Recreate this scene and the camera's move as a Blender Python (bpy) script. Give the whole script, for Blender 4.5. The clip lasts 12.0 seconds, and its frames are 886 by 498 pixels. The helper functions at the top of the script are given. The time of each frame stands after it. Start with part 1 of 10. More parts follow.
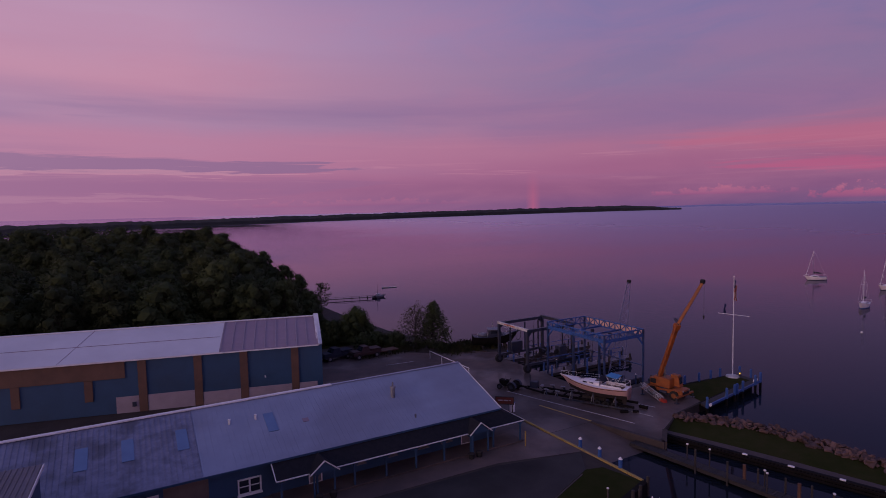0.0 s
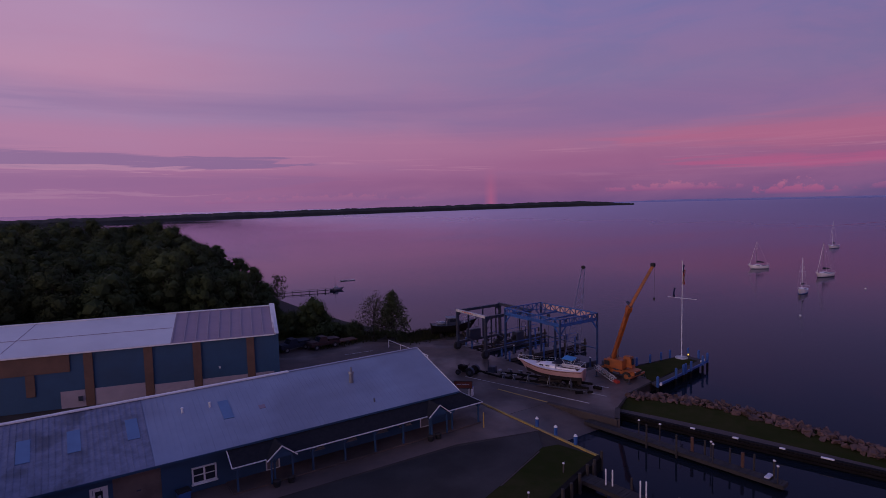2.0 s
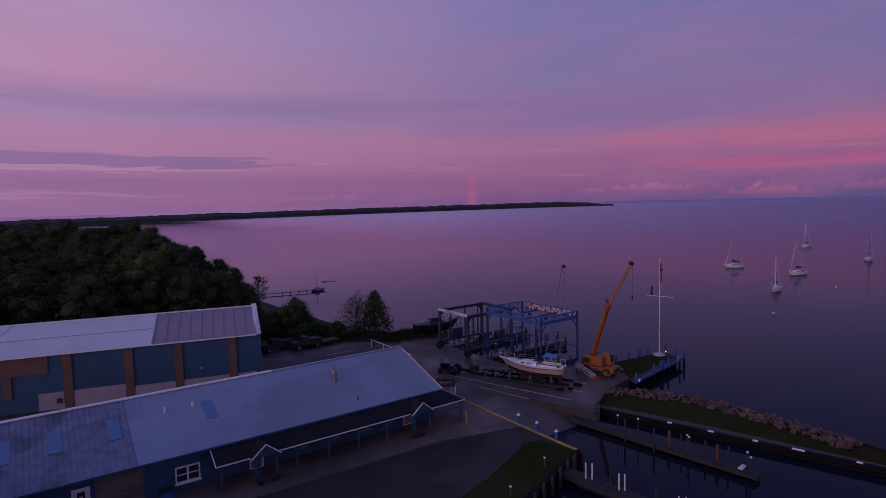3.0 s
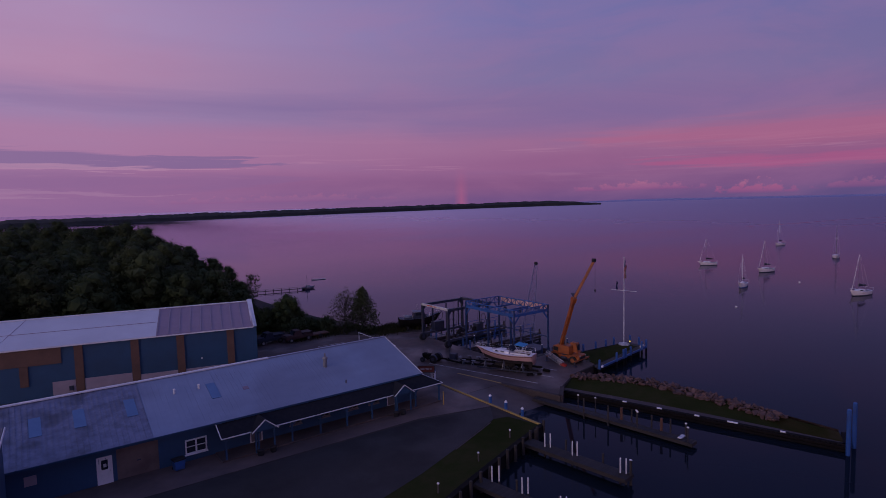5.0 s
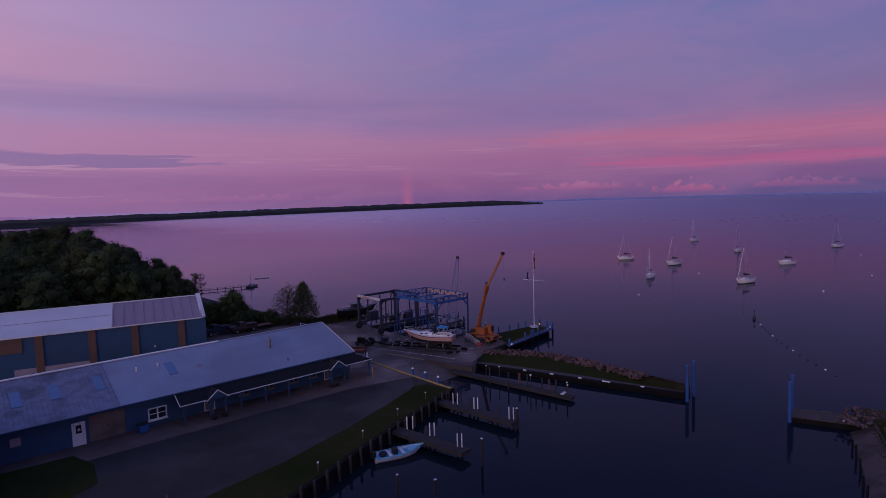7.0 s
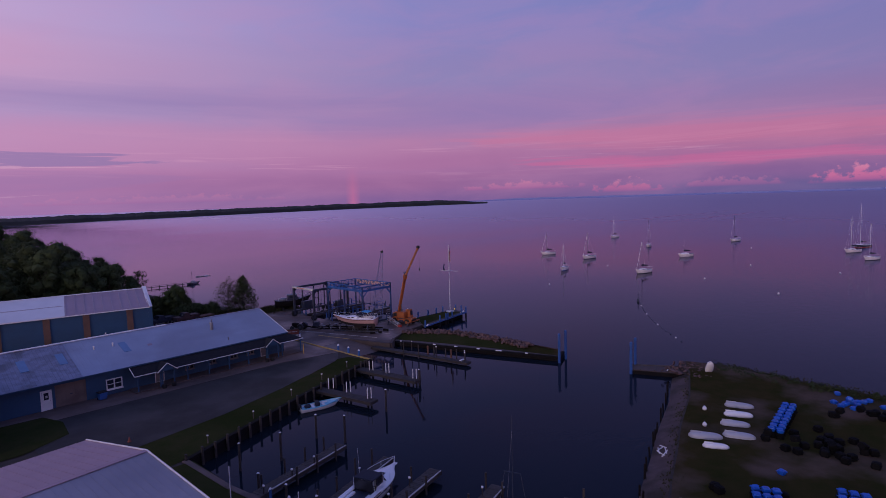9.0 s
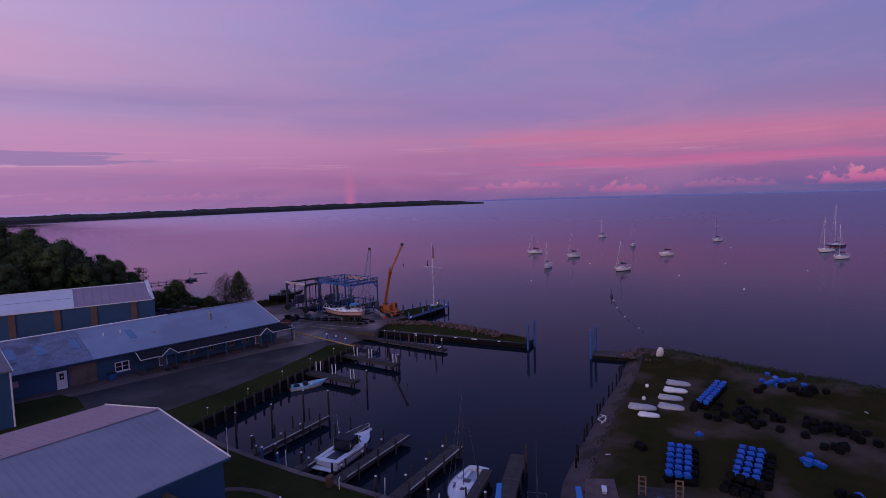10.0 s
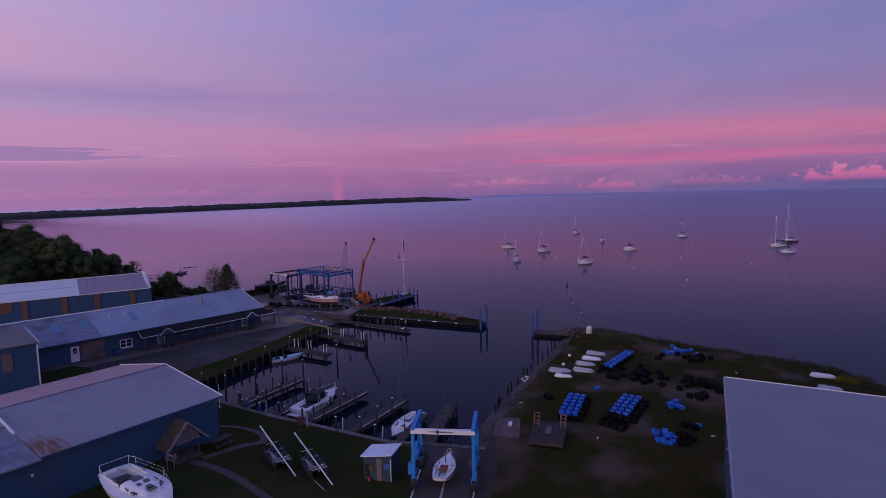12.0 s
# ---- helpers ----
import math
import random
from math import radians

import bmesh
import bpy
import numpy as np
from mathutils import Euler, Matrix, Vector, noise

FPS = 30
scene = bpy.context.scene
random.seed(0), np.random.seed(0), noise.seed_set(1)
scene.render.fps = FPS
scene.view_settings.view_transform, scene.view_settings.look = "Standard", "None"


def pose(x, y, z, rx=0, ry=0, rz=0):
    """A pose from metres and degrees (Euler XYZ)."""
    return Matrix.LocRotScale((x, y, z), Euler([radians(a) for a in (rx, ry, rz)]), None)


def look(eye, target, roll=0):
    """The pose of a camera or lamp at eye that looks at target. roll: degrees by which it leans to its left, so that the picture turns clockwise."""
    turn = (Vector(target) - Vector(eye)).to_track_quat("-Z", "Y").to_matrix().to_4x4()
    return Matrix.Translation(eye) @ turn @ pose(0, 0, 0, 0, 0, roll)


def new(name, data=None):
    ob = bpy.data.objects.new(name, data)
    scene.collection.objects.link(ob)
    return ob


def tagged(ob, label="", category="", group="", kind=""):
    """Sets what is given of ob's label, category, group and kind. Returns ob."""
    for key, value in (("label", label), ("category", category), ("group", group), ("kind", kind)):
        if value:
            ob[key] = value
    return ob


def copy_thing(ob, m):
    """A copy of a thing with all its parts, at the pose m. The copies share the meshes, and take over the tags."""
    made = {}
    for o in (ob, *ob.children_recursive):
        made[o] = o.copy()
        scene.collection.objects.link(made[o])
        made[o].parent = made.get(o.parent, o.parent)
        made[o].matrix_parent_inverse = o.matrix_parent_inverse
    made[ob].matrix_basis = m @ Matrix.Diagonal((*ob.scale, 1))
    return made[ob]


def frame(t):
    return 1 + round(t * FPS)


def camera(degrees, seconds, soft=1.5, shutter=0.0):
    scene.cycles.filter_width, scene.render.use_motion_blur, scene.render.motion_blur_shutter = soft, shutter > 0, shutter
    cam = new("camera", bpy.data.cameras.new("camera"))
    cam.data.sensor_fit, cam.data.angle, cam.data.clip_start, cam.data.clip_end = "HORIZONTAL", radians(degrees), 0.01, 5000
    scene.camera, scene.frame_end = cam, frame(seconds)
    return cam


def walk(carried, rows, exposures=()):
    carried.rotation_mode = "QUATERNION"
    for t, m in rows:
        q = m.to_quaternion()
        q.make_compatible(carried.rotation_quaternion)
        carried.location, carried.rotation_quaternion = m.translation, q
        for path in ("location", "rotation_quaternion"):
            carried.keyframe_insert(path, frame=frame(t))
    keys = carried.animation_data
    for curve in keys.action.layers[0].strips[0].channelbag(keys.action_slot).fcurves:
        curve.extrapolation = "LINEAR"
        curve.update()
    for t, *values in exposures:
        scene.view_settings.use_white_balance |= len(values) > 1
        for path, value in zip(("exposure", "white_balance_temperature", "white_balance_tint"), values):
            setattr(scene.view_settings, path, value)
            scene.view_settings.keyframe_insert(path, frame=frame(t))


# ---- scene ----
cam = camera(76.0, 12.0, soft=0.45, shutter=0.15)
LIGHT = [(0.0, -0.22, 7650, 17), (1.5, -0.29, 7100, 14), (2.5, -0.32, 6600, 12), (5.5, -0.37, 6300, 8), (6.5, -0.27, 6230, 5), (7.0, -0.22, 6250, 5), (7.5, -0.10, 6270, 4), (9.5, 0.14, 6310, 2), (12.0, 0.14, 6300, 1)]
PATH = [
    (0, (-0.732, 2.041, 22.637), (0.25, 3.777, 22.495), -1.2),
    (0.5, (-0.703, 1.842, 22.534), (0.199, 3.621, 22.39), -1.1),
    (1, (-0.743, 1.676, 22.261), (0.199, 3.434, 22.114), -1.2),
    (1.5, (-0.728, 1.644, 21.864), (0.297, 3.355, 21.711), -1.2),
    (2, (-0.801, 1.801, 21.575), (0.304, 3.46, 21.416), -1.3),
    (2.5, (-0.844, 1.787, 21.535), (0.296, 3.423, 21.375), -1.4),
    (3, (-1.241, 1.349, 21.498), (-0.082, 2.971, 21.34), -1.3),
    (4.8, (-3.579, -3.443, 21.865), (-2.409, -1.829, 21.704), -1.4),
    (5, (-3.933, -4.249, 21.911), (-2.744, -2.649, 21.749), -1.4),
    (5.5, (-4.919, -6.484, 22.014), (-3.611, -4.98, 21.848), -1.6),
    (6, (-6.004, -8.941, 22.105), (-4.679, -7.452, 21.938), -1.6),
    (6.5, (-7.259, -11.51, 22.087), (-5.927, -10.027, 21.921), -1.6),
    (7, (-8.564, -14.202, 22.153), (-7.23, -12.722, 21.986), -1.6),
    (7.4, (-9.561, -16.603, 22.252), (-8.219, -15.129, 22.084), -1.6),
    (7.5, (-9.818, -17.219, 22.259), (-8.452, -15.768, 22.091), -1.6),
    (7.7, (-10.358, -18.447, 22.259), (-8.944, -17.042, 22.091), -1.6),
    (9.5, (-16.322, -29.831, 22.25), (-14.852, -28.486, 22.076), -1.7),
    (10, (-18.115, -33.281, 22.307), (-16.641, -31.941, 22.133), -1.6),
    (10.5, (-19.893, -36.664, 22.361), (-18.417, -35.326, 22.184), -1.6),
    (11, (-21.777, -40.126, 22.423), (-20.291, -38.801, 22.241), -1.6),
    (11.5, (-23.318, -42.858, 22.585), (-21.83, -41.536, 22.399), -1.5),
    (12, (-24.411, -44.683, 22.745), (-22.911, -43.373, 22.558), -1.5),
]
walk(cam, [(t, look(eye, target, roll)) for t, eye, target, roll in PATH], LIGHT)

# ---- sky and sun: afterglow, the sun down behind the flight, cloud layers lit pink ----
scene.view_settings.exposure = 0.0
world = bpy.data.worlds.new("dusk_sky")
scene.world = world
world.use_nodes = True
wn, wl = world.node_tree.nodes, world.node_tree.links
wn.clear()


def wnode(kind, **values):
    n = wn.new(kind)
    for key, value in values.items():
        n.inputs[key].default_value = value
    return n


def wmath(op, a, b=None, clamp=False):
    n = wn.new("ShaderNodeMath")
    n.operation, n.use_clamp = op, clamp
    for i, v in enumerate((a, b)):
        if v is None:
            continue
        if isinstance(v, (int, float)):
            n.inputs[i].default_value = v
        else:
            wl.new(v, n.inputs[i])
    return n.outputs[0]


def wramp(fac, stops, smooth="EASE"):
    n = wn.new("ShaderNodeValToRGB")
    n.color_ramp.interpolation = smooth
    els = n.color_ramp.elements
    while len(els) < len(stops):
        els.new(0.5)
    for el, (p, c) in zip(els, stops):
        el.position, el.color = p, (*c, 1)
    wl.new(fac, n.inputs[0])
    return n.outputs[0]


def wmix(fac, a, b, blend="MIX"):
    n = wn.new("ShaderNodeMix")
    n.data_type, n.blend_type = "RGBA", blend
    for sock, v in ((n.inputs["Factor"], fac), (n.inputs["A"], a), (n.inputs["B"], b)):
        if isinstance(v, (int, float)):
            sock.default_value = v
        elif isinstance(v, tuple):
            sock.default_value = (*v, 1)
        else:
            wl.new(v, sock)
    return n.outputs["Result"]


def srgb(r, g, b):
    return tuple((c / 255 / 12.92) if c < 10 else ((c / 255 + 0.055) / 1.055) ** 2.4 for c in (r, g, b))


coord = wn.new("ShaderNodeTexCoord").outputs["Generated"]
sep = wn.new("ShaderNodeSeparateXYZ")
wl.new(coord, sep.inputs[0])
sx, sy, sz = sep.outputs


def streaks(scale, flat, detail, rough, seed, distort=0.0):
    m = wn.new("ShaderNodeMapping")
    m.inputs["Scale"].default_value = (scale, scale, scale * flat)
    m.inputs["Location"].default_value = (seed, seed * 0.7, seed * 0.3)
    wl.new(coord, m.inputs[0])
    n = wnode("ShaderNodeTexNoise", Scale=1.0, Detail=detail, Roughness=rough, Distortion=distort)
    wl.new(m.outputs[0], n.inputs["Vector"])
    return n.outputs["Fac"]


# height above the horizon, waved a little by broad cloud layers
wave = wmath("SUBTRACT", streaks(2.2, 5.0, 4, 0.55, 3.1), 0.5)
height = wmath("ADD", sz, wmath("MULTIPLY", wave, 0.035))
height = wmath("MULTIPLY", height, 2.2, clamp=True)
azim = wmath("ARCTAN2", sx, sy)
side = wn.new("ShaderNodeMapRange")
side.inputs["From Min"].default_value, side.inputs["From Max"].default_value = radians(5), radians(84)
wl.new(azim, side.inputs["Value"])
side = side.outputs[0]
NORTH = ((0.0, srgb(156, 112, 162)), (0.10, srgb(164, 114, 162)), (0.17, srgb(186, 134, 176)), (0.25, srgb(187, 138, 180)),
         (0.33, srgb(174, 143, 188)), (0.45, srgb(198, 152, 190)), (0.62, srgb(190, 157, 200)), (1.0, srgb(150, 142, 200)))
MIDDLE = ((0.0, srgb(122, 88, 142)), (0.07, srgb(146, 96, 144)), (0.14, srgb(164, 108, 154)), (0.22, srgb(174, 120, 162)),
          (0.31, srgb(152, 123, 170)), (0.45, srgb(141, 127, 177)), (0.66, srgb(131, 127, 185)), (1.0, srgb(116, 122, 188)))
EAST = ((0.0, srgb(92, 84, 136)), (0.06, srgb(126, 90, 142)), (0.12, srgb(154, 100, 146)), (0.19, srgb(164, 107, 148)),
        (0.27, srgb(145, 112, 159)), (0.42, srgb(129, 117, 169)), (0.66, srgb(117, 116, 175)), (1.0, srgb(120, 124, 196)))
firsthalf = wmath("MULTIPLY", side, 2.0, clamp=True)
secondhalf = wmath("SUBTRACT", wmath("MULTIPLY", side, 2.0), 1.0, clamp=True)
base = wmix(secondhalf, wmix(firsthalf, wramp(height, NORTH), wramp(height, MIDDLE)), wramp(height, EAST))
# long lilac cloud bars and thin bright streaks between them
bars = wramp(streaks(1.3, 11.0, 5, 0.5, 7.7, 0.3), ((0.42, (0, 0, 0)), (0.66, (1, 1, 1))))
low = wramp(height, ((0.05, (0.1, 0.1, 0.1)), (0.30, (1, 1, 1)), (0.46, (0.2, 0.2, 0.2)), (0.8, (0.12, 0.12, 0.12))))
base = wmix(wmath("MULTIPLY", wmath("MULTIPLY", bars, low), 0.6), base, srgb(140, 116, 170))
mottle = wramp(streaks(3.4, 4.0, 5, 0.6, 9.4, 0.5), ((0.38, (0, 0, 0)), (0.66, (1, 1, 1))))
base = wmix(wmath("MULTIPLY", mottle, 0.16), base, srgb(196, 132, 172))
thin = wramp(streaks(2.6, 30.0, 5, 0.62, 1.3, 0.5), ((0.54, (0, 0, 0)), (0.66, (1, 1, 1))))
thinlow = wramp(height, ((0.07, (0, 0, 0)), (0.15, (1, 1, 1)), (0.24, (0.15, 0.15, 0.15)), (0.36, (0, 0, 0))))
base = wmix(wmath("MULTIPLY", wmath("MULTIPLY", thin, thinlow), 0.3), base, srgb(212, 156, 188))
fray = wmath("SUBTRACT", streaks(5.0, 16.0, 5, 0.6, 2.2, 0.4), 0.5)


def cloud_bar(az0, az1, el, thick, tilt, color, amount, soft=0.5):
    """One long cloud between two bearings, in degrees, frayed at its edges and tapering."""
    global base
    mid, half = radians((az0 + az1) / 2), radians((az1 - az0) / 2)
    u = wmath("DIVIDE", wmath("SUBTRACT", azim, mid), half)
    body = wmath("SUBTRACT", 1.0, wmath("POWER", wmath("ABSOLUTE", u), 2.0), clamp=True)
    v = wmath("SUBTRACT", sz, wmath("ADD", math.sin(radians(el)), wmath("MULTIPLY", u, tilt)))
    v = wmath("ADD", v, wmath("MULTIPLY", fray, 0.045))
    v = wmath("DIVIDE", wmath("ABSOLUTE", v), wmath("ADD", wmath("MULTIPLY", body, radians(thick)), 0.0004))
    mask = wmath("MULTIPLY", wmath("SUBTRACT", 1.25, v, clamp=True), wmath("MULTIPLY", body, 3.0, clamp=True))
    mask = wmath("MULTIPLY", wmath("DIVIDE", mask, soft, clamp=True), amount)
    base = wmix(mask, base, color)


cloud_bar(-46, 23, 4.5, 0.7, -0.004, srgb(136, 112, 162), 0.7)
cloud_bar(-8, 48, 9.4, 1.3, 0.004, srgb(136, 118, 170), 0.40, 1.6)
cloud_bar(47, 98, 5.4, 1.4, -0.010, srgb(204, 112, 146), 0.55, 1.5)
cloud_bar(-40, 26, 2.6, 1.15, 0.0, srgb(150, 112, 162), 0.42, 0.9)
cloud_bar(-40, 20, 3.7, 0.22, 0.002, srgb(206, 156, 188), 0.45, 0.6)
cloud_bar(-30, 14, 1.5, 0.25, 0.001, srgb(192, 146, 182), 0.35, 0.7)
cloud_bar(54, 92, 3.0, 0.6, -0.006, srgb(192, 98, 146), 0.6, 1.0)
cloud_bar(48, 110, 5.2, 0.9, -0.012, srgb(182, 108, 150), 0.2, 1.2)
# heaped clouds standing on the skyline, lit pink from behind the flight
flatpos = wn.new("ShaderNodeCombineXYZ")
wl.new(azim, flatpos.inputs[0])
wl.new(wmath("MULTIPLY", sz, 1.25), flatpos.inputs[1])


def heaped(az0, az1, base_el, top_el, scale, seed, amount, color):
    """A bank of small cumulus: flat below, billowed above, broken along its length."""
    global base
    mid, half = radians((az0 + az1) / 2), radians((az1 - az0) / 2)
    lo, hi = math.sin(radians(base_el)), math.sin(radians(top_el))
    u = wmath("DIVIDE", wmath("SUBTRACT", azim, mid), half)
    env = wmath("SUBTRACT", 1.0, wmath("POWER", wmath("ABSOLUTE", u), 2.0), clamp=True)
    m = wn.new("ShaderNodeMapping")
    m.inputs["Location"].default_value = (seed, seed * 0.37, seed * 1.7)
    m.inputs["Scale"].default_value = (scale, scale, scale)
    wl.new(flatpos.outputs[0], m.inputs[0])
    n = wnode("ShaderNodeTexNoise", Scale=1.0, Detail=6.0, Roughness=0.55)
    wl.new(m.outputs[0], n.inputs["Vector"])
    rel = wmath("DIVIDE", wmath("SUBTRACT", sz, lo), hi - lo)
    d = wmath("SUBTRACT", wmath("ADD", n.outputs["Fac"], wmath("MULTIPLY", env, 0.30)), wmath("ADD", wmath("MULTIPLY", rel, 0.34), 0.46))
    mask = wmath("MULTIPLY", wmath("MULTIPLY", d, 9.0, clamp=True), wmath("MULTIPLY", rel, 5.0, clamp=True))
    mask = wmath("MULTIPLY", mask, wmath("MULTIPLY", env, 3.0, clamp=True))
    lit = wramp(rel, ((0.0, srgb(158, 88, 144)), (0.55, color), (1.0, srgb(214, 126, 160))))
    base = wmix(wmath("MULTIPLY", mask, amount), base, lit)


heaped(79.5, 93, 0.35, 1.8, 66.0, 3.3, 0.75, srgb(204, 106, 150))
heaped(61.5, 69, 0.15, 1.25, 74.0, 8.1, 0.45, srgb(204, 104, 148))
heaped(69, 79, 0.4, 1.15, 84.0, 4.4, 0.25, srgb(196, 106, 152))
heaped(49, 62, 0.75, 1.5, 84.0, 1.9, 0.42, srgb(192, 112, 156))
heaped(8, 34, 0.4, 1.1, 84.0, 5.6, 0.2, srgb(188, 120, 162))
# the foot of a faint rainbow
bow = wmath("DIVIDE", wmath("SUBTRACT", azim, radians(38.6)), radians(0.75))
bow = wmath("SUBTRACT", 1.0, wmath("ABSOLUTE", bow), clamp=True)
bow = wmath("MULTIPLY", bow, wmath("SUBTRACT", 1.0, wmath("DIVIDE", sz, 0.062), clamp=True))
base = wmix(wmath("MULTIPLY", bow, 0.5), base, srgb(206, 106, 146))
# overhead the plain evening sky, and the afterglow behind the flight
sky = wn.new("ShaderNodeTexSky")
sky.sky_type, sky.sun_disc = "NISHITA", False
sky.sun_elevation, sky.sun_rotation = radians(1.0), radians(262)
sky.altitude, sky.air_density, sky.dust_density = 0, 1.4, 2.0
zen = wramp(sz, ((0.34, (0, 0, 0)), (0.62, (1, 1, 1))))
dusk = wmix(0.10, srgb(88, 104, 186), sky.outputs[0])
final = wmix(zen, base, dusk)
west = wmath("ADD", wmath("MULTIPLY", sx, -0.99), wmath("MULTIPLY", sy, -0.14))
glow = wmath("MULTIPLY", wmath("SMOOTH_MAX", west, 0.0), wmath("SUBTRACT", 1.1, sz, clamp=True))
final = wmix(wmath("MULTIPLY", glow, 0.6, clamp=True), final, (0.80, 0.66, 0.88))
bg = wn.new("ShaderNodeBackground")
bg.inputs["Strength"].default_value = 1.0
wl.new(final, bg.inputs[0])
wout = wn.new("ShaderNodeOutputWorld")
wl.new(bg.outputs[0], wout.inputs[0])

sun_data = bpy.data.lights.new("sun", "SUN")
sun_data.energy, sun_data.angle, sun_data.color = 0.95, radians(24), (1.0, 0.74, 0.76)
sun = new("sun", sun_data)
SUN_AZ, SUN_EL = radians(262), radians(7)
sun.matrix_world = look((0, 0, 60), (-60 * math.sin(SUN_AZ) * math.cos(SUN_EL), -60 * math.cos(SUN_AZ) * math.cos(SUN_EL), 60 - 60 * math.sin(SUN_EL)))

# ---- materials ----
def material(name, color, rough=0.7, metal=0.0, second=None, scale=1.0, detail=5.0, amount=0.5, bump=0.0, bump_scale=None,
             stain=None, stain_scale=0.15, stain_amount=0.3, per_object=0.0, spec=0.5):
    """A surface with grain and larger stains, both in metres of the object's own space."""
    m = bpy.data.materials.new(name)
    m.use_nodes = True
    n, l = m.node_tree.nodes, m.node_tree.links
    p = n["Principled BSDF"]
    p.inputs["Roughness"].default_value, p.inputs["Metallic"].default_value = rough, metal
    p.inputs["Specular IOR Level"].default_value = spec
    tc = n.new("ShaderNodeTexCoord")
    g = n.new("ShaderNodeTexNoise")
    g.inputs["Scale"].default_value, g.inputs["Detail"].default_value, g.inputs["Roughness"].default_value = scale, detail, 0.65
    l.new(tc.outputs["Object"], g.inputs["Vector"])
    r = n.new("ShaderNodeValToRGB")
    r.color_ramp.elements[0].position, r.color_ramp.elements[1].position = 0.3, 0.72
    r.color_ramp.elements[0].color = (*color, 1)
    two = second or tuple(c * (1 - amount * 0.6) for c in color)
    r.color_ramp.elements[1].color = (*two, 1)
    l.new(g.outputs["Fac"], r.inputs[0])
    out = r.outputs[0]
    if stain:
        s = n.new("ShaderNodeTexNoise")
        s.inputs["Scale"].default_value, s.inputs["Detail"].default_value = stain_scale, 6
        l.new(tc.outputs["Object"], s.inputs["Vector"])
        sr = n.new("ShaderNodeValToRGB")
        sr.color_ramp.elements[0].position, sr.color_ramp.elements[1].position = 0.48, 0.66
        l.new(s.outputs["Fac"], sr.inputs[0])
        k = n.new("ShaderNodeMath")
        k.operation = "MULTIPLY"
        k.inputs[1].default_value = stain_amount
        l.new(sr.outputs[0], k.inputs[0])
        mx = n.new("ShaderNodeMix")
        mx.data_type = "RGBA"
        l.new(k.outputs[0], mx.inputs["Factor"])
        l.new(out, mx.inputs["A"])
        mx.inputs["B"].default_value = (*stain, 1)
        out = mx.outputs["Result"]
    if per_object:
        oi = n.new("ShaderNodeObjectInfo")
        mp = n.new("ShaderNodeMapRange")
        mp.inputs["To Min"].default_value, mp.inputs["To Max"].default_value = 1 - per_object, 1 + per_object
        l.new(oi.outputs["Random"], mp.inputs["Value"])
        hv = n.new("ShaderNodeHueSaturation")
        l.new(mp.outputs[0], hv.inputs["Value"])
        l.new(out, hv.inputs["Color"])
        out = hv.outputs[0]
    l.new(out, p.inputs["Base Color"])
    if bump:
        b = n.new("ShaderNodeBump")
        b.inputs["Strength"].default_value, b.inputs["Distance"].default_value = min(1.0, bump), 0.03
        if bump_scale:
            g2 = n.new("ShaderNodeTexNoise")
            g2.inputs["Scale"].default_value, g2.inputs["Detail"].default_value = bump_scale, 4
            l.new(tc.outputs["Object"], g2.inputs["Vector"])
            l.new(g2.outputs["Fac"], b.inputs["Height"])
        else:
            l.new(g.outputs["Fac"], b.inputs["Height"])
        l.new(b.outputs[0], p.inputs["Normal"])
    return m


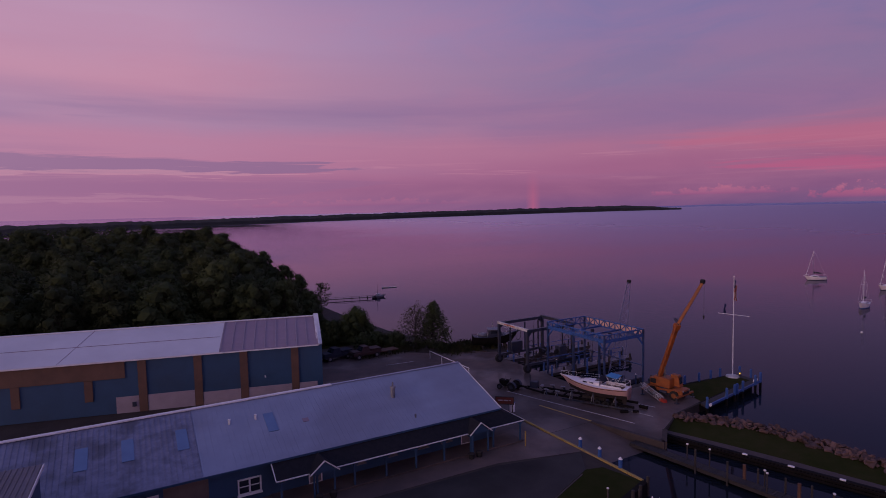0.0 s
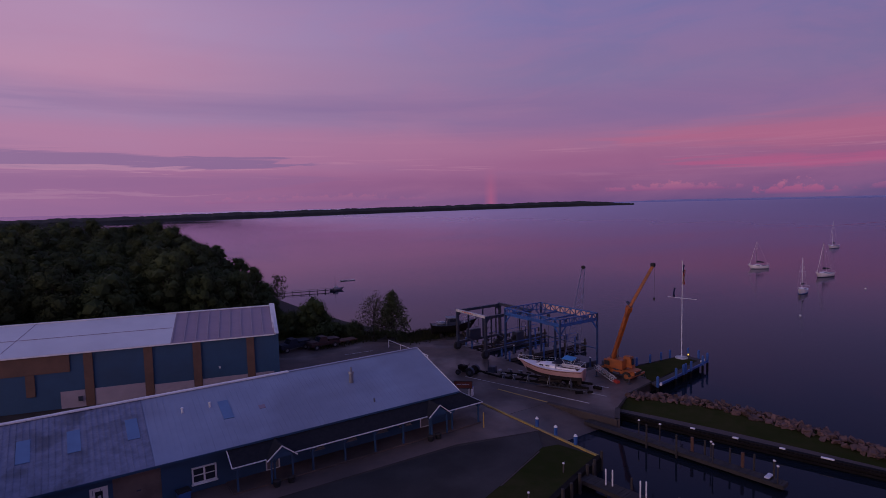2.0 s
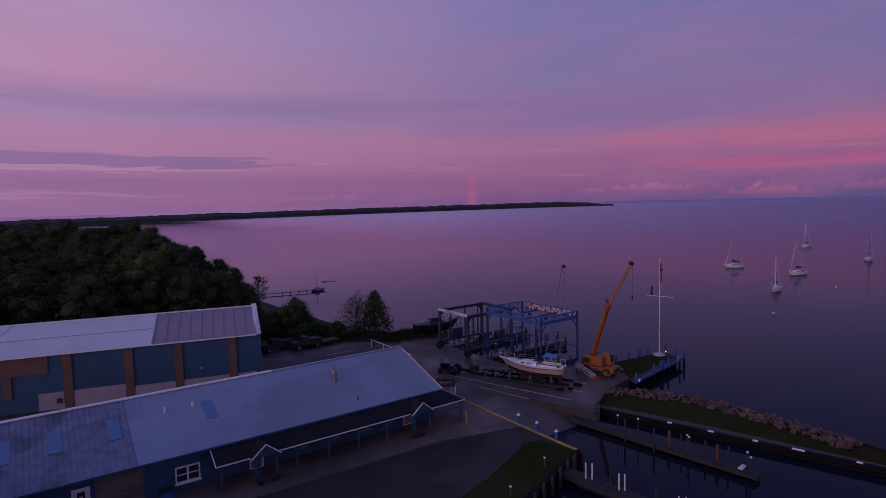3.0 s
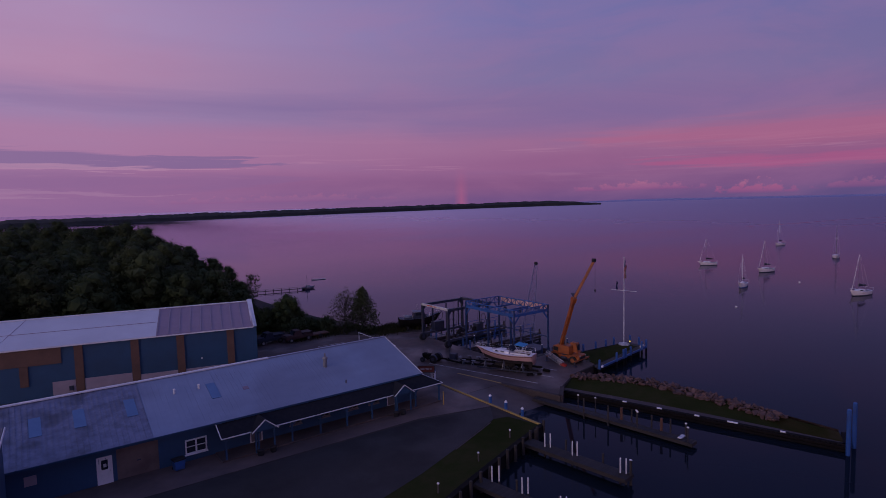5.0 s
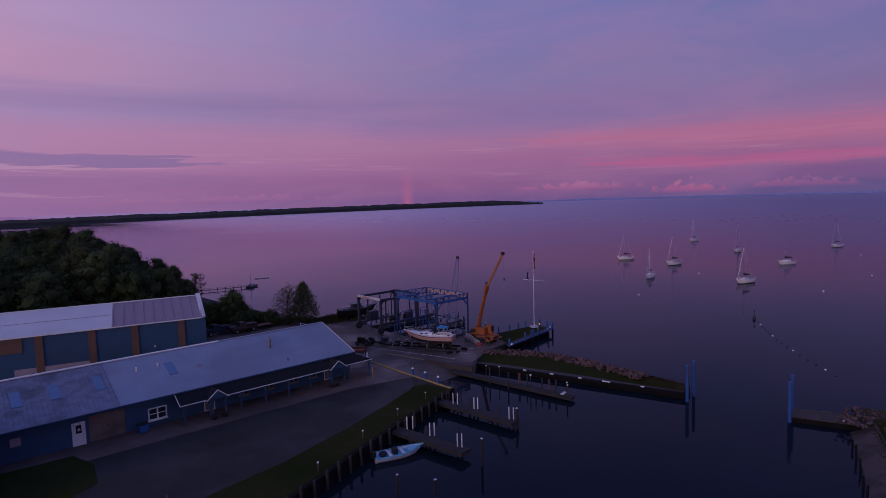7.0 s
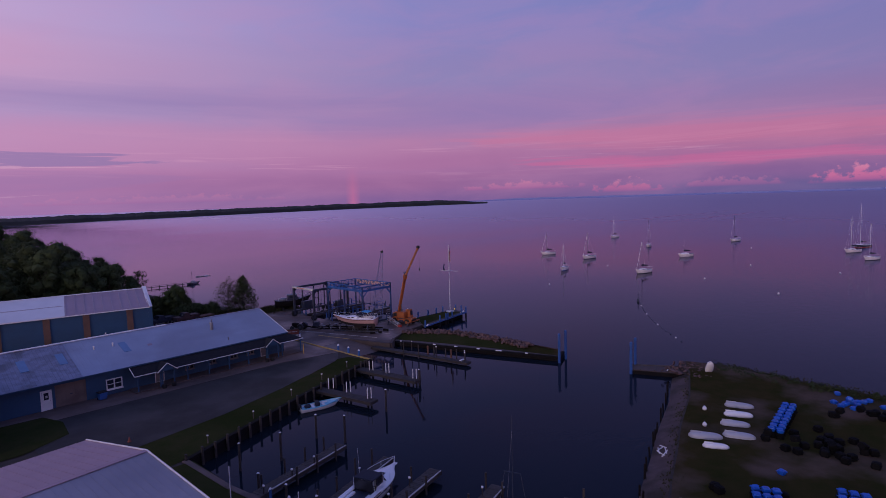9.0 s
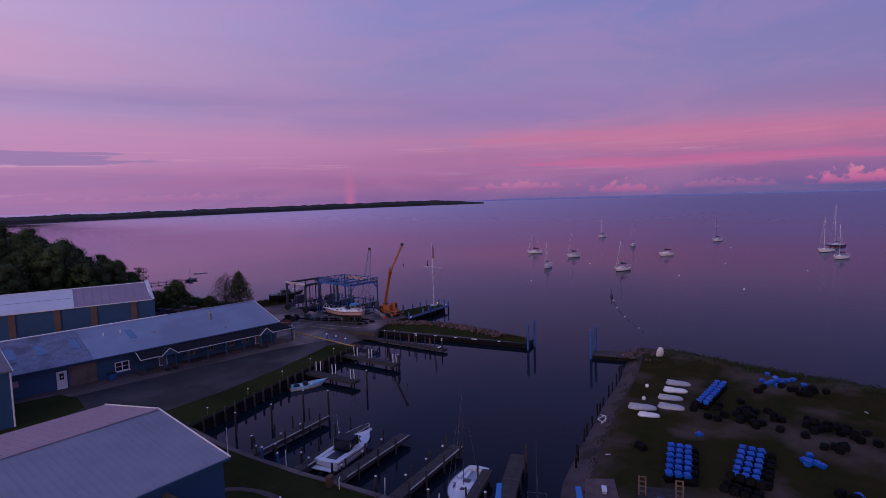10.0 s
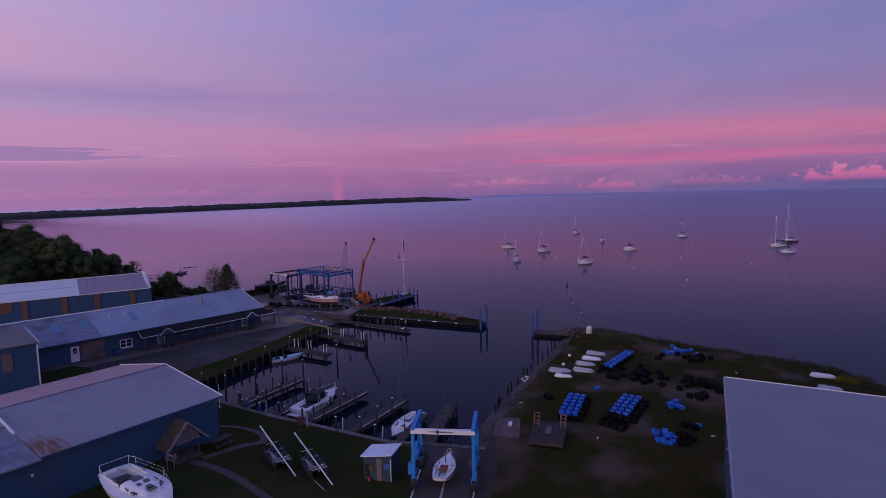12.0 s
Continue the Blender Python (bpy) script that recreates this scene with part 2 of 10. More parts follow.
def water_material():
    m = bpy.data.materials.new("lake_water")
    m.use_nodes = True
    n, l = m.node_tree.nodes, m.node_tree.links
    n.remove(n["Principled BSDF"])
    body, gloss = n.new("ShaderNodeBsdfDiffuse"), n.new("ShaderNodeBsdfGlossy")
    fresnel, mixed = n.new("ShaderNodeFresnel"), n.new("ShaderNodeMixShader")
    l.new(body.outputs[0], mixed.inputs[1])
    l.new(gloss.outputs[0], mixed.inputs[2])
    l.new(mixed.outputs[0], n["Material Output"].inputs["Surface"])
    tc = n.new("ShaderNodeTexCoord")

    def noise_at(sx_, sy_, detail, turn=-38):
        mp = n.new("ShaderNodeMapping")
        mp.inputs["Rotation"].default_value = (0, 0, radians(turn))
        mp.inputs["Scale"].default_value = (sx_, sy_, 1)
        l.new(tc.outputs["Object"], mp.inputs[0])
        t = n.new("ShaderNodeTexNoise")
        t.inputs["Scale"].default_value, t.inputs["Detail"].default_value = 1.0, detail
        l.new(mp.outputs[0], t.inputs["Vector"])
        return t.outputs["Fac"]

    def calc(op, a, b, clamp=False):
        k = n.new("ShaderNodeMath")
        k.operation, k.use_clamp = op, clamp
        for i, v in enumerate((a, b)):
            if isinstance(v, (int, float)):
                k.inputs[i].default_value = v
            else:
                l.new(v, k.inputs[i])
        return k.outputs[0]

    sp = n.new("ShaderNodeSeparateXYZ")
    l.new(tc.outputs["Object"], sp.inputs[0])
    # wind ruffles the open lake; calm lanes lie nearer the shore, and the basin is still
    reach = calc("ADD", calc("MULTIPLY", sp.outputs[0], 0.97), calc("MULTIPLY", sp.outputs[1], -0.05))
    open_lake = calc("SUBTRACT", 1.0, calc("DIVIDE", 190.0, calc("MAXIMUM", reach, 20.0)), True)
    shelter = calc("DIVIDE", calc("SUBTRACT", reach, 46.0), 30.0, True)
    lanes = noise_at(0.004, 0.016, 5)
    lanes = calc("MULTIPLY", calc("SUBTRACT", lanes, 0.42), 3.2, True)
    wind = calc("ADD", calc("MULTIPLY", lanes, 0.30), calc("MULTIPLY", open_lake, 0.75), True)
    near_fine = calc("MULTIPLY", shelter, 0.2)
    bump_k = calc("ADD", calc("ADD", calc("MULTIPLY", wind, 1.0), near_fine), 0.02, True)
    # reflection strength is painted by position: strongest to the north, weaker elsewhere
    northness = calc("DIVIDE", calc("SUBTRACT", sp.outputs[1], calc("MULTIPLY", sp.outputs[0], 0.25)), calc("ADD", calc("ABSOLUTE", sp.outputs[0], 0.0), 90.0), True)
    l.new(calc("ADD", calc("MULTIPLY", northness, 0.143), 1.133), fresnel.inputs["IOR"])
    # slicks: long smooth wakes on the open lake
    slick = 0.0
    for (ax, ay), (bx, by), wide in (((319.6, 199.4), (491.7, 179.3), 2.2), ((386.6, 139.0), (497.4, 133.0), 1.4)):
        d = Vector((bx - ax, by - ay)).normalized()
        off = calc("ADD", calc("MULTIPLY", calc("SUBTRACT", sp.outputs[0], ax), -d.y), calc("MULTIPLY", calc("SUBTRACT", sp.outputs[1], ay), d.x))
        off = calc("ADD", off, calc("MULTIPLY", calc("SUBTRACT", noise_at(0.012, 0.012, 3), 0.5), 14.0))
        along = calc("DIVIDE", calc("SUBTRACT", sp.outputs[0], ax - 70), 60.0, True)
        past = calc("DIVIDE", calc("SUBTRACT", bx + 190, sp.outputs[0]), 120.0, True)
        line_k = calc("SUBTRACT", 1.0, calc("DIVIDE", calc("ABSOLUTE", off, 0.0), wide), True)
        slick = calc("ADD", slick, calc("MULTIPLY", calc("MULTIPLY", line_k, along), past), True)
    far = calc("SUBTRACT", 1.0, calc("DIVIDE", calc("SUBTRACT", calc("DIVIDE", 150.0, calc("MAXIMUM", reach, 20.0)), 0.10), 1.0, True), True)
    rough = calc("ADD", calc("ADD", calc("MULTIPLY", far, 0.30), calc("MULTIPLY", calc("MULTIPLY", lanes, 0.10), calc("SUBTRACT", 1.0, far))), 0.04)
    rough = calc("MULTIPLY", rough, calc("SUBTRACT", 1.0, calc("MULTIPLY", slick, 0.7)))
    l.new(rough, gloss.inputs["Roughness"])
    # far reflections are dimmed by position, standing in for waves' steeper faces
    dull = calc("MULTIPLY", calc("MULTIPLY", far, calc("SUBTRACT", 1.0, calc("MULTIPLY", northness, 0.75))), 0.56)
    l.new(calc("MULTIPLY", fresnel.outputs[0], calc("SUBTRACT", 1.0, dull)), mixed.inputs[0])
    # far water is painted bluer, standing in for reflected blue sky and haze
    beneath = n.new("ShaderNodeMix")
    beneath.data_type = "RGBA"
    l.new(far, beneath.inputs["Factor"])
    beneath.inputs["A"].default_value, beneath.inputs["B"].default_value = (0.0080, 0.0125, 0.0185, 1), (0.017, 0.028, 0.125, 1)
    l.new(beneath.outputs["Result"], body.inputs["Color"])
    # mirrored light is tinted in the gloss colour, less green for a purpler reflection
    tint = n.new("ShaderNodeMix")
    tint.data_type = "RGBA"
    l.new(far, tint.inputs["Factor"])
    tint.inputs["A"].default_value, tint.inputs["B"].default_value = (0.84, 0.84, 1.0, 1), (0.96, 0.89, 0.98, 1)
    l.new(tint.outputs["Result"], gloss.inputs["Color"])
    bump_k = calc("MULTIPLY", bump_k, calc("SUBTRACT", 1.0, calc("DIVIDE", calc("SUBTRACT", reach, 110.0), 240.0, True)))
    rip = calc("ADD", noise_at(0.45, 1.1, 3), calc("MULTIPLY", noise_at(1.9, 3.4, 2, -20), 0.35))
    b = n.new("ShaderNodeBump")
    b.inputs["Distance"].default_value = 0.10
    l.new(bump_k, b.inputs["Strength"])
    l.new(rip, b.inputs["Height"])
    for k in (body, gloss, fresnel):
        l.new(b.outputs[0], k.inputs["Normal"])
    return m


def glass_material(name="window_glass", tint=(0.02, 0.025, 0.035)):
    m = bpy.data.materials.new(name)
    m.use_nodes = True
    p = m.node_tree.nodes["Principled BSDF"]
    p.inputs["Base Color"].default_value = (*tint, 1)
    p.inputs["Roughness"].default_value = 0.05
    return m


M = {}
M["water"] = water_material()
M["glass"] = glass_material()
M["concrete"] = material("yard_concrete", (0.15, 0.10, 0.085), 0.8, second=(0.08, 0.062, 0.058), scale=0.35, stain=(0.040, 0.035, 0.034), stain_scale=0.09, stain_amount=0.5, bump=0.15, bump_scale=4, spec=0.24)
M["asphalt"] = material("old_asphalt", (0.028, 0.025, 0.023), 0.75, second=(0.042, 0.036, 0.034), scale=0.5, stain=(0.016, 0.0145, 0.0145), stain_scale=0.12, stain_amount=0.7, bump=0.2, bump_scale=9, spec=0.16)
M["grass"] = material("mown_grass", (0.030, 0.037, 0.011), 0.95, second=(0.046, 0.041, 0.018), scale=0.8, stain=(0.018, 0.026, 0.007), stain_scale=0.12, stain_amount=0.6, bump=0.6, bump_scale=14, spec=0.0)
M["lawn_worn"] = material("worn_grass", (0.028, 0.030, 0.009), 0.95, second=(0.050, 0.036, 0.015), scale=0.4, stain=(0.13, 0.088, 0.072), stain_scale=0.15, stain_amount=0.75, bump=0.6, bump_scale=12, spec=0.0)
M["dirt"] = material("gravel_dirt", (0.06, 0.048, 0.042), 0.9, second=(0.04, 0.032, 0.028), scale=0.7, bump=0.4, bump_scale=9, spec=0.2)
M["path"] = material("brick_path", (0.082, 0.054, 0.048), 0.85, second=(0.050, 0.035, 0.032), scale=2.2, bump=0.2, bump_scale=8)
M["roof"] = material("pale_metal_roof", (0.262, 0.298, 0.395), 0.42, 0.0, second=(0.220, 0.252, 0.335), scale=0.5, stain=(0.145, 0.14, 0.18), stain_scale=0.12, stain_amount=0.45)
M["roof_old"] = material("old_metal_roof", (0.24, 0.25, 0.34), 0.45, 0.0, second=(0.13, 0.135, 0.19), scale=1.4, stain=(0.07, 0.065, 0.08), stain_scale=0.5, stain_amount=0.75)
M["roof_white"] = material("white_membrane_roof", (0.62, 0.62, 0.64), 0.5, second=(0.54, 0.54, 0.57), scale=0.25, stain=(0.45, 0.44, 0.46), stain_scale=0.1, stain_amount=0.35)
M["hut_roof"] = material("pale_blue_sheet_roof", (0.62, 0.68, 0.80), 0.4, second=(0.54, 0.60, 0.72), scale=0.6, stain=(0.42, 0.44, 0.5), stain_scale=0.5, stain_amount=0.2)
# grey roof with the pink sky's low reflection put into its colour
M["roof_grey"] = material("grey_roof_sky_pink", (0.29, 0.20, 0.245), 0.45, second=(0.24, 0.165, 0.205), scale=0.4)
M["roof_rusty"] = material("rust_stained_metal_roof", (0.25, 0.24, 0.285), 0.42, 0.0, second=(0.205, 0.195, 0.235), scale=0.5, stain=(0.145, 0.14, 0.18), stain_scale=0.12, stain_amount=0.45)


def add_rust(m, cx, cy, r):
    """A frayed rust stain about one spot of the sheet, run down the slope."""
    n, l = m.node_tree.nodes, m.node_tree.links
    p = n["Principled BSDF"]
    old = p.inputs["Base Color"].links[0].from_socket
    tc = n.new("ShaderNodeTexCoord")
    mp = n.new("ShaderNodeMapping")
    mp.inputs["Location"].default_value = (-cx / r, -cy / (r * 1.7), 0)
    mp.inputs["Scale"].default_value = (1 / r, 1 / (r * 1.7), 0)
    l.new(tc.outputs["Object"], mp.inputs[0])
    g = n.new("ShaderNodeTexGradient")
    g.gradient_type = "SPHERICAL"
    l.new(mp.outputs[0], g.inputs[0])
    ns = n.new("ShaderNodeTexNoise")
    ns.inputs["Scale"].default_value, ns.inputs["Detail"].default_value = 2.6, 6
    st = n.new("ShaderNodeMapping")
    st.inputs["Scale"].default_value = (1.6, 0.35, 0.35)
    l.new(tc.outputs["Object"], st.inputs[0])
    l.new(st.outputs[0], ns.inputs["Vector"])
    cut = n.new("ShaderNodeMath")
    cut.operation, cut.use_clamp = "SUBTRACT", True
    cut.inputs[1].default_value = 0.36
    l.new(ns.outputs["Fac"], cut.inputs[0])
    k = n.new("ShaderNodeMath")
    k.operation = "MULTIPLY"
    l.new(g.outputs["Fac"], k.inputs[0])
    l.new(cut.outputs[0], k.inputs[1])
    k2 = n.new("ShaderNodeMath")
    k2.operation, k2.use_clamp = "MULTIPLY", True
    k2.inputs[1].default_value = 8.0
    l.new(k.outputs[0], k2.inputs[0])
    mx = n.new("ShaderNodeMix")
    mx.data_type = "RGBA"
    l.new(k2.outputs[0], mx.inputs["Factor"])
    l.new(old, mx.inputs["A"])
    mx.inputs["B"].default_value = (0.15, 0.050, 0.020, 1)
    l.new(mx.outputs["Result"], p.inputs["Base Color"])


add_rust(M["roof_rusty"], -12.6, 1.1, 1.35)
M["skylight"] = material("blue_skylight_sheet", (0.12, 0.21, 0.36), 0.35, second=(0.10, 0.17, 0.30), scale=0.9)
M["siding"] = material("blue_siding", (0.0225, 0.072, 0.146), 0.6, second=(0.018, 0.058, 0.118), scale=0.6, stain=(0.022, 0.042, 0.075), stain_scale=0.2, stain_amount=0.4)
M["brown"] = material("tan_panel", (0.14, 0.074, 0.050), 0.65, second=(0.108, 0.057, 0.040), scale=0.8, stain=(0.07, 0.04, 0.03), stain_scale=0.5, stain_amount=0.5)
M["tan_dull"] = material("dull_tan_panel", (0.165, 0.122, 0.104), 0.7, second=(0.130, 0.096, 0.084), scale=0.8, stain=(0.06, 0.042, 0.038), stain_scale=0.6, stain_amount=0.5)
M["pale_band"] = material("pale_base_panel", (0.35, 0.285, 0.325), 0.7, second=(0.28, 0.225, 0.26), scale=0.6)
M["shingle"] = material("dark_shingle", (0.014, 0.015, 0.019), 0.9, second=(0.022, 0.022, 0.027), scale=3.0, bump=0.3, bump_scale=6, spec=0.12)
M["shake"] = material("wood_shake", (0.050, 0.039, 0.034), 0.9, second=(0.024, 0.019, 0.017), scale=2.5, per_object=0.35, bump=0.4, bump_scale=9)
M["white"] = material("white_paint", (0.74, 0.72, 0.72), 0.5, second=(0.64, 0.62, 0.63), scale=1.5, stain=(0.45, 0.42, 0.4), stain_scale=0.8, stain_amount=0.25)
M["gel"] = material("white_gelcoat", (0.78, 0.76, 0.76), 0.25, second=(0.70, 0.68, 0.69), scale=0.9, stain=(0.5, 0.46, 0.44), stain_scale=0.5, stain_amount=0.2)
M["gel_grey"] = material("grey_gelcoat", (0.42, 0.42, 0.45), 0.35, second=(0.36, 0.36, 0.39), scale=0.9, per_object=0.12)
M["gel_blue"] = material("pale_blue_gelcoat", (0.19, 0.50, 0.66), 0.3, second=(0.15, 0.42, 0.56), scale=0.9)
M["cockpit"] = material("cockpit_grey", (0.20, 0.20, 0.23), 0.6, scale=1.2)
M["hatch"] = material("dark_hatch", (0.03, 0.03, 0.035), 0.25, scale=2.0)
M["canvas_blue"] = material("blue_canvas", (0.06, 0.30, 0.55), 0.85, second=(0.04, 0.22, 0.42), scale=1.5)
M["canvas_navy"] = material("navy_canvas", (0.015, 0.018, 0.035), 0.9, scale=2.0)
M["red_cover"] = material("red_brown_cover", (0.26, 0.065, 0.035), 0.8, second=(0.19, 0.045, 0.028), scale=1.4)
M["antifoul"] = material("dark_bottom_paint", (0.025, 0.018, 0.02), 0.8, scale=1.0)
M["steel_blue"] = material("blue_painted_steel", (0.028, 0.10, 0.31), 0.45, second=(0.02, 0.075, 0.24), scale=0.8, stain=(0.05, 0.04, 0.05), stain_scale=1.1, stain_amount=0.35)
M["steel_cyan"] = material("bright_blue_steel", (0.018, 0.22, 0.60), 0.5, second=(0.014, 0.16, 0.46), scale=0.9, stain=(0.06, 0.06, 0.07), stain_scale=1.2, stain_amount=0.2)
M["steel_dark"] = material("dark_navy_steel", (0.018, 0.028, 0.055), 0.5, second=(0.03, 0.035, 0.055), scale=1.0, stain=(0.08, 0.045, 0.03), stain_scale=0.9, stain_amount=0.3)
M["steel_grey"] = material("galvanised_steel", (0.28, 0.28, 0.30), 0.45, 0.6, second=(0.20, 0.20, 0.22), scale=2.0)
M["alu"] = material("mast_alloy", (0.72, 0.72, 0.74), 0.4, 0.0, second=(0.6, 0.6, 0.63), scale=1.5)
M["orange"] = material("crane_orange", (0.36, 0.095, 0.018), 0.55, second=(0.25, 0.063, 0.014), scale=1.3, stain=(0.10, 0.04, 0.018), stain_scale=0.9, stain_amount=0.4)
M["red"] = material("red_paint", (0.45, 0.045, 0.03), 0.5, scale=1.0)
M["yellow"] = material("yellow_line_paint", (0.44, 0.30, 0.06), 0.7, second=(0.30, 0.20, 0.06), scale=1.6, stain=(0.15, 0.13, 0.12), stain_scale=0.9, stain_amount=0.4)
M["line"] = material("white_line_paint", (0.55, 0.53, 0.53), 0.7, second=(0.38, 0.36, 0.36), scale=1.6, stain=(0.15, 0.14, 0.14), stain_scale=0.8, stain_amount=0.6)
M["rubber"] = material("black_rubber", (0.012, 0.012, 0.013), 0.8, scale=3.0)
M["plastic_blue"] = material("blue_plastic", (0.009, 0.098, 0.49), 0.45, second=(0.007, 0.080, 0.41), scale=1.5, per_object=0.12)
M["plastic_black"] = material("black_plastic", (0.004, 0.004, 0.0045), 0.75, second=(0.007, 0.007, 0.0075), scale=1.5, per_object=0.2, spec=0.08)
M["timber"] = material("weathered_timber", (0.085, 0.07, 0.062), 0.9, second=(0.045, 0.037, 0.034), scale=1.2, bump=0.3, bump_scale=7)
M["timber_dark"] = material("wet_timber", (0.028, 0.023, 0.021), 0.85, second=(0.045, 0.036, 0.032), scale=1.0, bump=0.3, bump_scale=6)
M["plank"] = material("dock_plank", (0.060, 0.050, 0.047), 0.88, second=(0.038, 0.031, 0.030), scale=2.0, per_object=0.18, bump=0.25, bump_scale=8)
M["rust_post"] = material("rusty_post", (0.13, 0.06, 0.035), 0.85, second=(0.09, 0.04, 0.03), scale=1.4)
M["rock"] = material("riprap_stone", (0.125, 0.070, 0.061), 0.9, second=(0.066, 0.039, 0.035), scale=1.3, per_object=0.5, bump=0.5, bump_scale=5)
M["bark"] = material("tree_bark", (0.06, 0.045, 0.035), 0.95, second=(0.035, 0.028, 0.022), scale=3.0, bump=0.5, bump_scale=9)
M["leaf"] = material("dark_foliage", (0.034, 0.047, 0.016), 0.8, second=(0.025, 0.035, 0.012), scale=0.5, per_object=0.3, spec=0.15)
M["leaf_pale"] = material("pale_foliage", (0.065, 0.072, 0.028), 0.8, second=(0.045, 0.05, 0.02), scale=0.6, per_object=0.2, spec=0.2)
M["leaf_mid"] = material("mid_foliage", (0.044, 0.058, 0.021), 0.8, second=(0.034, 0.045, 0.016), scale=0.5, per_object=0.25, spec=0.15)
M["weed"] = material("shore_weeds", (0.034, 0.04, 0.014), 0.9, second=(0.05, 0.044, 0.02), scale=0.7, spec=0.1)
M["far_wood"] = material("far_woods", (0.035, 0.036, 0.030), 0.95, second=(0.055, 0.052, 0.045), scale=0.02, spec=0.1)
# haze is put into the colour: a lighter, bluer shore
M["far_hill"] = material("far_hills_haze_blue", (0.24, 0.25, 0.46), 0.95, second=(0.22, 0.23, 0.42), scale=0.01, spec=0.0)
M["flag_red"] = material("flag_red_cloth", (0.40, 0.03, 0.04), 0.85, scale=2.0)
M["flag_blue"] = material("flag_blue_cloth", (0.02, 0.03, 0.12), 0.85, scale=2.0)
M["sign_red"] = material("sign_brown_red", (0.22, 0.05, 0.03), 0.6, scale=2.0)
M["bronze"] = material("brown_metal", (0.16, 0.10, 0.06), 0.5, scale=2.0)

M["gel_salmon"] = material("salmon_hull_paint", (0.53, 0.32, 0.29), 0.35, second=(0.45, 0.27, 0.245), scale=0.9)
# the afterglow's pink is in this panel's own colour
M["lit_panel"] = material("pink_glow_panel", (0.80, 0.50, 0.42), 0.6, second=(0.55, 0.30, 0.26), scale=0.7)
M["steel_pale"] = material("pale_blue_lattice", (0.15, 0.16, 0.29), 0.5, second=(0.11, 0.12, 0.22), scale=0.9)
# near-black: on the jetty wall the face's shade is in this colour
M["near_black"] = material("near_black_wood", (0.008, 0.007, 0.007), 0.9, second=(0.015, 0.0125, 0.012), scale=1.0, spec=0.12)


def wet(m, amount):
    """Rain-wet patches: low roughness where the stain noise is high."""
    n, l = m.node_tree.nodes, m.node_tree.links
    p = n["Principled BSDF"]
    tc = n.new("ShaderNodeTexCoord")
    s = n.new("ShaderNodeTexNoise")
    s.inputs["Scale"].default_value, s.inputs["Detail"].default_value = 0.16, 5
    l.new(tc.outputs["Object"], s.inputs["Vector"])
    r = n.new("ShaderNodeMapRange")
    r.inputs["From Min"].default_value, r.inputs["From Max"].default_value = 0.40, 0.62
    r.inputs["To Min"].default_value, r.inputs["To Max"].default_value = p.inputs["Roughness"].default_value, amount
    l.new(s.outputs["Fac"], r.inputs["Value"])
    l.new(r.outputs[0], p.inputs["Roughness"])


wet(M["concrete"], 0.28)
wet(M["asphalt"], 0.5)

M["truck_red"] = material("faded_truck_red", (0.05, 0.017, 0.014), 0.7, second=(0.03, 0.012, 0.011), scale=1.0)
# white trim darkened in its colour, mainly for the porch's shade
M["trim_dim"] = material("dimmed_trim", (0.20, 0.18, 0.185), 0.6, second=(0.13, 0.115, 0.12), scale=1.5)
M["steel_leg"] = material("grimy_blue_steel", (0.02, 0.05, 0.14), 0.5, second=(0.014, 0.032, 0.085), scale=0.9, stain=(0.03, 0.025, 0.03), stain_scale=0.9, stain_amount=0.5)
M["roof_hall"] = material("hall_metal_roof", (0.205, 0.20, 0.245), 0.5, second=(0.175, 0.17, 0.21), scale=0.25, stain=(0.14, 0.13, 0.16), stain_scale=0.08, stain_amount=0.4)
M["hull_warm"] = material("warm_white_hull", (0.80, 0.72, 0.70), 0.4, second=(0.72, 0.64, 0.62), scale=0.9, stain=(0.45, 0.36, 0.33), stain_scale=0.5, stain_amount=0.25)
M["pad"] = material("pinkish_concrete_pad", (0.175, 0.115, 0.105), 0.85, second=(0.10, 0.066, 0.06), scale=0.9, stain=(0.07, 0.05, 0.045), stain_scale=0.5, stain_amount=0.5, spec=0.2)
M["pier_wet"] = material("wet_pier_deck", (0.13, 0.115, 0.125), 0.4, second=(0.085, 0.075, 0.085), scale=1.2, per_object=0.15)
M["roof_dark"] = material("dull_annex_roof", (0.15, 0.14, 0.165), 0.55, second=(0.11, 0.10, 0.12), scale=1.0, stain=(0.08, 0.06, 0.06), stain_scale=0.4, stain_amount=0.4)
M["bank"] = material("muddy_gravel_bank", (0.115, 0.083, 0.080), 0.9, second=(0.070, 0.052, 0.050), scale=0.9, stain=(0.022, 0.022, 0.010), stain_scale=0.35, stain_amount=0.7, bump=0.5, bump_scale=6, spec=0.15)
M["apron"] = material("boat_lift_apron", (0.078, 0.060, 0.056), 0.85, second=(0.050, 0.040, 0.038), scale=0.5, stain=(0.032, 0.027, 0.026), stain_scale=0.16, stain_amount=0.6, bump=0.2, bump_scale=5, spec=0.2)
M["lamp_glow"] = material("lit_lamp_lens", (0.8, 0.6, 0.2), 0.4)
M["lamp_glow"].node_tree.nodes["Principled BSDF"].inputs["Emission Color"].default_value = (1.0, 0.72, 0.12, 1)
M["lamp_glow"].node_tree.nodes["Principled BSDF"].inputs["Emission Strength"].default_value = 2.5
# rough pane darkened for the porch's shade, so it mirrors no glow
M["pane_dim"] = material("dim_dark_pane", (0.018, 0.022, 0.028), 0.6, second=(0.026, 0.030, 0.036), scale=1.2, spec=0.12)
# darker alloy, so that these masts show only faintly
M["mast_dim"] = material("faint_mast_alloy", (0.20, 0.17, 0.22), 0.45, second=(0.15, 0.13, 0.17), scale=1.5)
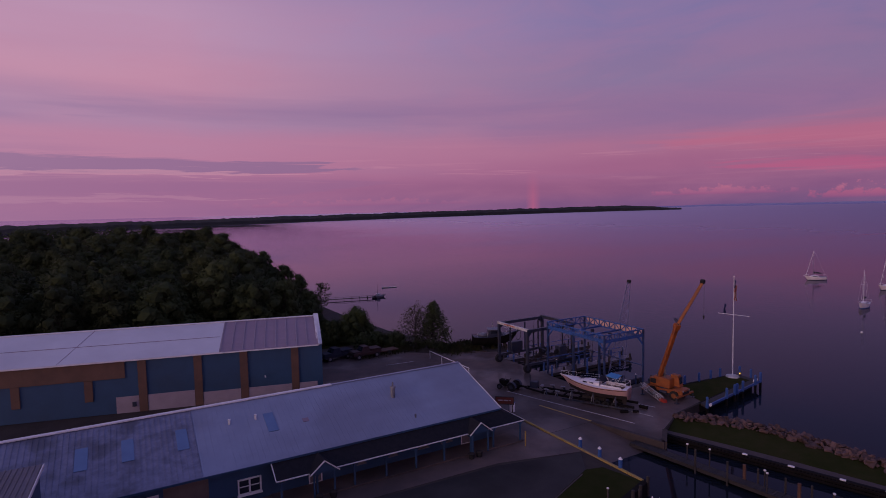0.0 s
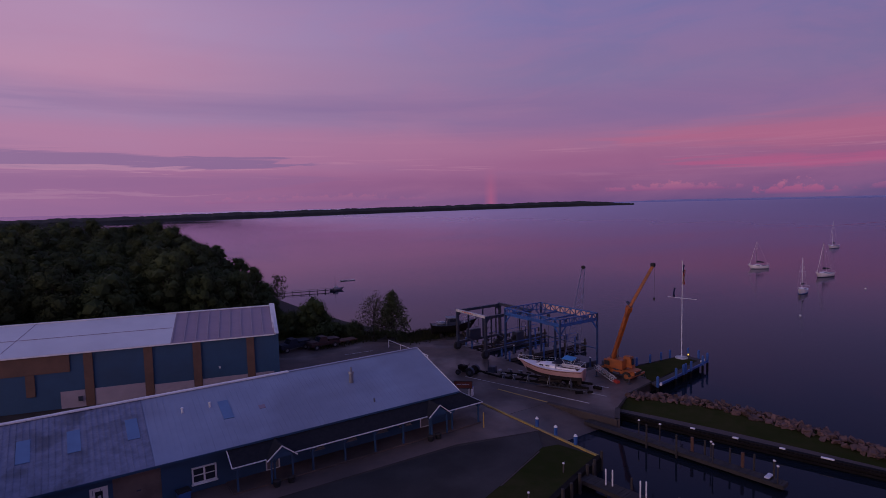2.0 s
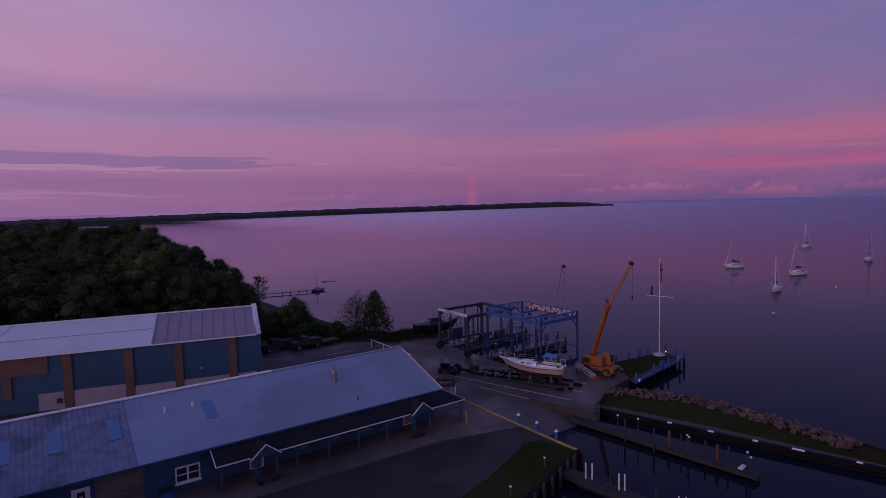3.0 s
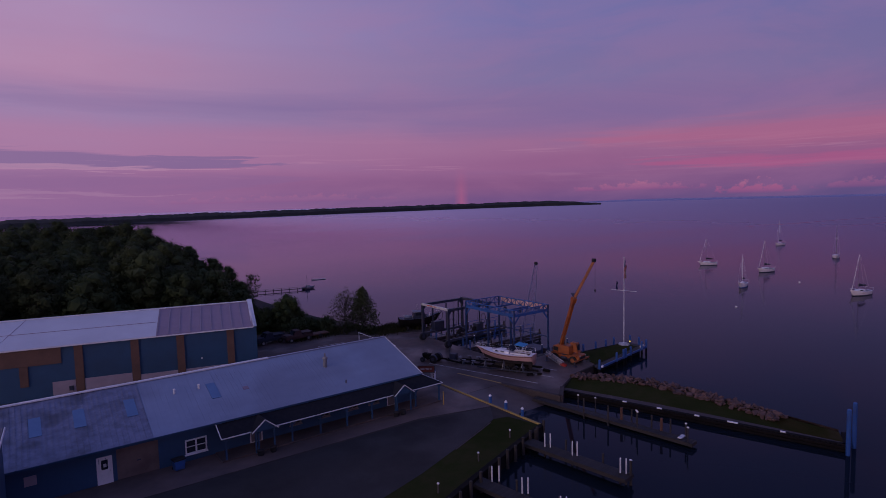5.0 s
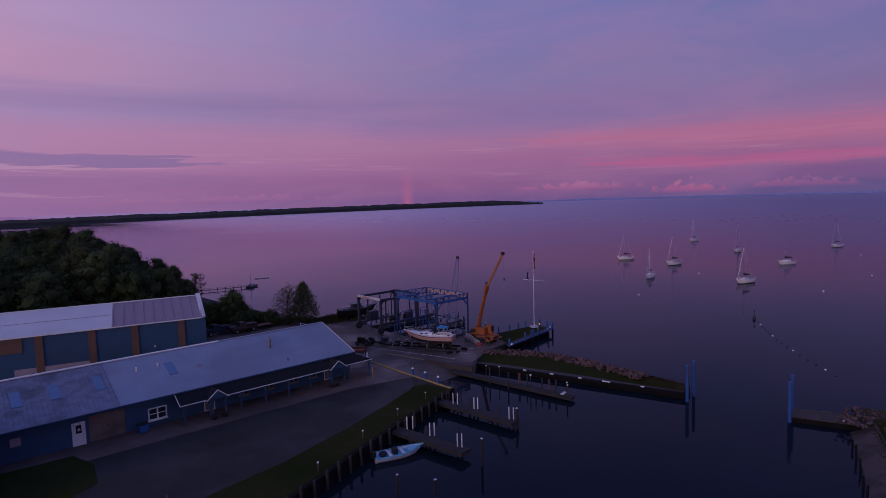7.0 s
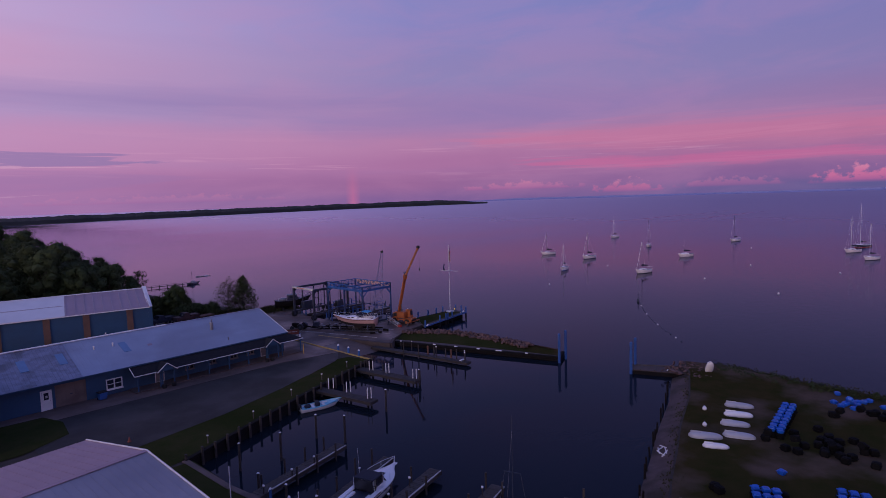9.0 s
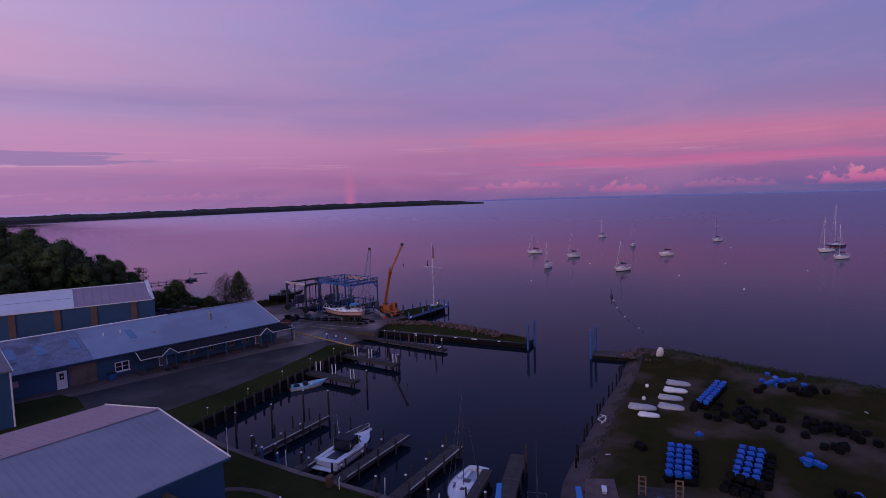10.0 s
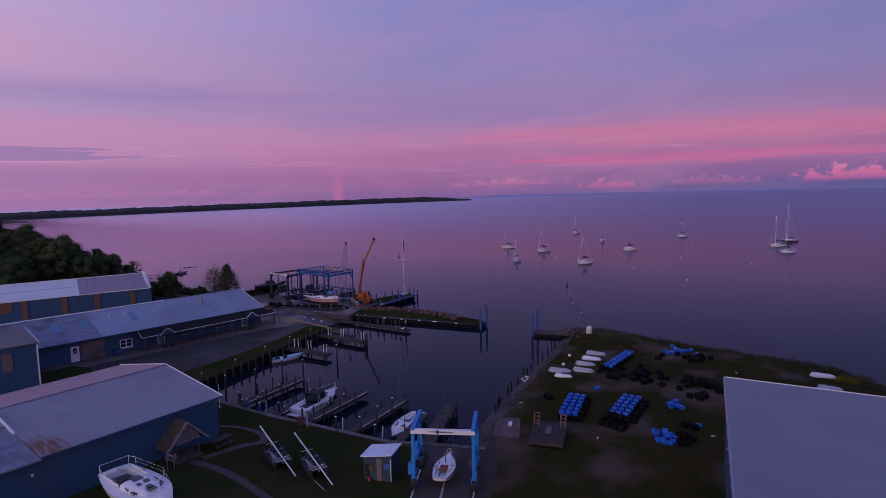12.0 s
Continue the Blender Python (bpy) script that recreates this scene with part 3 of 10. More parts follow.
# dull red that carries the pink light reflected on the hall's wall
M["hall_band"] = material("reflected_red_wall_band", (0.11, 0.050, 0.045), 0.75, second=(0.075, 0.036, 0.034), scale=0.7, stain=(0.05, 0.03, 0.03), stain_scale=0.5, stain_amount=0.4)
M["hut_wall"] = material("dull_blue_hut_wall", (0.020, 0.036, 0.068), 0.7, second=(0.015, 0.027, 0.050), scale=0.9, stain=(0.02, 0.024, 0.036), stain_scale=0.6, stain_amount=0.5)
M["plank_wet"] = material("wet_pier_plank", (0.034, 0.027, 0.026), 0.8, second=(0.022, 0.018, 0.018), scale=2.0, per_object=0.25, bump=0.25, bump_scale=8)
M["weed_yellow"] = material("yellow_weeds", (0.22, 0.17, 0.02), 0.8, second=(0.10, 0.09, 0.02), scale=1.2, spec=0.1)


# ---- building tools ----
def part(name, bm, mat, parent=None, label="", smooth=False):
    """Links a bmesh as one mesh object under a thing or a part."""
    me = bpy.data.meshes.new(name)
    bmesh.ops.recalc_face_normals(bm, faces=bm.faces[:])
    bm.to_mesh(me)
    bm.free()
    return part_of(name, me, mat, parent, label, smooth)


def part_of(name, me, mat, parent=None, label="", smooth=False):
    if mat is not None and not me.materials:
        me.materials.append(M[mat] if isinstance(mat, str) else mat)
    if smooth:
        for f in me.polygons:
            f.use_smooth = True
    ob = new(name, me)
    if parent is not None:
        ob.parent = parent
    if label:
        ob["label"] = label
    return ob


def mesh_of(bm, mat):
    me = bpy.data.meshes.new("shape")
    bmesh.ops.recalc_face_normals(bm, faces=bm.faces[:])
    bm.to_mesh(me)
    bm.free()
    me.materials.append(M[mat])
    return me


def thing(name, x, y, z, turn=0.0, label="", category="", group="", kind=""):
    ob = new(name)
    ob.matrix_basis = pose(x, y, z, 0, 0, turn)
    return tagged(ob, label, category, group, kind)


def B():
    return bmesh.new()


def box(bm, cx, cy, cz, sx, sy, sz, turn=None, bevel=0.0):
    m = Matrix.Translation((cx, cy, cz))
    if turn is not None:
        m = m @ (turn if isinstance(turn, Matrix) else pose(0, 0, 0, 0, 0, turn))
    made = bmesh.ops.create_cube(bm, size=1.0, matrix=m @ Matrix.Diagonal((sx, sy, sz, 1)))
    if bevel:
        edges = list({e for v in made["verts"] for e in v.link_edges})
        bmesh.ops.bevel(bm, geom=edges, offset=bevel, segments=1, affect="EDGES")
    return bm


def span(bm, x0, x1, y0, y1, z0, z1, bevel=0.0):
    return box(bm, (x0 + x1) / 2, (y0 + y1) / 2, (z0 + z1) / 2, abs(x1 - x0), abs(y1 - y0), abs(z1 - z0), None, bevel)


def rod(bm, a, b, r0, r1=None, seg=8, square=False):
    a, b = Vector(a), Vector(b)
    d = b - a
    if d.length < 1e-6:
        return bm
    turn = d.to_track_quat("Z", "Y").to_matrix().to_4x4()
    m = Matrix.Translation((a + b) / 2) @ turn
    if square:
        bmesh.ops.create_cube(bm, size=1.0, matrix=m @ Matrix.Diagonal((2 * r0, 2 * (r0 if r1 is None else r1), d.length, 1)))
    else:
        bmesh.ops.create_cone(bm, cap_ends=True, segments=seg, radius1=r0, radius2=r0 if r1 is None else r1, depth=d.length, matrix=m)
    return bm


def ball(bm, x, y, z, r, sz=1.0, seg=8):
    bmesh.ops.create_uvsphere(bm, u_segments=seg, v_segments=max(4, seg // 2), radius=r, matrix=Matrix.Translation((x, y, z)) @ Matrix.Diagonal((1, 1, sz, 1)))
    return bm


def prism(bm, pts, z0, z1):
    """A flat outline raised from z0 to z1."""
    lo = [bm.verts.new((x, y, z0)) for x, y in pts]
    hi = [bm.verts.new((x, y, z1)) for x, y in pts]
    n = len(pts)
    bm.faces.new(lo[::-1])
    bm.faces.new(hi)
    for i in range(n):
        bm.faces.new((lo[i], lo[(i + 1) % n], hi[(i + 1) % n], hi[i]))
    return bm


def slab(bm, a, b, c, d, thick):
    """A sloping plate with four corners, its thickness below it."""
    top = [Vector(p) for p in (a, b, c, d)]
    n = (top[1] - top[0]).cross(top[3] - top[0]).normalized()
    if n.z < 0:
        n = -n
    t = [bm.verts.new(p) for p in top]
    u = [bm.verts.new(p - n * thick) for p in top]
    bm.faces.new(t)
    bm.faces.new(u[::-1])
    for i in range(4):
        bm.faces.new((t[i], u[i], u[(i + 1) % 4], t[(i + 1) % 4]))
    return bm


def loft(bm, rings, closed=True, caps=True):
    vs = [[bm.verts.new(p) for p in ring] for ring in rings]
    n = len(rings[0])
    for a, b in zip(vs, vs[1:]):
        for i in range(n if closed else n - 1):
            j = (i + 1) % n
            try:
                bm.faces.new((a[i], a[j], b[j], b[i]))
            except ValueError:
                pass
    if caps and closed:
        for ring in (vs[0], vs[-1]):
            try:
                bm.faces.new(ring)
            except ValueError:
                pass
    return bm


def wire(name, points, r, mat, parent=None, label=""):
    bm = B()
    for a, b in zip(points, points[1:]):
        rod(bm, a, b, r, seg=5)
    return part(name, bm, mat, parent, label)


def smoothstep(t):
    t = max(0.0, min(1.0, t))
    return t * t * (3 - 2 * t)


def rise(x, y):
    """Height of the land: flat yards, with the lawn rising to the boathouse."""
    up = smoothstep((4.5 - x) / 9.5) * smoothstep((y + 15.0) / 9.0) * (1 - smoothstep((y - 15.0) / 9.0))
    return 1.0 + 1.75 * up


# ---- lake, land and shores ----
from mathutils.geometry import tessellate_polygon


def grid_mesh(x0, x1, y0, y1, nx, ny, height):
    bm = B()
    rows = [[bm.verts.new((x0 + (x1 - x0) * i / nx, y0 + (y1 - y0) * j / ny, height(x0 + (x1 - x0) * i / nx, y0 + (y1 - y0) * j / ny))) for i in range(nx + 1)] for j in range(ny + 1)]
    for a, b in zip(rows, rows[1:]):
        for i in range(nx):
            bm.faces.new((a[i], a[i + 1], b[i + 1], b[i]))
    return bm


def flat(name, pts, z, mat, label, thick=0.0, category=""):
    bm = B()
    tris = tessellate_polygon([[Vector((x, y, 0)) for x, y in pts]])
    hi = [bm.verts.new((x, y, z)) for x, y in pts]
    for t in tris:
        bm.faces.new([hi[i] for i in t])
    if thick:
        lo = [bm.verts.new((x, y, z - thick)) for x, y in pts]
        for i in range(len(pts)):
            j = (i + 1) % len(pts)
            bm.faces.new((lo[i], lo[j], hi[j], hi[i]))
    return tagged(part(name, bm, mat), label, category or name.replace("_", " "), kind="structure")


water_bm = B()
water_bm.faces.new([water_bm.verts.new(p) for p in ((-4600, -4600, 0), (4600, -4600, 0), (4600, 4600, 0), (-4600, 4600, 0))])
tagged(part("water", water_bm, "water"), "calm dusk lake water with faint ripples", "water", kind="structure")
bed_bm = B()
bed_bm.faces.new([bed_bm.verts.new(p) for p in ((-4700, -4700, -4), (4700, -4700, -4), (4700, 4700, -4), (-4700, 4700, -4))])
tagged(part("ground", bed_bm, "dirt"), "dark lake bed under the water", "ground", kind="structure")

LAND = [(-900, -600), (60, -600), (38, -110), (44, -55), (50, -41.5), (53.2, -38.8), (56.3, -34.6), (56.4, -21.5), (57.1, -13.5), (58.4, -4.7), (57.6, -1.2),
        (55.4, -1.2), (53.4, -3.1), (45.3, -5.9), (36.9, -8.0), (31, -9.8), (26.4, -11.1), (20.0, -13.3), (13, -16.2), (10.4, -11.1), (8.9, -8.7), (8.2, -5.7), (7.6, -3.0),
        (6.8, 0.9), (5.9, 4.6), (5.0, 10.0), (4.5, 14.0), (4.3, 21.0), (11.0, 23.6), (20.5, 27.3), (30.0, 30.6), (33.9, 31.8), (33.9, 43.2), (39.3, 43.2),
        (41.2, 36.0), (43.6, 37.9), (48.5, 40.2), (52.9, 40.9), (64.9, 42.7), (64.9, 45.3), (55, 46.3), (54.3, 48.6), (46.2, 48.6),
        (46.2, 68), (50.2, 72.5), (50.6, 79.5), (43.4, 80.5), (40, 95), (38.4, 117), (38.2, 127), (41, 150), (46, 200), (47, 300), (20, 420), (-120, 620), (-900, 900)]
flat("land", LAND, 0.96, "dirt", "dirt and gravel shore land behind seawalls", 3.4, "ground")

# yards and lawns laid on the land
flat("yard", [(-6, 41.2), (26, 40.6), (33.6, 38.6), (33.85, 32.2), (33.86, 43.25), (39.3, 43.25), (41.1, 36.3), (43.5, 38.0), (48.4, 40.3), (54.4, 41.4), (54.2, 48.4), (46.1, 48.4), (46.1, 68),
              (47.5, 71.5), (40, 75), (30, 84), (20, 86), (20, 60), (-40, 60), (-40, 50), (-6, 50)], 0.985, "concrete", "stained concrete boatyard apron", 0, "pavement")
flat("parking_lot", [(33.3, 38.4), (25.6, 40.2), (1.0, 40.9), (-3.5, 39), (-3.5, 31), (1.5, 27.0), (11.8, 28.7), (19.8, 31.1), (24.2, 32.8), (31.4, 35.8)], 1.01, "asphalt", "dark patched asphalt parking lot", 0, "asphalt")
flat("quay_lawn", [(33.7, 32.1), (32.9, 35.4), (31.4, 35.8), (24.2, 32.8), (19.8, 31.1), (11.8, 28.7), (1.5, 27.0), (-3.5, 31), (-9, 31), (-9, 25), (0, 20.4), (4.2, 21.2), (10.9, 23.8), (20.4, 27.5), (29.9, 30.8)], 0.995, "grass", "strip of dark mown grass along the quay", 0, "grass")
flat("kerb_strip", [(24.4, 32.85), (30.6, 35.4), (30.65, 35.28), (24.45, 32.73)], 1.016, "path", "pale worn gravel edge of the parking lot", 0, "kerb")
flat("front_lawn", [(-8, 33.5), (-4.4, 33.6), (-0.4, 35.7), (0.1, 39.8), (-0.9, 43.0), (-8, 43.5)], 1.035, "grass", "small dark lawn beside the blue building", 0, "grass")
flat("platform_lawn", [(55.1, 45.9), (53.4, 41.1), (64.8, 42.8), (64.8, 45.2)], 1.03, "grass", "grass on the flagpole platform", 0, "grass")
flat("platform_walk", [(52.5, 39.9), (65.7, 42.0), (66.0, 45.0), (64.95, 45.25), (64.85, 42.75), (52.9, 40.85)], 1.0, "plank_wet", "dark boardwalk along the platform edge", 0.2, "walkway")
east = [(58.2, -4.6), (57.4, -1.4), (55.4, -2.2), (53.4, -3.3), (45.3, -6.1), (36.9, -8.2), (31, -10.0), (26.4, -11.3), (20.0, -13.5), (15.6, -15.6), (13.4, -17.0), (11, -18.9), (2, -24), (-6, -29), (-10, -30), (-60, -30), (-60, -100), (38, -100), (44, -55), (50, -41.3), (53, -38.6), (56, -34.4), (56.2, -21.4), (56.9, -13.4)]
flat("east_lawn", east, 0.99, "lawn_worn", "worn grass storage lawn beside the lake", 0, "grass")
flat("beach_road", [(12.9, -15.7), (10.7, -17.3), (6.0, -20.0), (-2.5, -25.6), (-5, -22.0), (3.5, -16.7), (8.8, -13.5), (10.3, -12.0), (11.2, -12.4)], 1.0, "apron", "concrete apron of the boat lift", 0, "pavement")

lawn_bm = grid_mesh(-60, 8.9, -27, 20.5, 138, 102, lambda x, y: rise(x, y) + 0.02)
cut = [v for v in lawn_bm.verts if v.co.x > 4.8]
for v in cut:
    # draw the lawn's edge onto the seawall line
    t = (v.co.y + 9) / 24
    edge = 8.75 - 0.2 * (v.co.y + 8.7) if v.co.y > -9 else 8.75 + 0.62 * (-8.7 - v.co.y) * 0.8
    edge = min(edge, 9.4)
    v.co.x = 4.8 + (v.co.x - 4.8) / 4.1 * (edge - 4.8 - 0.35)
    v.co.z = rise(v.co.x, v.co.y) + 0.02
bmesh.ops.delete(lawn_bm, geom=[f for f in lawn_bm.faces if f.calc_center_median().y < -10.5 and (f.calc_center_median().x > 4.4 or f.calc_center_median().y < -15.2 and f.calc_center_median().x > 2.2) or f.calc_center_median().y < -17.6 + 0.6 * (f.calc_center_median().x - 2.2)], context="FACES")
flat("hut_lawn", [(2.0, -10.2), (8.5, -9.6), (9.9, -11.6), (8.75, -13.45), (3.45, -16.68), (-5.0, -21.9), (-20, -31), (-22, -29.5), (2.0, -16.6)], 1.008, "grass", "dark mown grass round the harbour hut", 0, "grass")
tagged(part("boathouse_lawn", lawn_bm, "grass"), "dark mown lawn sloping up to the boathouse", "grass", kind="structure")


def curb(name, pts, width, z0, z1, mat, label):
    """A wall cap that follows a line of points."""
    bm = B()
    for (ax, ay), (bx, by) in zip(pts, pts[1:]):
        d = Vector((bx - ax, by - ay, 0))
        box(bm, (ax + bx) / 2, (ay + by) / 2, (z0 + z1) / 2, d.length + 0.1, width, z1 - z0, math.degrees(math.atan2(d.y, d.x)))
    return tagged(part(name, bm, mat), label, "seawall", kind="structure")


curb("seawall_west", [(13, -16.2), (10.4, -11.1), (8.9, -8.7), (8.2, -5.7), (7.6, -3.0), (6.8, 0.9), (5.9, 4.6), (5.0, 10.0), (4.5, 14.0), (4.3, 21.0)], 0.5, -1.5, 1.06, "concrete", "concrete capped seawall behind the docks")
curb("seawall_north", [(4.3, 21.0), (11.0, 23.6), (20.5, 27.3), (30.0, 30.6), (33.9, 31.8)], 0.45, -1.5, 1.1, "near_black", "dark timber seawall along the quay lawn")
curb("seawall_wharf", [(39.3, 43.2), (41.2, 36.0), (43.6, 37.9)], 0.45, -1.5, 1.07, "apron", "stained concrete wharf wall beside the ramp")
# the jetty: a low timber bulkhead, a gravel ledge, grass rising to the boulders and the lake side falling away
NEAR, REACH = [(43.7, 38.1), (51.0, 13.0)], 24
FARSIDE = [(48.6, 40.2), (51.6, 36.0), (53.1, 32.2), (53.7, 27.0), (53.8, 21.0), (53.4, 14.4)]


def along(pts, t):
    k = min(len(pts) - 2, int(t * (len(pts) - 1)))
    u = t * (len(pts) - 1) - k
    return Vector((pts[k][0] + (pts[k + 1][0] - pts[k][0]) * u, pts[k][1] + (pts[k + 1][1] - pts[k][1]) * u, 0))


def jetty_strip(name, k0, k1, z0, z1, t0, t1, mat, label):
    """A strip of the jetty between two shares of its width, with a gently uneven surface."""
    bm, rows = B(), []
    for i in range(REACH + 1):
        t = t0 + (t1 - t0) * i / REACH
        a, b = along(NEAR, t), along(FARSIDE, t)
        row = []
        for j in range(5):
            k = k0 + (k1 - k0) * j / 4
            p = a.lerp(b, k)
            z = z0 + (z1 - z0) * smoothstep(j / 4) + (0.05 * noise.noise(Vector((p.x * 0.5, p.y * 0.5, 3))) if 0 < j < 4 else 0)
            row.append(bm.verts.new((p.x, p.y, z)))
        rows.append(row)
    for p, q in zip(rows, rows[1:]):
        for j in range(4):
            bm.faces.new((p[j], q[j], q[j + 1], p[j + 1]))
    return tagged(part(name, bm, mat, None, "", True), label, name.replace("_", " "), kind="structure")


jetty_strip("jetty_ledge", 0.0, 0.16, 0.60, 0.62, 0.0, 1.0, "path", "gravel ledge behind the jetty bulkhead")
jetty_strip("jetty_lawn", 0.16, 0.86, 0.62, 1.0, 0.0, 0.82, "grass", "mown grass on top of the jetty")
jetty_strip("jetty_end", 0.16, 0.86, 0.62, 0.80, 0.82, 1.0, "lawn_worn", "bare gravel end of the jetty")
jetty_strip("jetty_bank", 0.86, 1.35, 1.0, -0.9, 0.0, 1.0, "bank", "lake side of the jetty falling into the water")
# bulkhead face painted near-black, its shade put into the colour
curb("seawall_jetty", [(43.6, 37.9), (51.0, 13.0), (53.6, 14.0)], 0.4, -1.5, 0.66, "near_black", "dark timber bulkhead of the jetty")
for zz in (0.18, 0.48):
    d = Vector((7.4, -24.9, 0))
    wb = box(B(), 47.3 - 0.26, 25.45 - 0.08, zz, d.length, 0.14, 0.16, math.degrees(math.atan2(d.y, d.x)))
    tagged(part("wale", wb, "near_black"), "long timber wale bolted to the jetty wall", "timber beam", kind="structure")

curb("seawall_platform", [(52.9, 40.9), (64.9, 42.7), (64.9, 45.3), (55.0, 46.35)], 0.3, -1.5, 0.99, "near_black", "dark timber wall round the flagpole platform")
# the launching ramp, sloping into the water between the two yellow lines
bm = B()
slab(bm, (33.95, 43.22, 0.975), (39.25, 43.22, 0.975), (41.6, 33.4, -0.6), (33.95, 33.4, -0.6), 0.4)
tagged(part("boat_ramp", bm, "concrete"), "wet concrete launching ramp", "ramp", kind="structure")
# sloping revetment on the east side of the basin
bm = B()
rev = [((53.4, -3.0), (52.4, -1.2)), ((45.3, -5.8), (44.6, -3.8)), ((36.9, -7.9), (36.2, -5.9)), ((31, -9.7), (30.2, -7.7)), ((26.4, -11.0), (25.4, -9.0)), ((20.0, -13.2), (19.0, -11.0)), ((14.5, -15.8), (13.0, -13.9))]
top = [bm.verts.new((a[0] + 0.25, a[1] - 0.6, 0.985)) for a, b in rev]
bot = [bm.verts.new((*b, -0.12)) for a, b in rev]
beneath = [bm.verts.new((*b, -2)) for a, b in rev]
for i in range(len(rev) - 1):
    bm.faces.new((top[i], top[i + 1], bot[i + 1], bot[i]))
    bm.faces.new((bot[i], bot[i + 1], beneath[i + 1], beneath[i]))
tagged(part("revetment", bm, "bank"), "sloping gravel and concrete bank of the basin", "shore", kind="structure")


# ---- far land ----
def heading(az, dist):
    return (dist * math.sin(radians(az)), dist * math.cos(radians(az)))


def far_ridge(name, line, top, depth, mat, label, step, seed, rough, fall=4.0):
    """Wooded land along a line of points, its crest uneven and tapering at its ends."""
    bm = B()
    pts = []
    for (ax, ay), (bx, by) in zip(line, line[1:]):
        n = max(2, int(math.hypot(bx - ax, by - ay) / step))
        pts += [(ax + (bx - ax) * i / n, ay + (by - ay) * i / n) for i in range(n)]
    pts.append(line[-1])
    rows = []
    m = len(pts)
    r = random.Random(seed)
    for i, (x, y) in enumerate(pts):
        t = i / (m - 1)
        k = noise.fractal(Vector((i * 0.06 + seed, seed, 0)), 0.8, 2.0, 5)
        h = (top - fall * t) * (0.30 + 0.70 * smoothstep(min(t, 1 - t) * 9)) * (0.92 + 0.16 * k) + rough * r.uniform(-1, 1)
        u = Vector((x, y, 0)).normalized()
        rows.append([bm.verts.new((x - u.x * 6, y - u.y * 6, -0.5)), bm.verts.new((x, y, 1.2)), bm.verts.new((x + u.x * 8, y + u.y * 8, h * 0.55 + r.uniform(-0.6, 0.6))),
                     bm.verts.new((x + u.x * depth * 0.3, y + u.y * depth * 0.3, h)), bm.verts.new((x + u.x * depth, y + u.y * depth, -0.5))])
    for p, q in zip(rows, rows[1:]):
        for i in range(4):
            bm.faces.new((p[i], q[i], q[i + 1], p[i + 1]))
    return tagged(part(name, bm, mat), label, "shore", kind="structure")


FAR = [heading(az, d) for az, d in ((52.3, 2380), (47, 2200), (41, 1960), (34, 1700), (27, 1500), (18, 1300), (8, 1150), (-6, 1040), (-24, 1000))]
far_ridge("far_shore_north", FAR, 23.0, 220, "far_wood", "low dark wooded far shore across the bay", 5, 3.0, 0.8, 13.5)
far_ridge("far_shore_east", [heading(50, 4560), heading(75, 4560), heading(104, 4560)], 17, 40, "far_hill", "far shore on the skyline with haze painted into its blue", 40, 5.0, 0.5)
hs = None
hr = random.Random(44)
for k in range(26):
    az = 22 + 27 * hr.random()
    d = 1330 + (az - 18) * 31
    x, y = heading(az, d * 1.004)
    if hs is None:
        hs = thing("far_house", x, y, 0.5, -az, "tiny pale house on the far shore", "house", "far houses")
        part("wall", box(B(), 0, 0, 2.2, 7, 5, 4.4), "pale_band", hs)
        part("roof", prism(B(), [(-3, 0), (3, 0), (0, 2.2)], -4, 4), "roof_grey", hs).matrix_basis = pose(0, 0, 4.4, 90, 0, 90)
    else:
        c = copy_thing(hs, pose(x, y, hr.uniform(0.5, 4), 0, 0, -az + hr.uniform(-30, 30)))
        c.scale = (hr.uniform(0.6, 1.3), 1, hr.uniform(0.6, 1.0))


# ---- buildings ----
def ribbed(bm, a, b, c, d, step, h=0.05, w=0.05):
    """Standing seams on a slope: a, b along the eave, d, c along the ridge."""
    a, b, c, d = (Vector(p) for p in (a, b, c, d))
    n = max(1, int((b - a).length / step))
    for i in range(n + 1):
        t = i / n
        p, q = a.lerp(b, t), d.lerp(c, t)
        rod(bm, p + Vector((0, 0, h / 2)), q + Vector((0, 0, h / 2)), w / 2, h / 2, square=True)
    return bm


def window(parent, x, z, w, h, y, panes=2, turn=0, name="window", mat="white"):
    f = part(name, framed(B(), x, y - 0.05, z, w, h, 0.10, 0.12), mat, parent, "white double-hung window frame")
    for i in range(panes):
        pw = (w - 0.2) / panes
        cx = x - w / 2 + 0.1 + pw * (i + 0.5)
        part("pane", box(B(), cx, y + 0.01, z, pw - 0.06, 0.03, h - 0.2), "glass" if mat == "white" else "pane_dim", f, "dark window glass")
        part("muntin", box(B(), cx, y - 0.03, z, pw - 0.06, 0.05, 0.06), mat, f)
        if i:
            part("mullion", box(B(), cx - pw / 2, y - 0.05, z, 0.12, 0.12, h - 0.15), mat, f)
    part("sill", box(B(), x, y - 0.10, z - h / 2 - 0.04, w + 0.12, 0.2, 0.07), mat, f)
    return f


def framed(bm, x, y, z, w, h, b, d):
    box(bm, x, y, z + h / 2 - b / 2, w, d, b)
    box(bm, x, y, z - h / 2 + b / 2, w, d, b)
    box(bm, x - w / 2 + b / 2, y, z, b, d, h - 2 * b)
    box(bm, x + w / 2 - b / 2, y, z, b, d, h - 2 * b)
    return bm


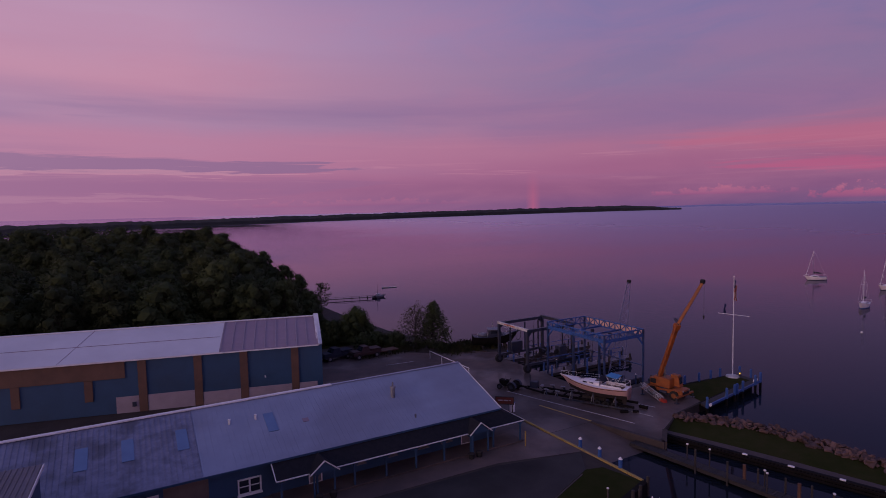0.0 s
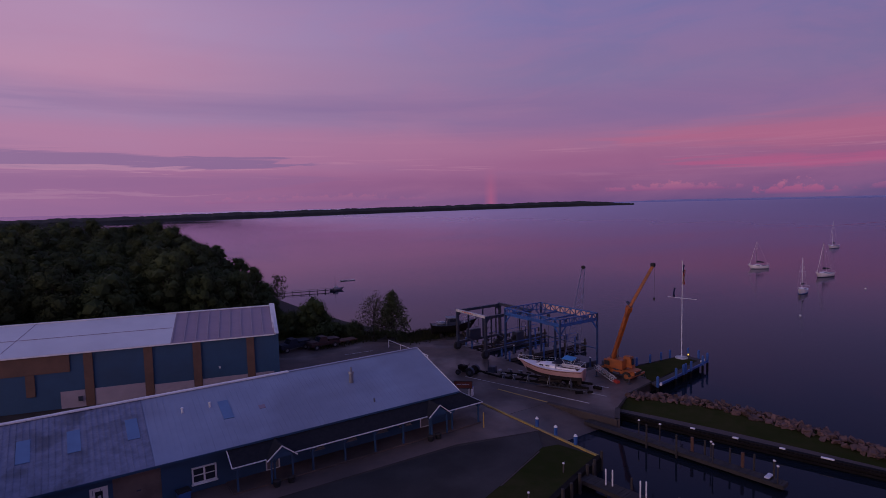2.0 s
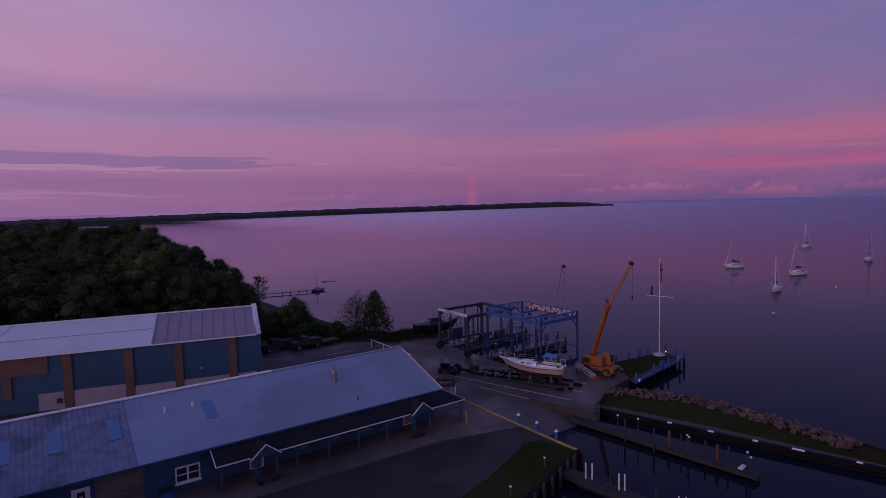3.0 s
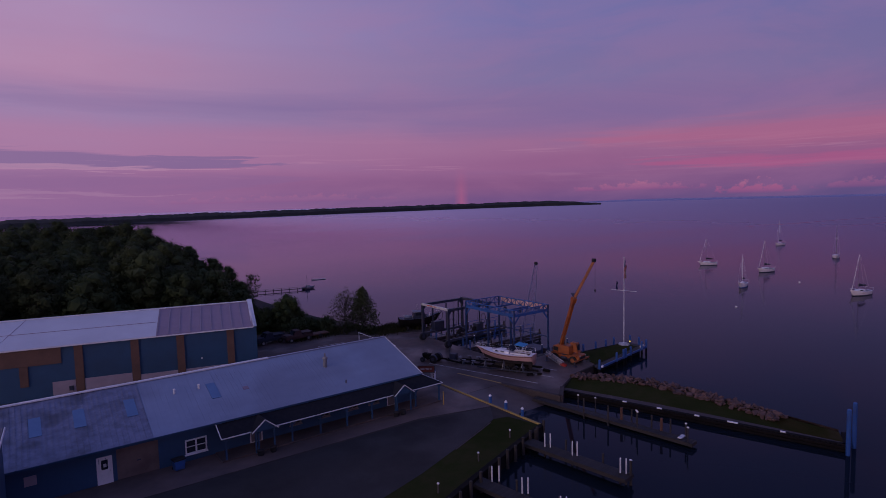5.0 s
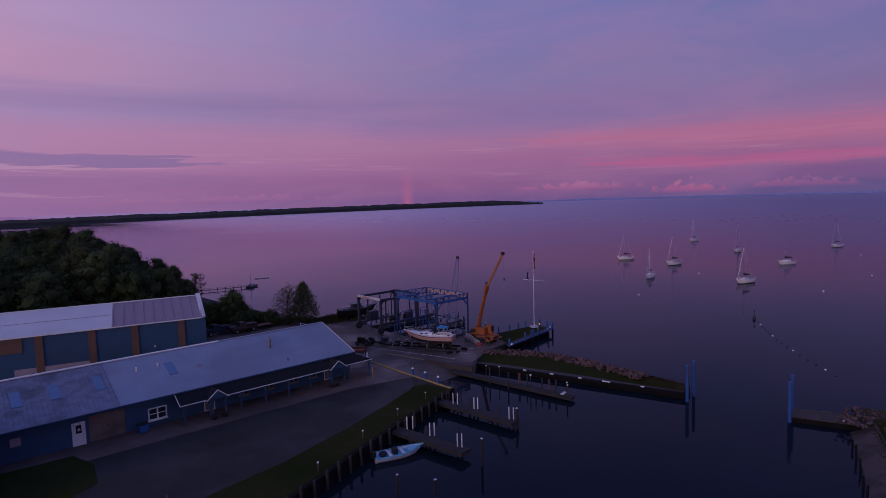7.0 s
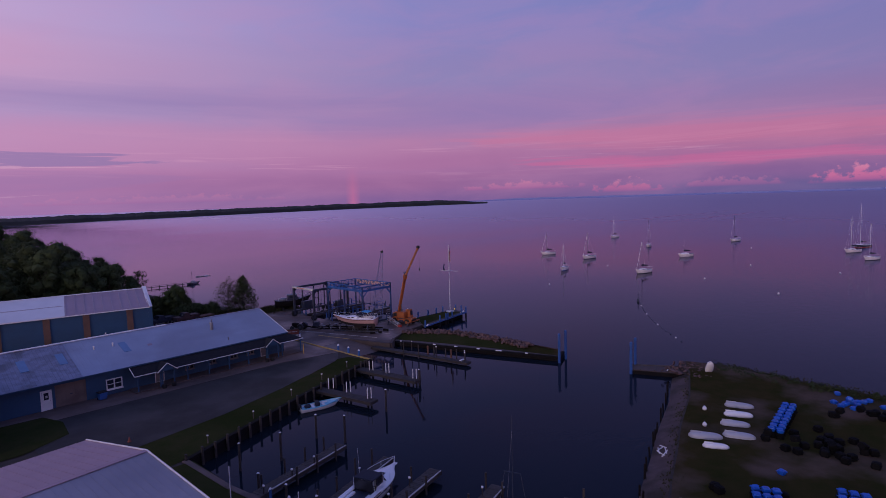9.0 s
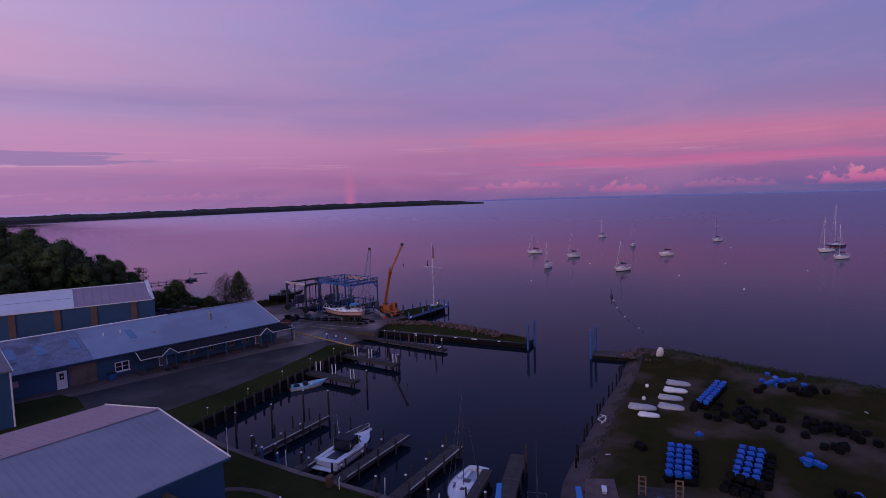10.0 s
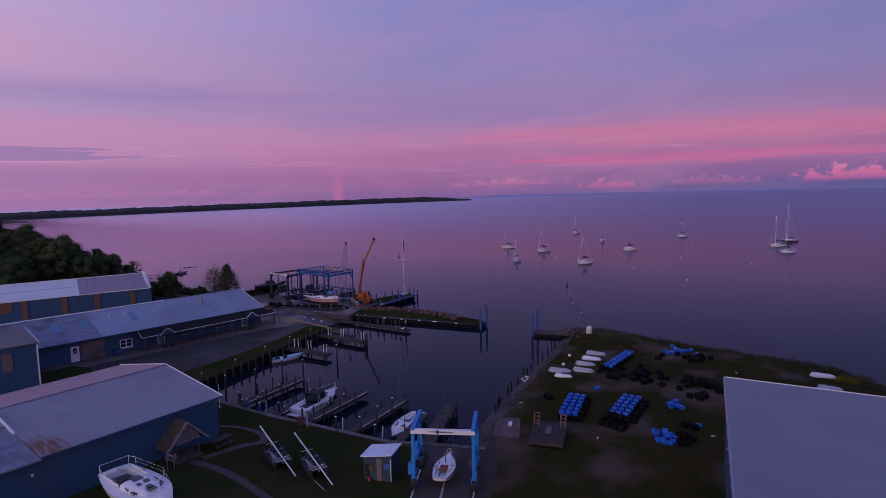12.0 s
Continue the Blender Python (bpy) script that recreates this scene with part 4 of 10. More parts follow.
def door(parent, x, z0, y, w=0.86, h=2.05, mat="white", glazed=True):
    dd = part("door", box(B(), x, y - 0.03, z0 + h / 2, w, 0.06, h, None, 0.01), mat, parent, "white painted door")
    part("door_frame", framed(B(), x, y - 0.02, z0 + h / 2 + 0.03, w + 0.2, h + 0.12, 0.1, 0.14), "white", dd)
    if glazed:
        part("pane", box(B(), x, y - 0.07, z0 + 1.5, w * 0.52, 0.03, 0.75), "glass" if mat == "white" else "pane_dim", dd, "dark door glass")
        part("notice", box(B(), x + 0.02, y - 0.09, z0 + 1.45, 0.2, 0.01, 0.26), "line", dd, "pale paper notice")
    part("door_handle", ball(rod(B(), (x + w * 0.4, y - 0.06, z0 + 1.0), (x + w * 0.4, y - 0.13, z0 + 1.0), 0.02), x + w * 0.4, y - 0.14, z0 + 1.0, 0.035), "steel_grey", dd, "metal knob")
    return dd


def wall_run(parent, x0, x1, y, z0, z1, holes, mat="siding", thick=0.2, name="wall"):
    """A wall along x with rectangular openings (xa, xb, za, zb)."""
    bm, x = B(), x0
    for xa, xb, za, zb in sorted(holes):
        span(bm, x, xa, y, y + thick, z0, z1)
        if za > z0:
            span(bm, xa, xb, y, y + thick, z0, za)
        span(bm, xa, xb, y, y + thick, zb, z1)
        x = xb
    span(bm, x, x1, y, y + thick, z0, z1)
    return part(name, bm, mat, parent)


# the long blue workshop with its porch; its origin on the ground at the front wall
W = thing("marina_building", 0, 45.3, 1.0, 0, "long low blue marina building with pale metal roof and dark porch", "building")
X0, X1 = -16.0, 29.2
wall_run(W, X0, X1 - 0.3, 0, 0, 3.0, [(-0.43, 0.43, 0, 2.07), (0.82, 3.78, 0, 2.45), (5.77, 7.47, 0.6, 1.82), (11.2, 12.1, 0, 2.1), (25.3, 26.2, 0, 2.1)])
part("wall", span(B(), X0, X1 - 0.3, 14.0, 14.2, 0, 3.0), "siding", W)
for ex in (X0, X1 - 0.5):
    bm = B()
    prof = [(0.2, 0), (14.0, 0), (14.0, 2.9), (7.1, 5.3), (0.2, 2.9)]
    a = [bm.verts.new((ex, p, q)) for p, q in prof]
    b = [bm.verts.new((ex + 0.2, p, q)) for p, q in prof]
    bm.faces.new(a), bm.faces.new(b[::-1])
    for i in range(5):
        bm.faces.new((a[i], a[(i + 1) % 5], b[(i + 1) % 5], b[i]))
    part("gable_wall", bm, "siding", W)
part("roof_slope", slab(B(), (3.4, -0.7, 2.95), (X1, -0.7, 2.95), (X1, 6.9, 5.56), (3.4, 6.9, 5.56), 0.12), "roof", W, "pale lilac grey metal roof")
part("roof_slope", slab(B(), (X0 - 0.3, -0.7, 2.945), (3.39, -0.7, 2.945), (3.39, 6.9, 5.555), (X0 - 0.3, 6.9, 5.555), 0.12), "roof_old", W, "older stained ribbed metal roof")
part("roof_slope", slab(B(), (X0 - 0.3, 14.9, 2.90), (X1, 14.9, 2.90), (X1, 6.93, 5.56), (X0 - 0.3, 6.93, 5.56), 0.12), "roof", W)
part("roof_seams", ribbed(B(), (X0 - 0.2, -0.7, 2.945), (3.3, -0.7, 2.945), (3.3, 6.85, 5.55), (X0 - 0.2, 6.85, 5.55), 0.375, 0.04, 0.04), "roof_old", W)
part("roof_seams", ribbed(B(), (3.6, -0.7, 2.95), (X1 - 0.1, -0.7, 2.95), (X1 - 0.1, 6.85, 5.55), (3.6, 6.85, 5.55), 0.42, 0.010, 0.03), "roof", W)
part("ridge_cap", box(B(), (X0 + 15.4) / 2, 6.9, 5.60, 15.4 - X0, 0.42, 0.09), "white", W, "white ridge cap")
part("ridge_cap", box(B(), (15.4 + X1) / 2, 6.9, 5.585, X1 - 15.4, 0.3, 0.06), "roof", W)
part("rake_trim", rod(B(), (X1 + 0.02, -0.7, 2.9), (X1 + 0.02, 6.9, 5.5), 0.03, 0.1, square=True), "white", W)
part("rake_trim", rod(B(), (X1 + 0.02, 14.9, 2.85), (X1 + 0.02, 6.9, 5.5), 0.03, 0.1, square=True), "white", W)
part("eave_edge", box(B(), (X0 + X1) / 2, -0.72, 2.86, X1 - X0, 0.06, 0.14), "siding", W)
for sxx in (-4.1, -1.2, 2.45, 9.1):
    bm = slab(B(), (sxx - 0.4, 2.4, 4.06), (sxx + 0.4, 2.4, 4.06), (sxx + 0.4, 4.65, 4.835), (sxx - 0.4, 4.65, 4.835), 0.05)
    part("skylight", bm, "skylight", W, "pale blue translucent skylight sheet")
bm = rod(B(), (20.2, 3.7, 4.4), (20.2, 3.7, 5.3), 0.21, seg=14)
fu = part("flue", bm, "steel_grey", W, "round pale metal flue")
bm = rod(B(), (20.2, 3.7, 5.3), (20.2, 3.7, 5.45), 0.29, 0.24, seg=14)
rod(bm, (20.2, 3.7, 5.45), (20.2, 3.7, 5.85), 0.08, seg=8)
part("cap", bm, "steel_grey", fu, "grey cap and stub pipe")
for px, py in ((6.0, 4.25), (8.05, 4.25)):
    bm = rod(B(), (px, py, 4.6), (px, py, 4.98), 0.08, seg=10)
    rod(bm, (px, py, 4.98), (px, py, 5.06), 0.12, 0.10, seg=10)
    part("vent_pipe", bm, "white", W, "white capped vent pipe")
part("roof_patch", slab(B(), (11.6, 2.75, 4.165), (12.1, 2.75, 4.165), (12.1, 3.2, 4.32), (11.6, 3.2, 4.32), 0.03), "roof_grey", W, "grey roof patch")
part("roof_vent", box(B(), 20.9, 0.5, 3.5, 0.12, 0.12, 0.4), "steel_grey", W)
window(W, 6.62, 1.21, 1.7, 1.22, 0.0)
door(W, 0, 0, 0.06)
sd = part("sliding_door", box(B(), 2.3, 0.10, 1.22, 2.96, 0.08, 2.44), "tan_dull", W, "tan brown workshop door")
for k in range(4):
    part("panel_rib", box(B(), 1.0 + k * 0.87, 0.05, 1.22, 0.05, 0.03, 2.4), "tan_dull", sd)
part("door_handle", box(B(), 2.35, 0.04, 1.2, 0.28, 0.05, 0.08), "steel_dark", sd)
part("white_board", box(B(), -4.6, -0.04, 1.7, 0.75, 0.06, 0.7), "pale_band", W, "pale board on the blue wall")
for k in range(34):
    part("siding_batten", box(B(), X0 + 0.6 + k * 0.47, -0.012, 2.3, 0.03, 0.02, 1.3), "siding", W) if not (0.6 < X0 + 0.6 + k * 0.47 < 3.9) else None
# porch
part("porch_roof", slab(B(), (8.15, -2.15, 1.97), (30.75, -2.15, 1.97), (29.1, -0.55, 2.80), (8.15, -0.55, 2.80), 0.1), "shingle", W, "dark shingled porch roof")
bm = B()
v = [bm.verts.new(p) for p in ((30.75, -2.15, 1.97), (30.75, 2.2, 1.97), (29.1, 2.2, 2.80), (29.1, -0.55, 2.80))]
bm.faces.new(v)
w = [bm.verts.new((p.co.x, p.co.y, p.co.z - 0.1)) for p in v]
bm.faces.new(w[::-1])
for i in range(4):
    bm.faces.new((v[i], w[i], w[(i + 1) % 4], v[(i + 1) % 4]))
part("porch_roof", bm, "shingle", W, "dark shingled porch roof end")
part("porch_fascia", box(B(), 19.45, -2.18, 1.95, 22.65, 0.05, 0.08), "white", W, "white fascia board")
part("porch_fascia", box(B(), 30.78, 0.0, 1.95, 0.05, 4.35, 0.08), "white", W, "white fascia board")
part("porch_fascia", rod(B(), (8.12, -2.15, 1.93), (8.12, -0.55, 2.76), 0.03, 0.045, square=True), "white", W, "white fascia board")
part("porch_floor", span(B(), 8.1, 30.6, -2.2, -0.0, 0.0, 0.10), "concrete", W, "concrete porch floor")
for px in (8.5, 11.2, 14.2, 16.9, 19.6, 22.3, 25.0, 27.4, 30.4):
    bm = box(B(), px, -2.0, 0.98, 0.14, 0.14, 1.76)
    rod(bm, (px, -2.0, 1.5), (px + 0.35, -2.0, 1.85), 0.04, square=True)
    rod(bm, (px, -2.0, 1.5), (px - 0.35, -2.0, 1.85), 0.04, square=True)
    part("porch_post", bm, "siding", W, "blue painted timber porch post")
for gx in (11.65, 25.75):
    g = part("gable_roof", slab(B(), (gx - 1.1, -2.55, 1.98), (gx, -2.55, 2.86), (gx, -0.7, 2.86), (gx - 1.1, -2.1, 1.98), 0.07), "shingle", W, "small dark gable over the porch steps")
    part("gable_slope", slab(B(), (gx + 1.1, -2.55, 1.98), (gx, -2.55, 2.86), (gx, -0.7, 2.86), (gx + 1.1, -2.1, 1.98), 0.07), "shingle", g)
    bm = B()
    f = [bm.verts.new(p) for p in ((gx - 0.95, -2.5, 1.95), (gx + 0.95, -2.5, 1.95), (gx, -2.5, 2.76))]
    bm.faces.new(f)
    f2 = [bm.verts.new((p.co.x, -2.4, p.co.z)) for p in f]
    bm.faces.new(f2[::-1])
    for i in range(3):
        bm.faces.new((f[i], f2[i], f2[(i + 1) % 3], f[(i + 1) % 3]))
    part("gable_face", bm, "siding", g)
    for s in (-1, 1):
        part("rake_trim", rod(B(), (gx + s * 1.16, -2.6, 1.93), (gx, -2.6, 2.87), 0.03, 0.04, square=True), "white", g, "white rake board")
    door(W, gx, 0.1, 0.06, 0.9, 2.0, "trim_dim", glazed=True)
    for s in (-1, 1):
        part("porch_post", box(B(), gx + s * 0.8, -2.4, 0.98, 0.12, 0.12, 1.76), "siding", W, "blue gable post")
# porch windows: the roof's shade is put into trim and pane colours
for wx in (15.3, 18.2, 21.2, 23.6):
    window(W, wx, 1.25, 1.1, 0.95, -0.02, mat="trim_dim")

# loose things before it
bin_ = thing("waste_cart", 5.0, 44.2, 1.0, 8, "blue wheeled waste bin with black lid by the wall", "bin")
bm = B()
loft(bm, [[(sx * (0.36 + 0.06 * t), sy * (0.30 + 0.05 * t), 0.06 + 0.74 * t) for sx, sy in ((-1, -1), (1, -1), (1, 1), (-1, 1))] for t in (0, 1)])
part("body", bm, "steel_blue", bin_)
part("lid", box(B(), 0, 0.02, 0.86, 0.95, 0.8, 0.1, None, 0.03), "rubber", bin_, "black hinged lid")
for s in (-1, 1):
    part("wheel", rod(B(), (s * 0.32, 0.34, 0.1), (s * 0.40, 0.34, 0.1), 0.1, seg=12), "rubber", bin_)
for gx in (11.1, 12.2, 24.6, 25.4):
    tb = thing("porch_tub", gx, 42.55, 1.0, 0, "black half-barrel planter at the porch steps", "planter", "porch tubs")
    part("tub", rod(B(), (0, 0, 0.0), (0, 0, 0.42), 0.24, 0.30, seg=12), "rubber", tb)
    part("soil", rod(B(), (0, 0, 0.38), (0, 0, 0.44), 0.25, 0.25, seg=12), "dirt", tb)

# the tall shed behind
S = thing("storage_shed", 18.75, 67.4, 1.0, 166, "tall blue storage shed with tan pilasters and white and grey roof", "building")
SL, SD, SH, SR = 74.0, 15.0, 6.0, 7.95
part("wall", span(B(), 0, SL, -0.2, 0, 0, SH), "siding", S)
part("wall", span(B(), 0, SL, -SD, -SD + 0.2, 0, SH), "siding", S)
for ex in (0.0, SL - 0.2):
    bm = B()
    prof = [(-0.2, 0), (-SD + 0.2, 0), (-SD + 0.2, SH - 0.1), (-SD / 2, SR - 0.12), (-0.2, SH - 0.1)]
    a = [bm.verts.new((ex, p, q)) for p, q in prof]
    b = [bm.verts.new((ex + 0.2, p, q)) for p, q in prof]
    bm.faces.new(a), bm.faces.new(b[::-1])
    for i in range(5):
        bm.faces.new((a[i], a[(i + 1) % 5], b[(i + 1) % 5], b[i]))
    part("gable_wall", bm, "siding", S)
RS = 10.9
part("roof_slope", slab(B(), (-0.15, 0.35, SH - 0.05), (RS, 0.35, SH - 0.05), (RS, -SD / 2, SR), (-0.15, -SD / 2, SR), 0.12), "roof_grey", S, "brownish grey standing-seam roof")
part("roof_seams", ribbed(B(), (-0.1, 0.35, SH - 0.05), (RS - 0.1, 0.35, SH - 0.05), (RS - 0.1, -SD / 2, SR), (-0.1, -SD / 2, SR), 1.1, 0.07, 0.09), "pale_band", S, "pale roof seams")
part("roof_slope", slab(B(), (RS + 0.01, 0.35, SH - 0.045), (SL + 0.2, 0.35, SH - 0.045), (SL + 0.2, -SD / 2, SR + 0.005), (RS + 0.01, -SD / 2, SR + 0.005), 0.12), "roof_white", S, "white membrane roof")
part("roof_slope", slab(B(), (-0.15, -SD - 0.35, SH - 0.05), (SL + 0.2, -SD - 0.35, SH - 0.05), (SL + 0.2, -SD / 2 - 0.02, SR), (-0.15, -SD / 2 - 0.02, SR), 0.12), "roof_grey", S)
part("roof_joint", rod(B(), (RS + 0.2, -3.4, 6.955), (SL, -3.4, 6.955), 0.02, 0.02, square=True), "roof_grey", S)
part("roof_joint", rod(B(), (27.0, 0.3, SH - 0.03), (25.4, -SD / 2, SR + 0.02), 0.02, 0.02, square=True), "roof_grey", S)
part("ridge_cap", box(B(), SL / 2, -SD / 2, SR + 0.04, SL, 0.4, 0.1), "white", S, "white ridge cap")
part("eave_trim", box(B(), SL / 2, 0.38, SH - 0.14, SL + 0.2, 0.06, 0.14), "white", S)
bm = B()
rod(bm, (-0.2, 0.4, SH - 0.05), (-0.2, -SD / 2, SR + 0.12), 0.06, 0.14, square=True)
rod(bm, (-0.2, -SD - 0.35, SH - 0.05), (-0.2, -SD / 2, SR + 0.12), 0.06, 0.14, square=True)
part("rake_trim", bm, "white", S, "white rake trim")
bm = B()
prof = [(-0.01, 0), (-SD + 0.01, 0), (-SD + 0.01, SH - 0.1), (-SD / 2, SR + 0.22), (-0.01, SH - 0.1)]
a = [bm.verts.new((-0.55, p, q)) for p, q in prof]
b = [bm.verts.new((-0.005, p, q)) for p, q in prof]
bm.faces.new(a), bm.faces.new(b[::-1])
for i in range(5):
    bm.faces.new((a[i], a[(i + 1) % 5], b[(i + 1) % 5], b[i]))
ew = part("end_parapet", bm, "siding", S, "blue false front wall at the gable")
for y0 in (0.1, -SD - 0.1):
    part("coping", rod(B(), (-0.3, y0, SH - 0.1), (-0.3, -SD / 2, SR + 0.27), 0.3, 0.05, square=True), "white", ew, "white coping on the false front")
for px in (2.6, 8.3, 13.2, 18.9):
    part("pilaster", span(B(), px - 0.42, px + 0.42, 0, 0.14, 0, SH - 0.15), "brown", S, "tan timber pilaster")
part("tan_panel", span(B(), 20.6, 42, 0, 0.10, 3.9, SH - 0.2), "brown", S, "tan upper panel")
for px in (24.2, 31.0, 38.0):
    part("pilaster", span(B(), px - 0.4, px + 0.4, 0, 0.12, 1.6, 3.88), "brown", S, "tan timber pilaster")
for a0, a1 in ((0.1, 2.15), (3.05, 7.85), (8.75, 12.75), (13.65, 18.45), (19.35, 21.6)):
    part("base_panel", span(B(), a0, a1, 0, 0.09, 0, 1.45 + (0.35 if a0 > 12 else 0)), "pale_band", S, "pale weathered base panel")
part("wall_lamp", box(B(), 6.0, 0.14, 2.6, 0.16, 0.16, 0.2), "white", S, "small white wall lamp")
part("base_box", box(B(), 19.8, 0.14, 0.9, 0.4, 0.2, 0.5), "steel_dark", S)

# the boathouse, on the rise of the lawn
H = thing("boathouse", -1.65, 0.6, 2.6, 6, "blue metal boathouse with ribbed pale roof and rust stain", "building")
HL, HW, HE, HR = 34.0, 17.5, 3.7, 5.1
part("wall", span(B(), -HL, -0.3, 0.3, 0.5, -1.6, HE - 0.1), "siding", H)
part("wall", span(B(), -HL, -0.3, HW - 0.5, HW - 0.3, -1.8, HE - 0.1), "siding", H)
for ex in (-0.5, -HL):
    bm = B()
    prof = [(0.5, -1.8), (HW - 0.5, -1.8), (HW - 0.5, HE - 0.12), (HW / 2, HR - 0.14), (0.5, HE - 0.12)]
    a = [bm.verts.new((ex, p, q)) for p, q in prof]
    b = [bm.verts.new((ex + 0.2, p, q)) for p, q in prof]
    bm.faces.new(a), bm.faces.new(b[::-1])
    for i in range(5):
        bm.faces.new((a[i], a[(i + 1) % 5], b[(i + 1) % 5], b[i]))
    part("gable_wall", bm, "siding", H)
STEP = -13.4
part("roof_slope", slab(B(), (STEP, 0, HE), (0, 0, HE), (0, HW / 2, HR), (STEP, HW / 2, HR), 0.12), "roof_rusty", H, "lilac grey metal roof slope with a rust stain")
part("roof_slope", slab(B(), (-HL, HW, HE), (0, HW, HE), (0, HW / 2 + 0.02, HR), (-HL, HW / 2 + 0.02, HR), 0.12), "roof_grey", H, "ribbed metal roof slope with sky pink in its colour")
part("roof_slope", slab(B(), (-HL, -0.15, HE - 0.10), (STEP - 0.02, -0.15, HE - 0.10), (STEP - 0.02, HW / 2 - 3.0, HR - 0.62), (-HL, HW / 2 - 3.0, HR - 0.62), 0.12), "roof_old", H, "darker weathered ribbed roof")
part("roof_slope", slab(B(), (-HL, HW / 2 - 3.0, HR - 0.5), (STEP - 0.02, HW / 2 - 3.0, HR - 0.5), (STEP - 0.02, HW / 2, HR - 0.02), (-HL, HW / 2, HR - 0.02), 0.12), "roof_old", H)
part("roof_seams", ribbed(B(), (STEP, 0, HE), (-0.05, 0, HE), (-0.05, HW / 2, HR), (STEP, HW / 2, HR), 0.45, 0.014, 0.03), "roof_rusty", H)
part("roof_seams", ribbed(B(), (-HL, HW, HE), (-0.05, HW, HE), (-0.05, HW / 2, HR), (-HL, HW / 2, HR), 0.6, 0.02, 0.04), "roof_grey", H)
part("roof_seams", ribbed(B(), (-HL, -0.15, HE - 0.10), (STEP - 0.1, -0.15, HE - 0.10), (STEP - 0.1, HW / 2 - 3.0, HR - 0.62), (-HL, HW / 2 - 3.0, HR - 0.62), 0.45, 0.05, 0.06), "roof_old", H)
part("rake_trim", rod(B(), (0.03, -0.02, HE + 0.02), (0.03, HW / 2, HR + 0.03), 0.035, 0.05, square=True), "white", H, "white rake trim")
part("rake_trim", rod(B(), (0.03, HW + 0.02, HE + 0.02), (0.03, HW / 2, HR + 0.03), 0.035, 0.05, square=True), "white", H, "white rake trim")
part("ridge_cap", box(B(), -HL / 2, HW / 2, HR + 0.02, HL, 0.35, 0.03), "roof_grey", H)
part("step_flashing", rod(B(), (STEP - 0.05, 4.2, HE + 0.66), (STEP - 0.05, HW / 2 - 1.0, HR - 0.02), 0.05, 0.09, square=True), "white", H, "white flashing at the roof step")
part("eave_trim", box(B(), STEP / 2, -0.03, HE - 0.1, -STEP, 0.06, 0.14), "siding", H)
part("wall_lamp", box(B(), -5.2, 0.2, 1.5, 0.14, 0.14, 0.14), "white", H, "small white wall lamp")
part("wall_lamp", box(B(), -13.9, 0.2, 2.6, 0.14, 0.14, 0.14), "white", H, "small white wall lamp")

# the two-storey annex
A = thing("annex", -6.6, 35.2, 1.0, -4, "blue two-storey annex with tan panel and ribbed roof", "building")
part("wall", span(B(), -22, 0, 0, 0.2, 0, 5.6), "siding", A)
part("wall", span(B(), -22, 0, 8.8, 9.0, 0, 5.6), "siding", A)
part("wall", span(B(), -0.2, 0, 0.2, 8.8, 0, 5.75), "siding", A)
part("wall", span(B(), -22, -21.8, 0.2, 8.8, 0, 5.75), "siding", A)
part("roof_slope", slab(B(), (-22.3, -0.25, 5.72), (0.2, -0.25, 5.72), (0.2, 9.2, 6.25), (-22.3, 9.2, 6.25), 0.14), "roof_dark", A)
part("roof_seams", ribbed(B(), (-22.2, -0.25, 5.72), (0.1, -0.25, 5.72), (0.1, 9.2, 6.25), (-22.2, 9.2, 6.25), 0.3, 0.05, 0.06), "roof_dark", A)
part("corner_trim", box(B(), 0.02, -0.02, 2.85, 0.14, 0.14, 5.6), "white", A, "white corner trim")
part("rake_trim", rod(B(), (0.23, -0.25, 5.68), (0.23, 9.2, 6.2), 0.03, 0.1, square=True), "white", A)
part("tan_panel", box(B(), -2.9, -0.04, 3.9, 0.95, 0.08, 2.1), "tan_dull", A, "tan wall panel")

# the grey-roofed hall at the end of the lawn
R = thing("metal_hall", 21.6, -32.9, 1.0, 16, "large metal hall with plain lilac grey roof", "building")
part("wall", span(B(), -30, -0.2, -0.3, -0.1, 0, 7.1), "siding", R)
part("wall", span(B(), -30, -0.2, -24, -23.8, 0, 6.4), "siding", R)
bm = B()
for ex in (-0.4, -30):
    prof = [(-0.3, 0), (-23.8, 0), (-23.8, 6.35), (-12, 6.7), (-0.3, 7.05)]
    a = [bm.verts.new((ex, p, q)) for p, q in prof]
    b = [bm.verts.new((ex + 0.2, p, q)) for p, q in prof]
    bm.faces.new(a), bm.faces.new(b[::-1])
    for i in range(5):
        bm.faces.new((a[i], a[(i + 1) % 5], b[(i + 1) % 5], b[i]))
part("gable_wall", bm, "siding", R)
part("roof_slope", slab(B(), (-30.3, 0, 7.3), (0, 0, 7.3), (0, -12, 6.95), (-30.3, -12, 6.95), 0.12), "roof_hall", R, "lilac grey metal roof slope")
part("roof_slope", slab(B(), (-30.3, -24.2, 6.59), (0, -24.2, 6.59), (0, -12.02, 6.95), (-30.3, -12.02, 6.95), 0.12), "roof_hall", R)
part("roof_seams", ribbed(B(), (-30.2, 0, 7.3), (-0.1, 0, 7.3), (-0.1, -24, 6.595), (-30.2, -24, 6.595), 3.0, 0.012, 0.03), "roof_hall", R)
# added strip: reflected light painted along the top of the wall
part("wall_band", span(B(), -30, -0.25, -0.098, -0.06, 5.5, 7.05), "hall_band", R, "strip under the eave painted with reflected red light")
part("eave_gutter", box(B(), -15.1, 0.06, 7.2, 30.3, 0.12, 0.16), "pale_band", R, "pale eave gutter")
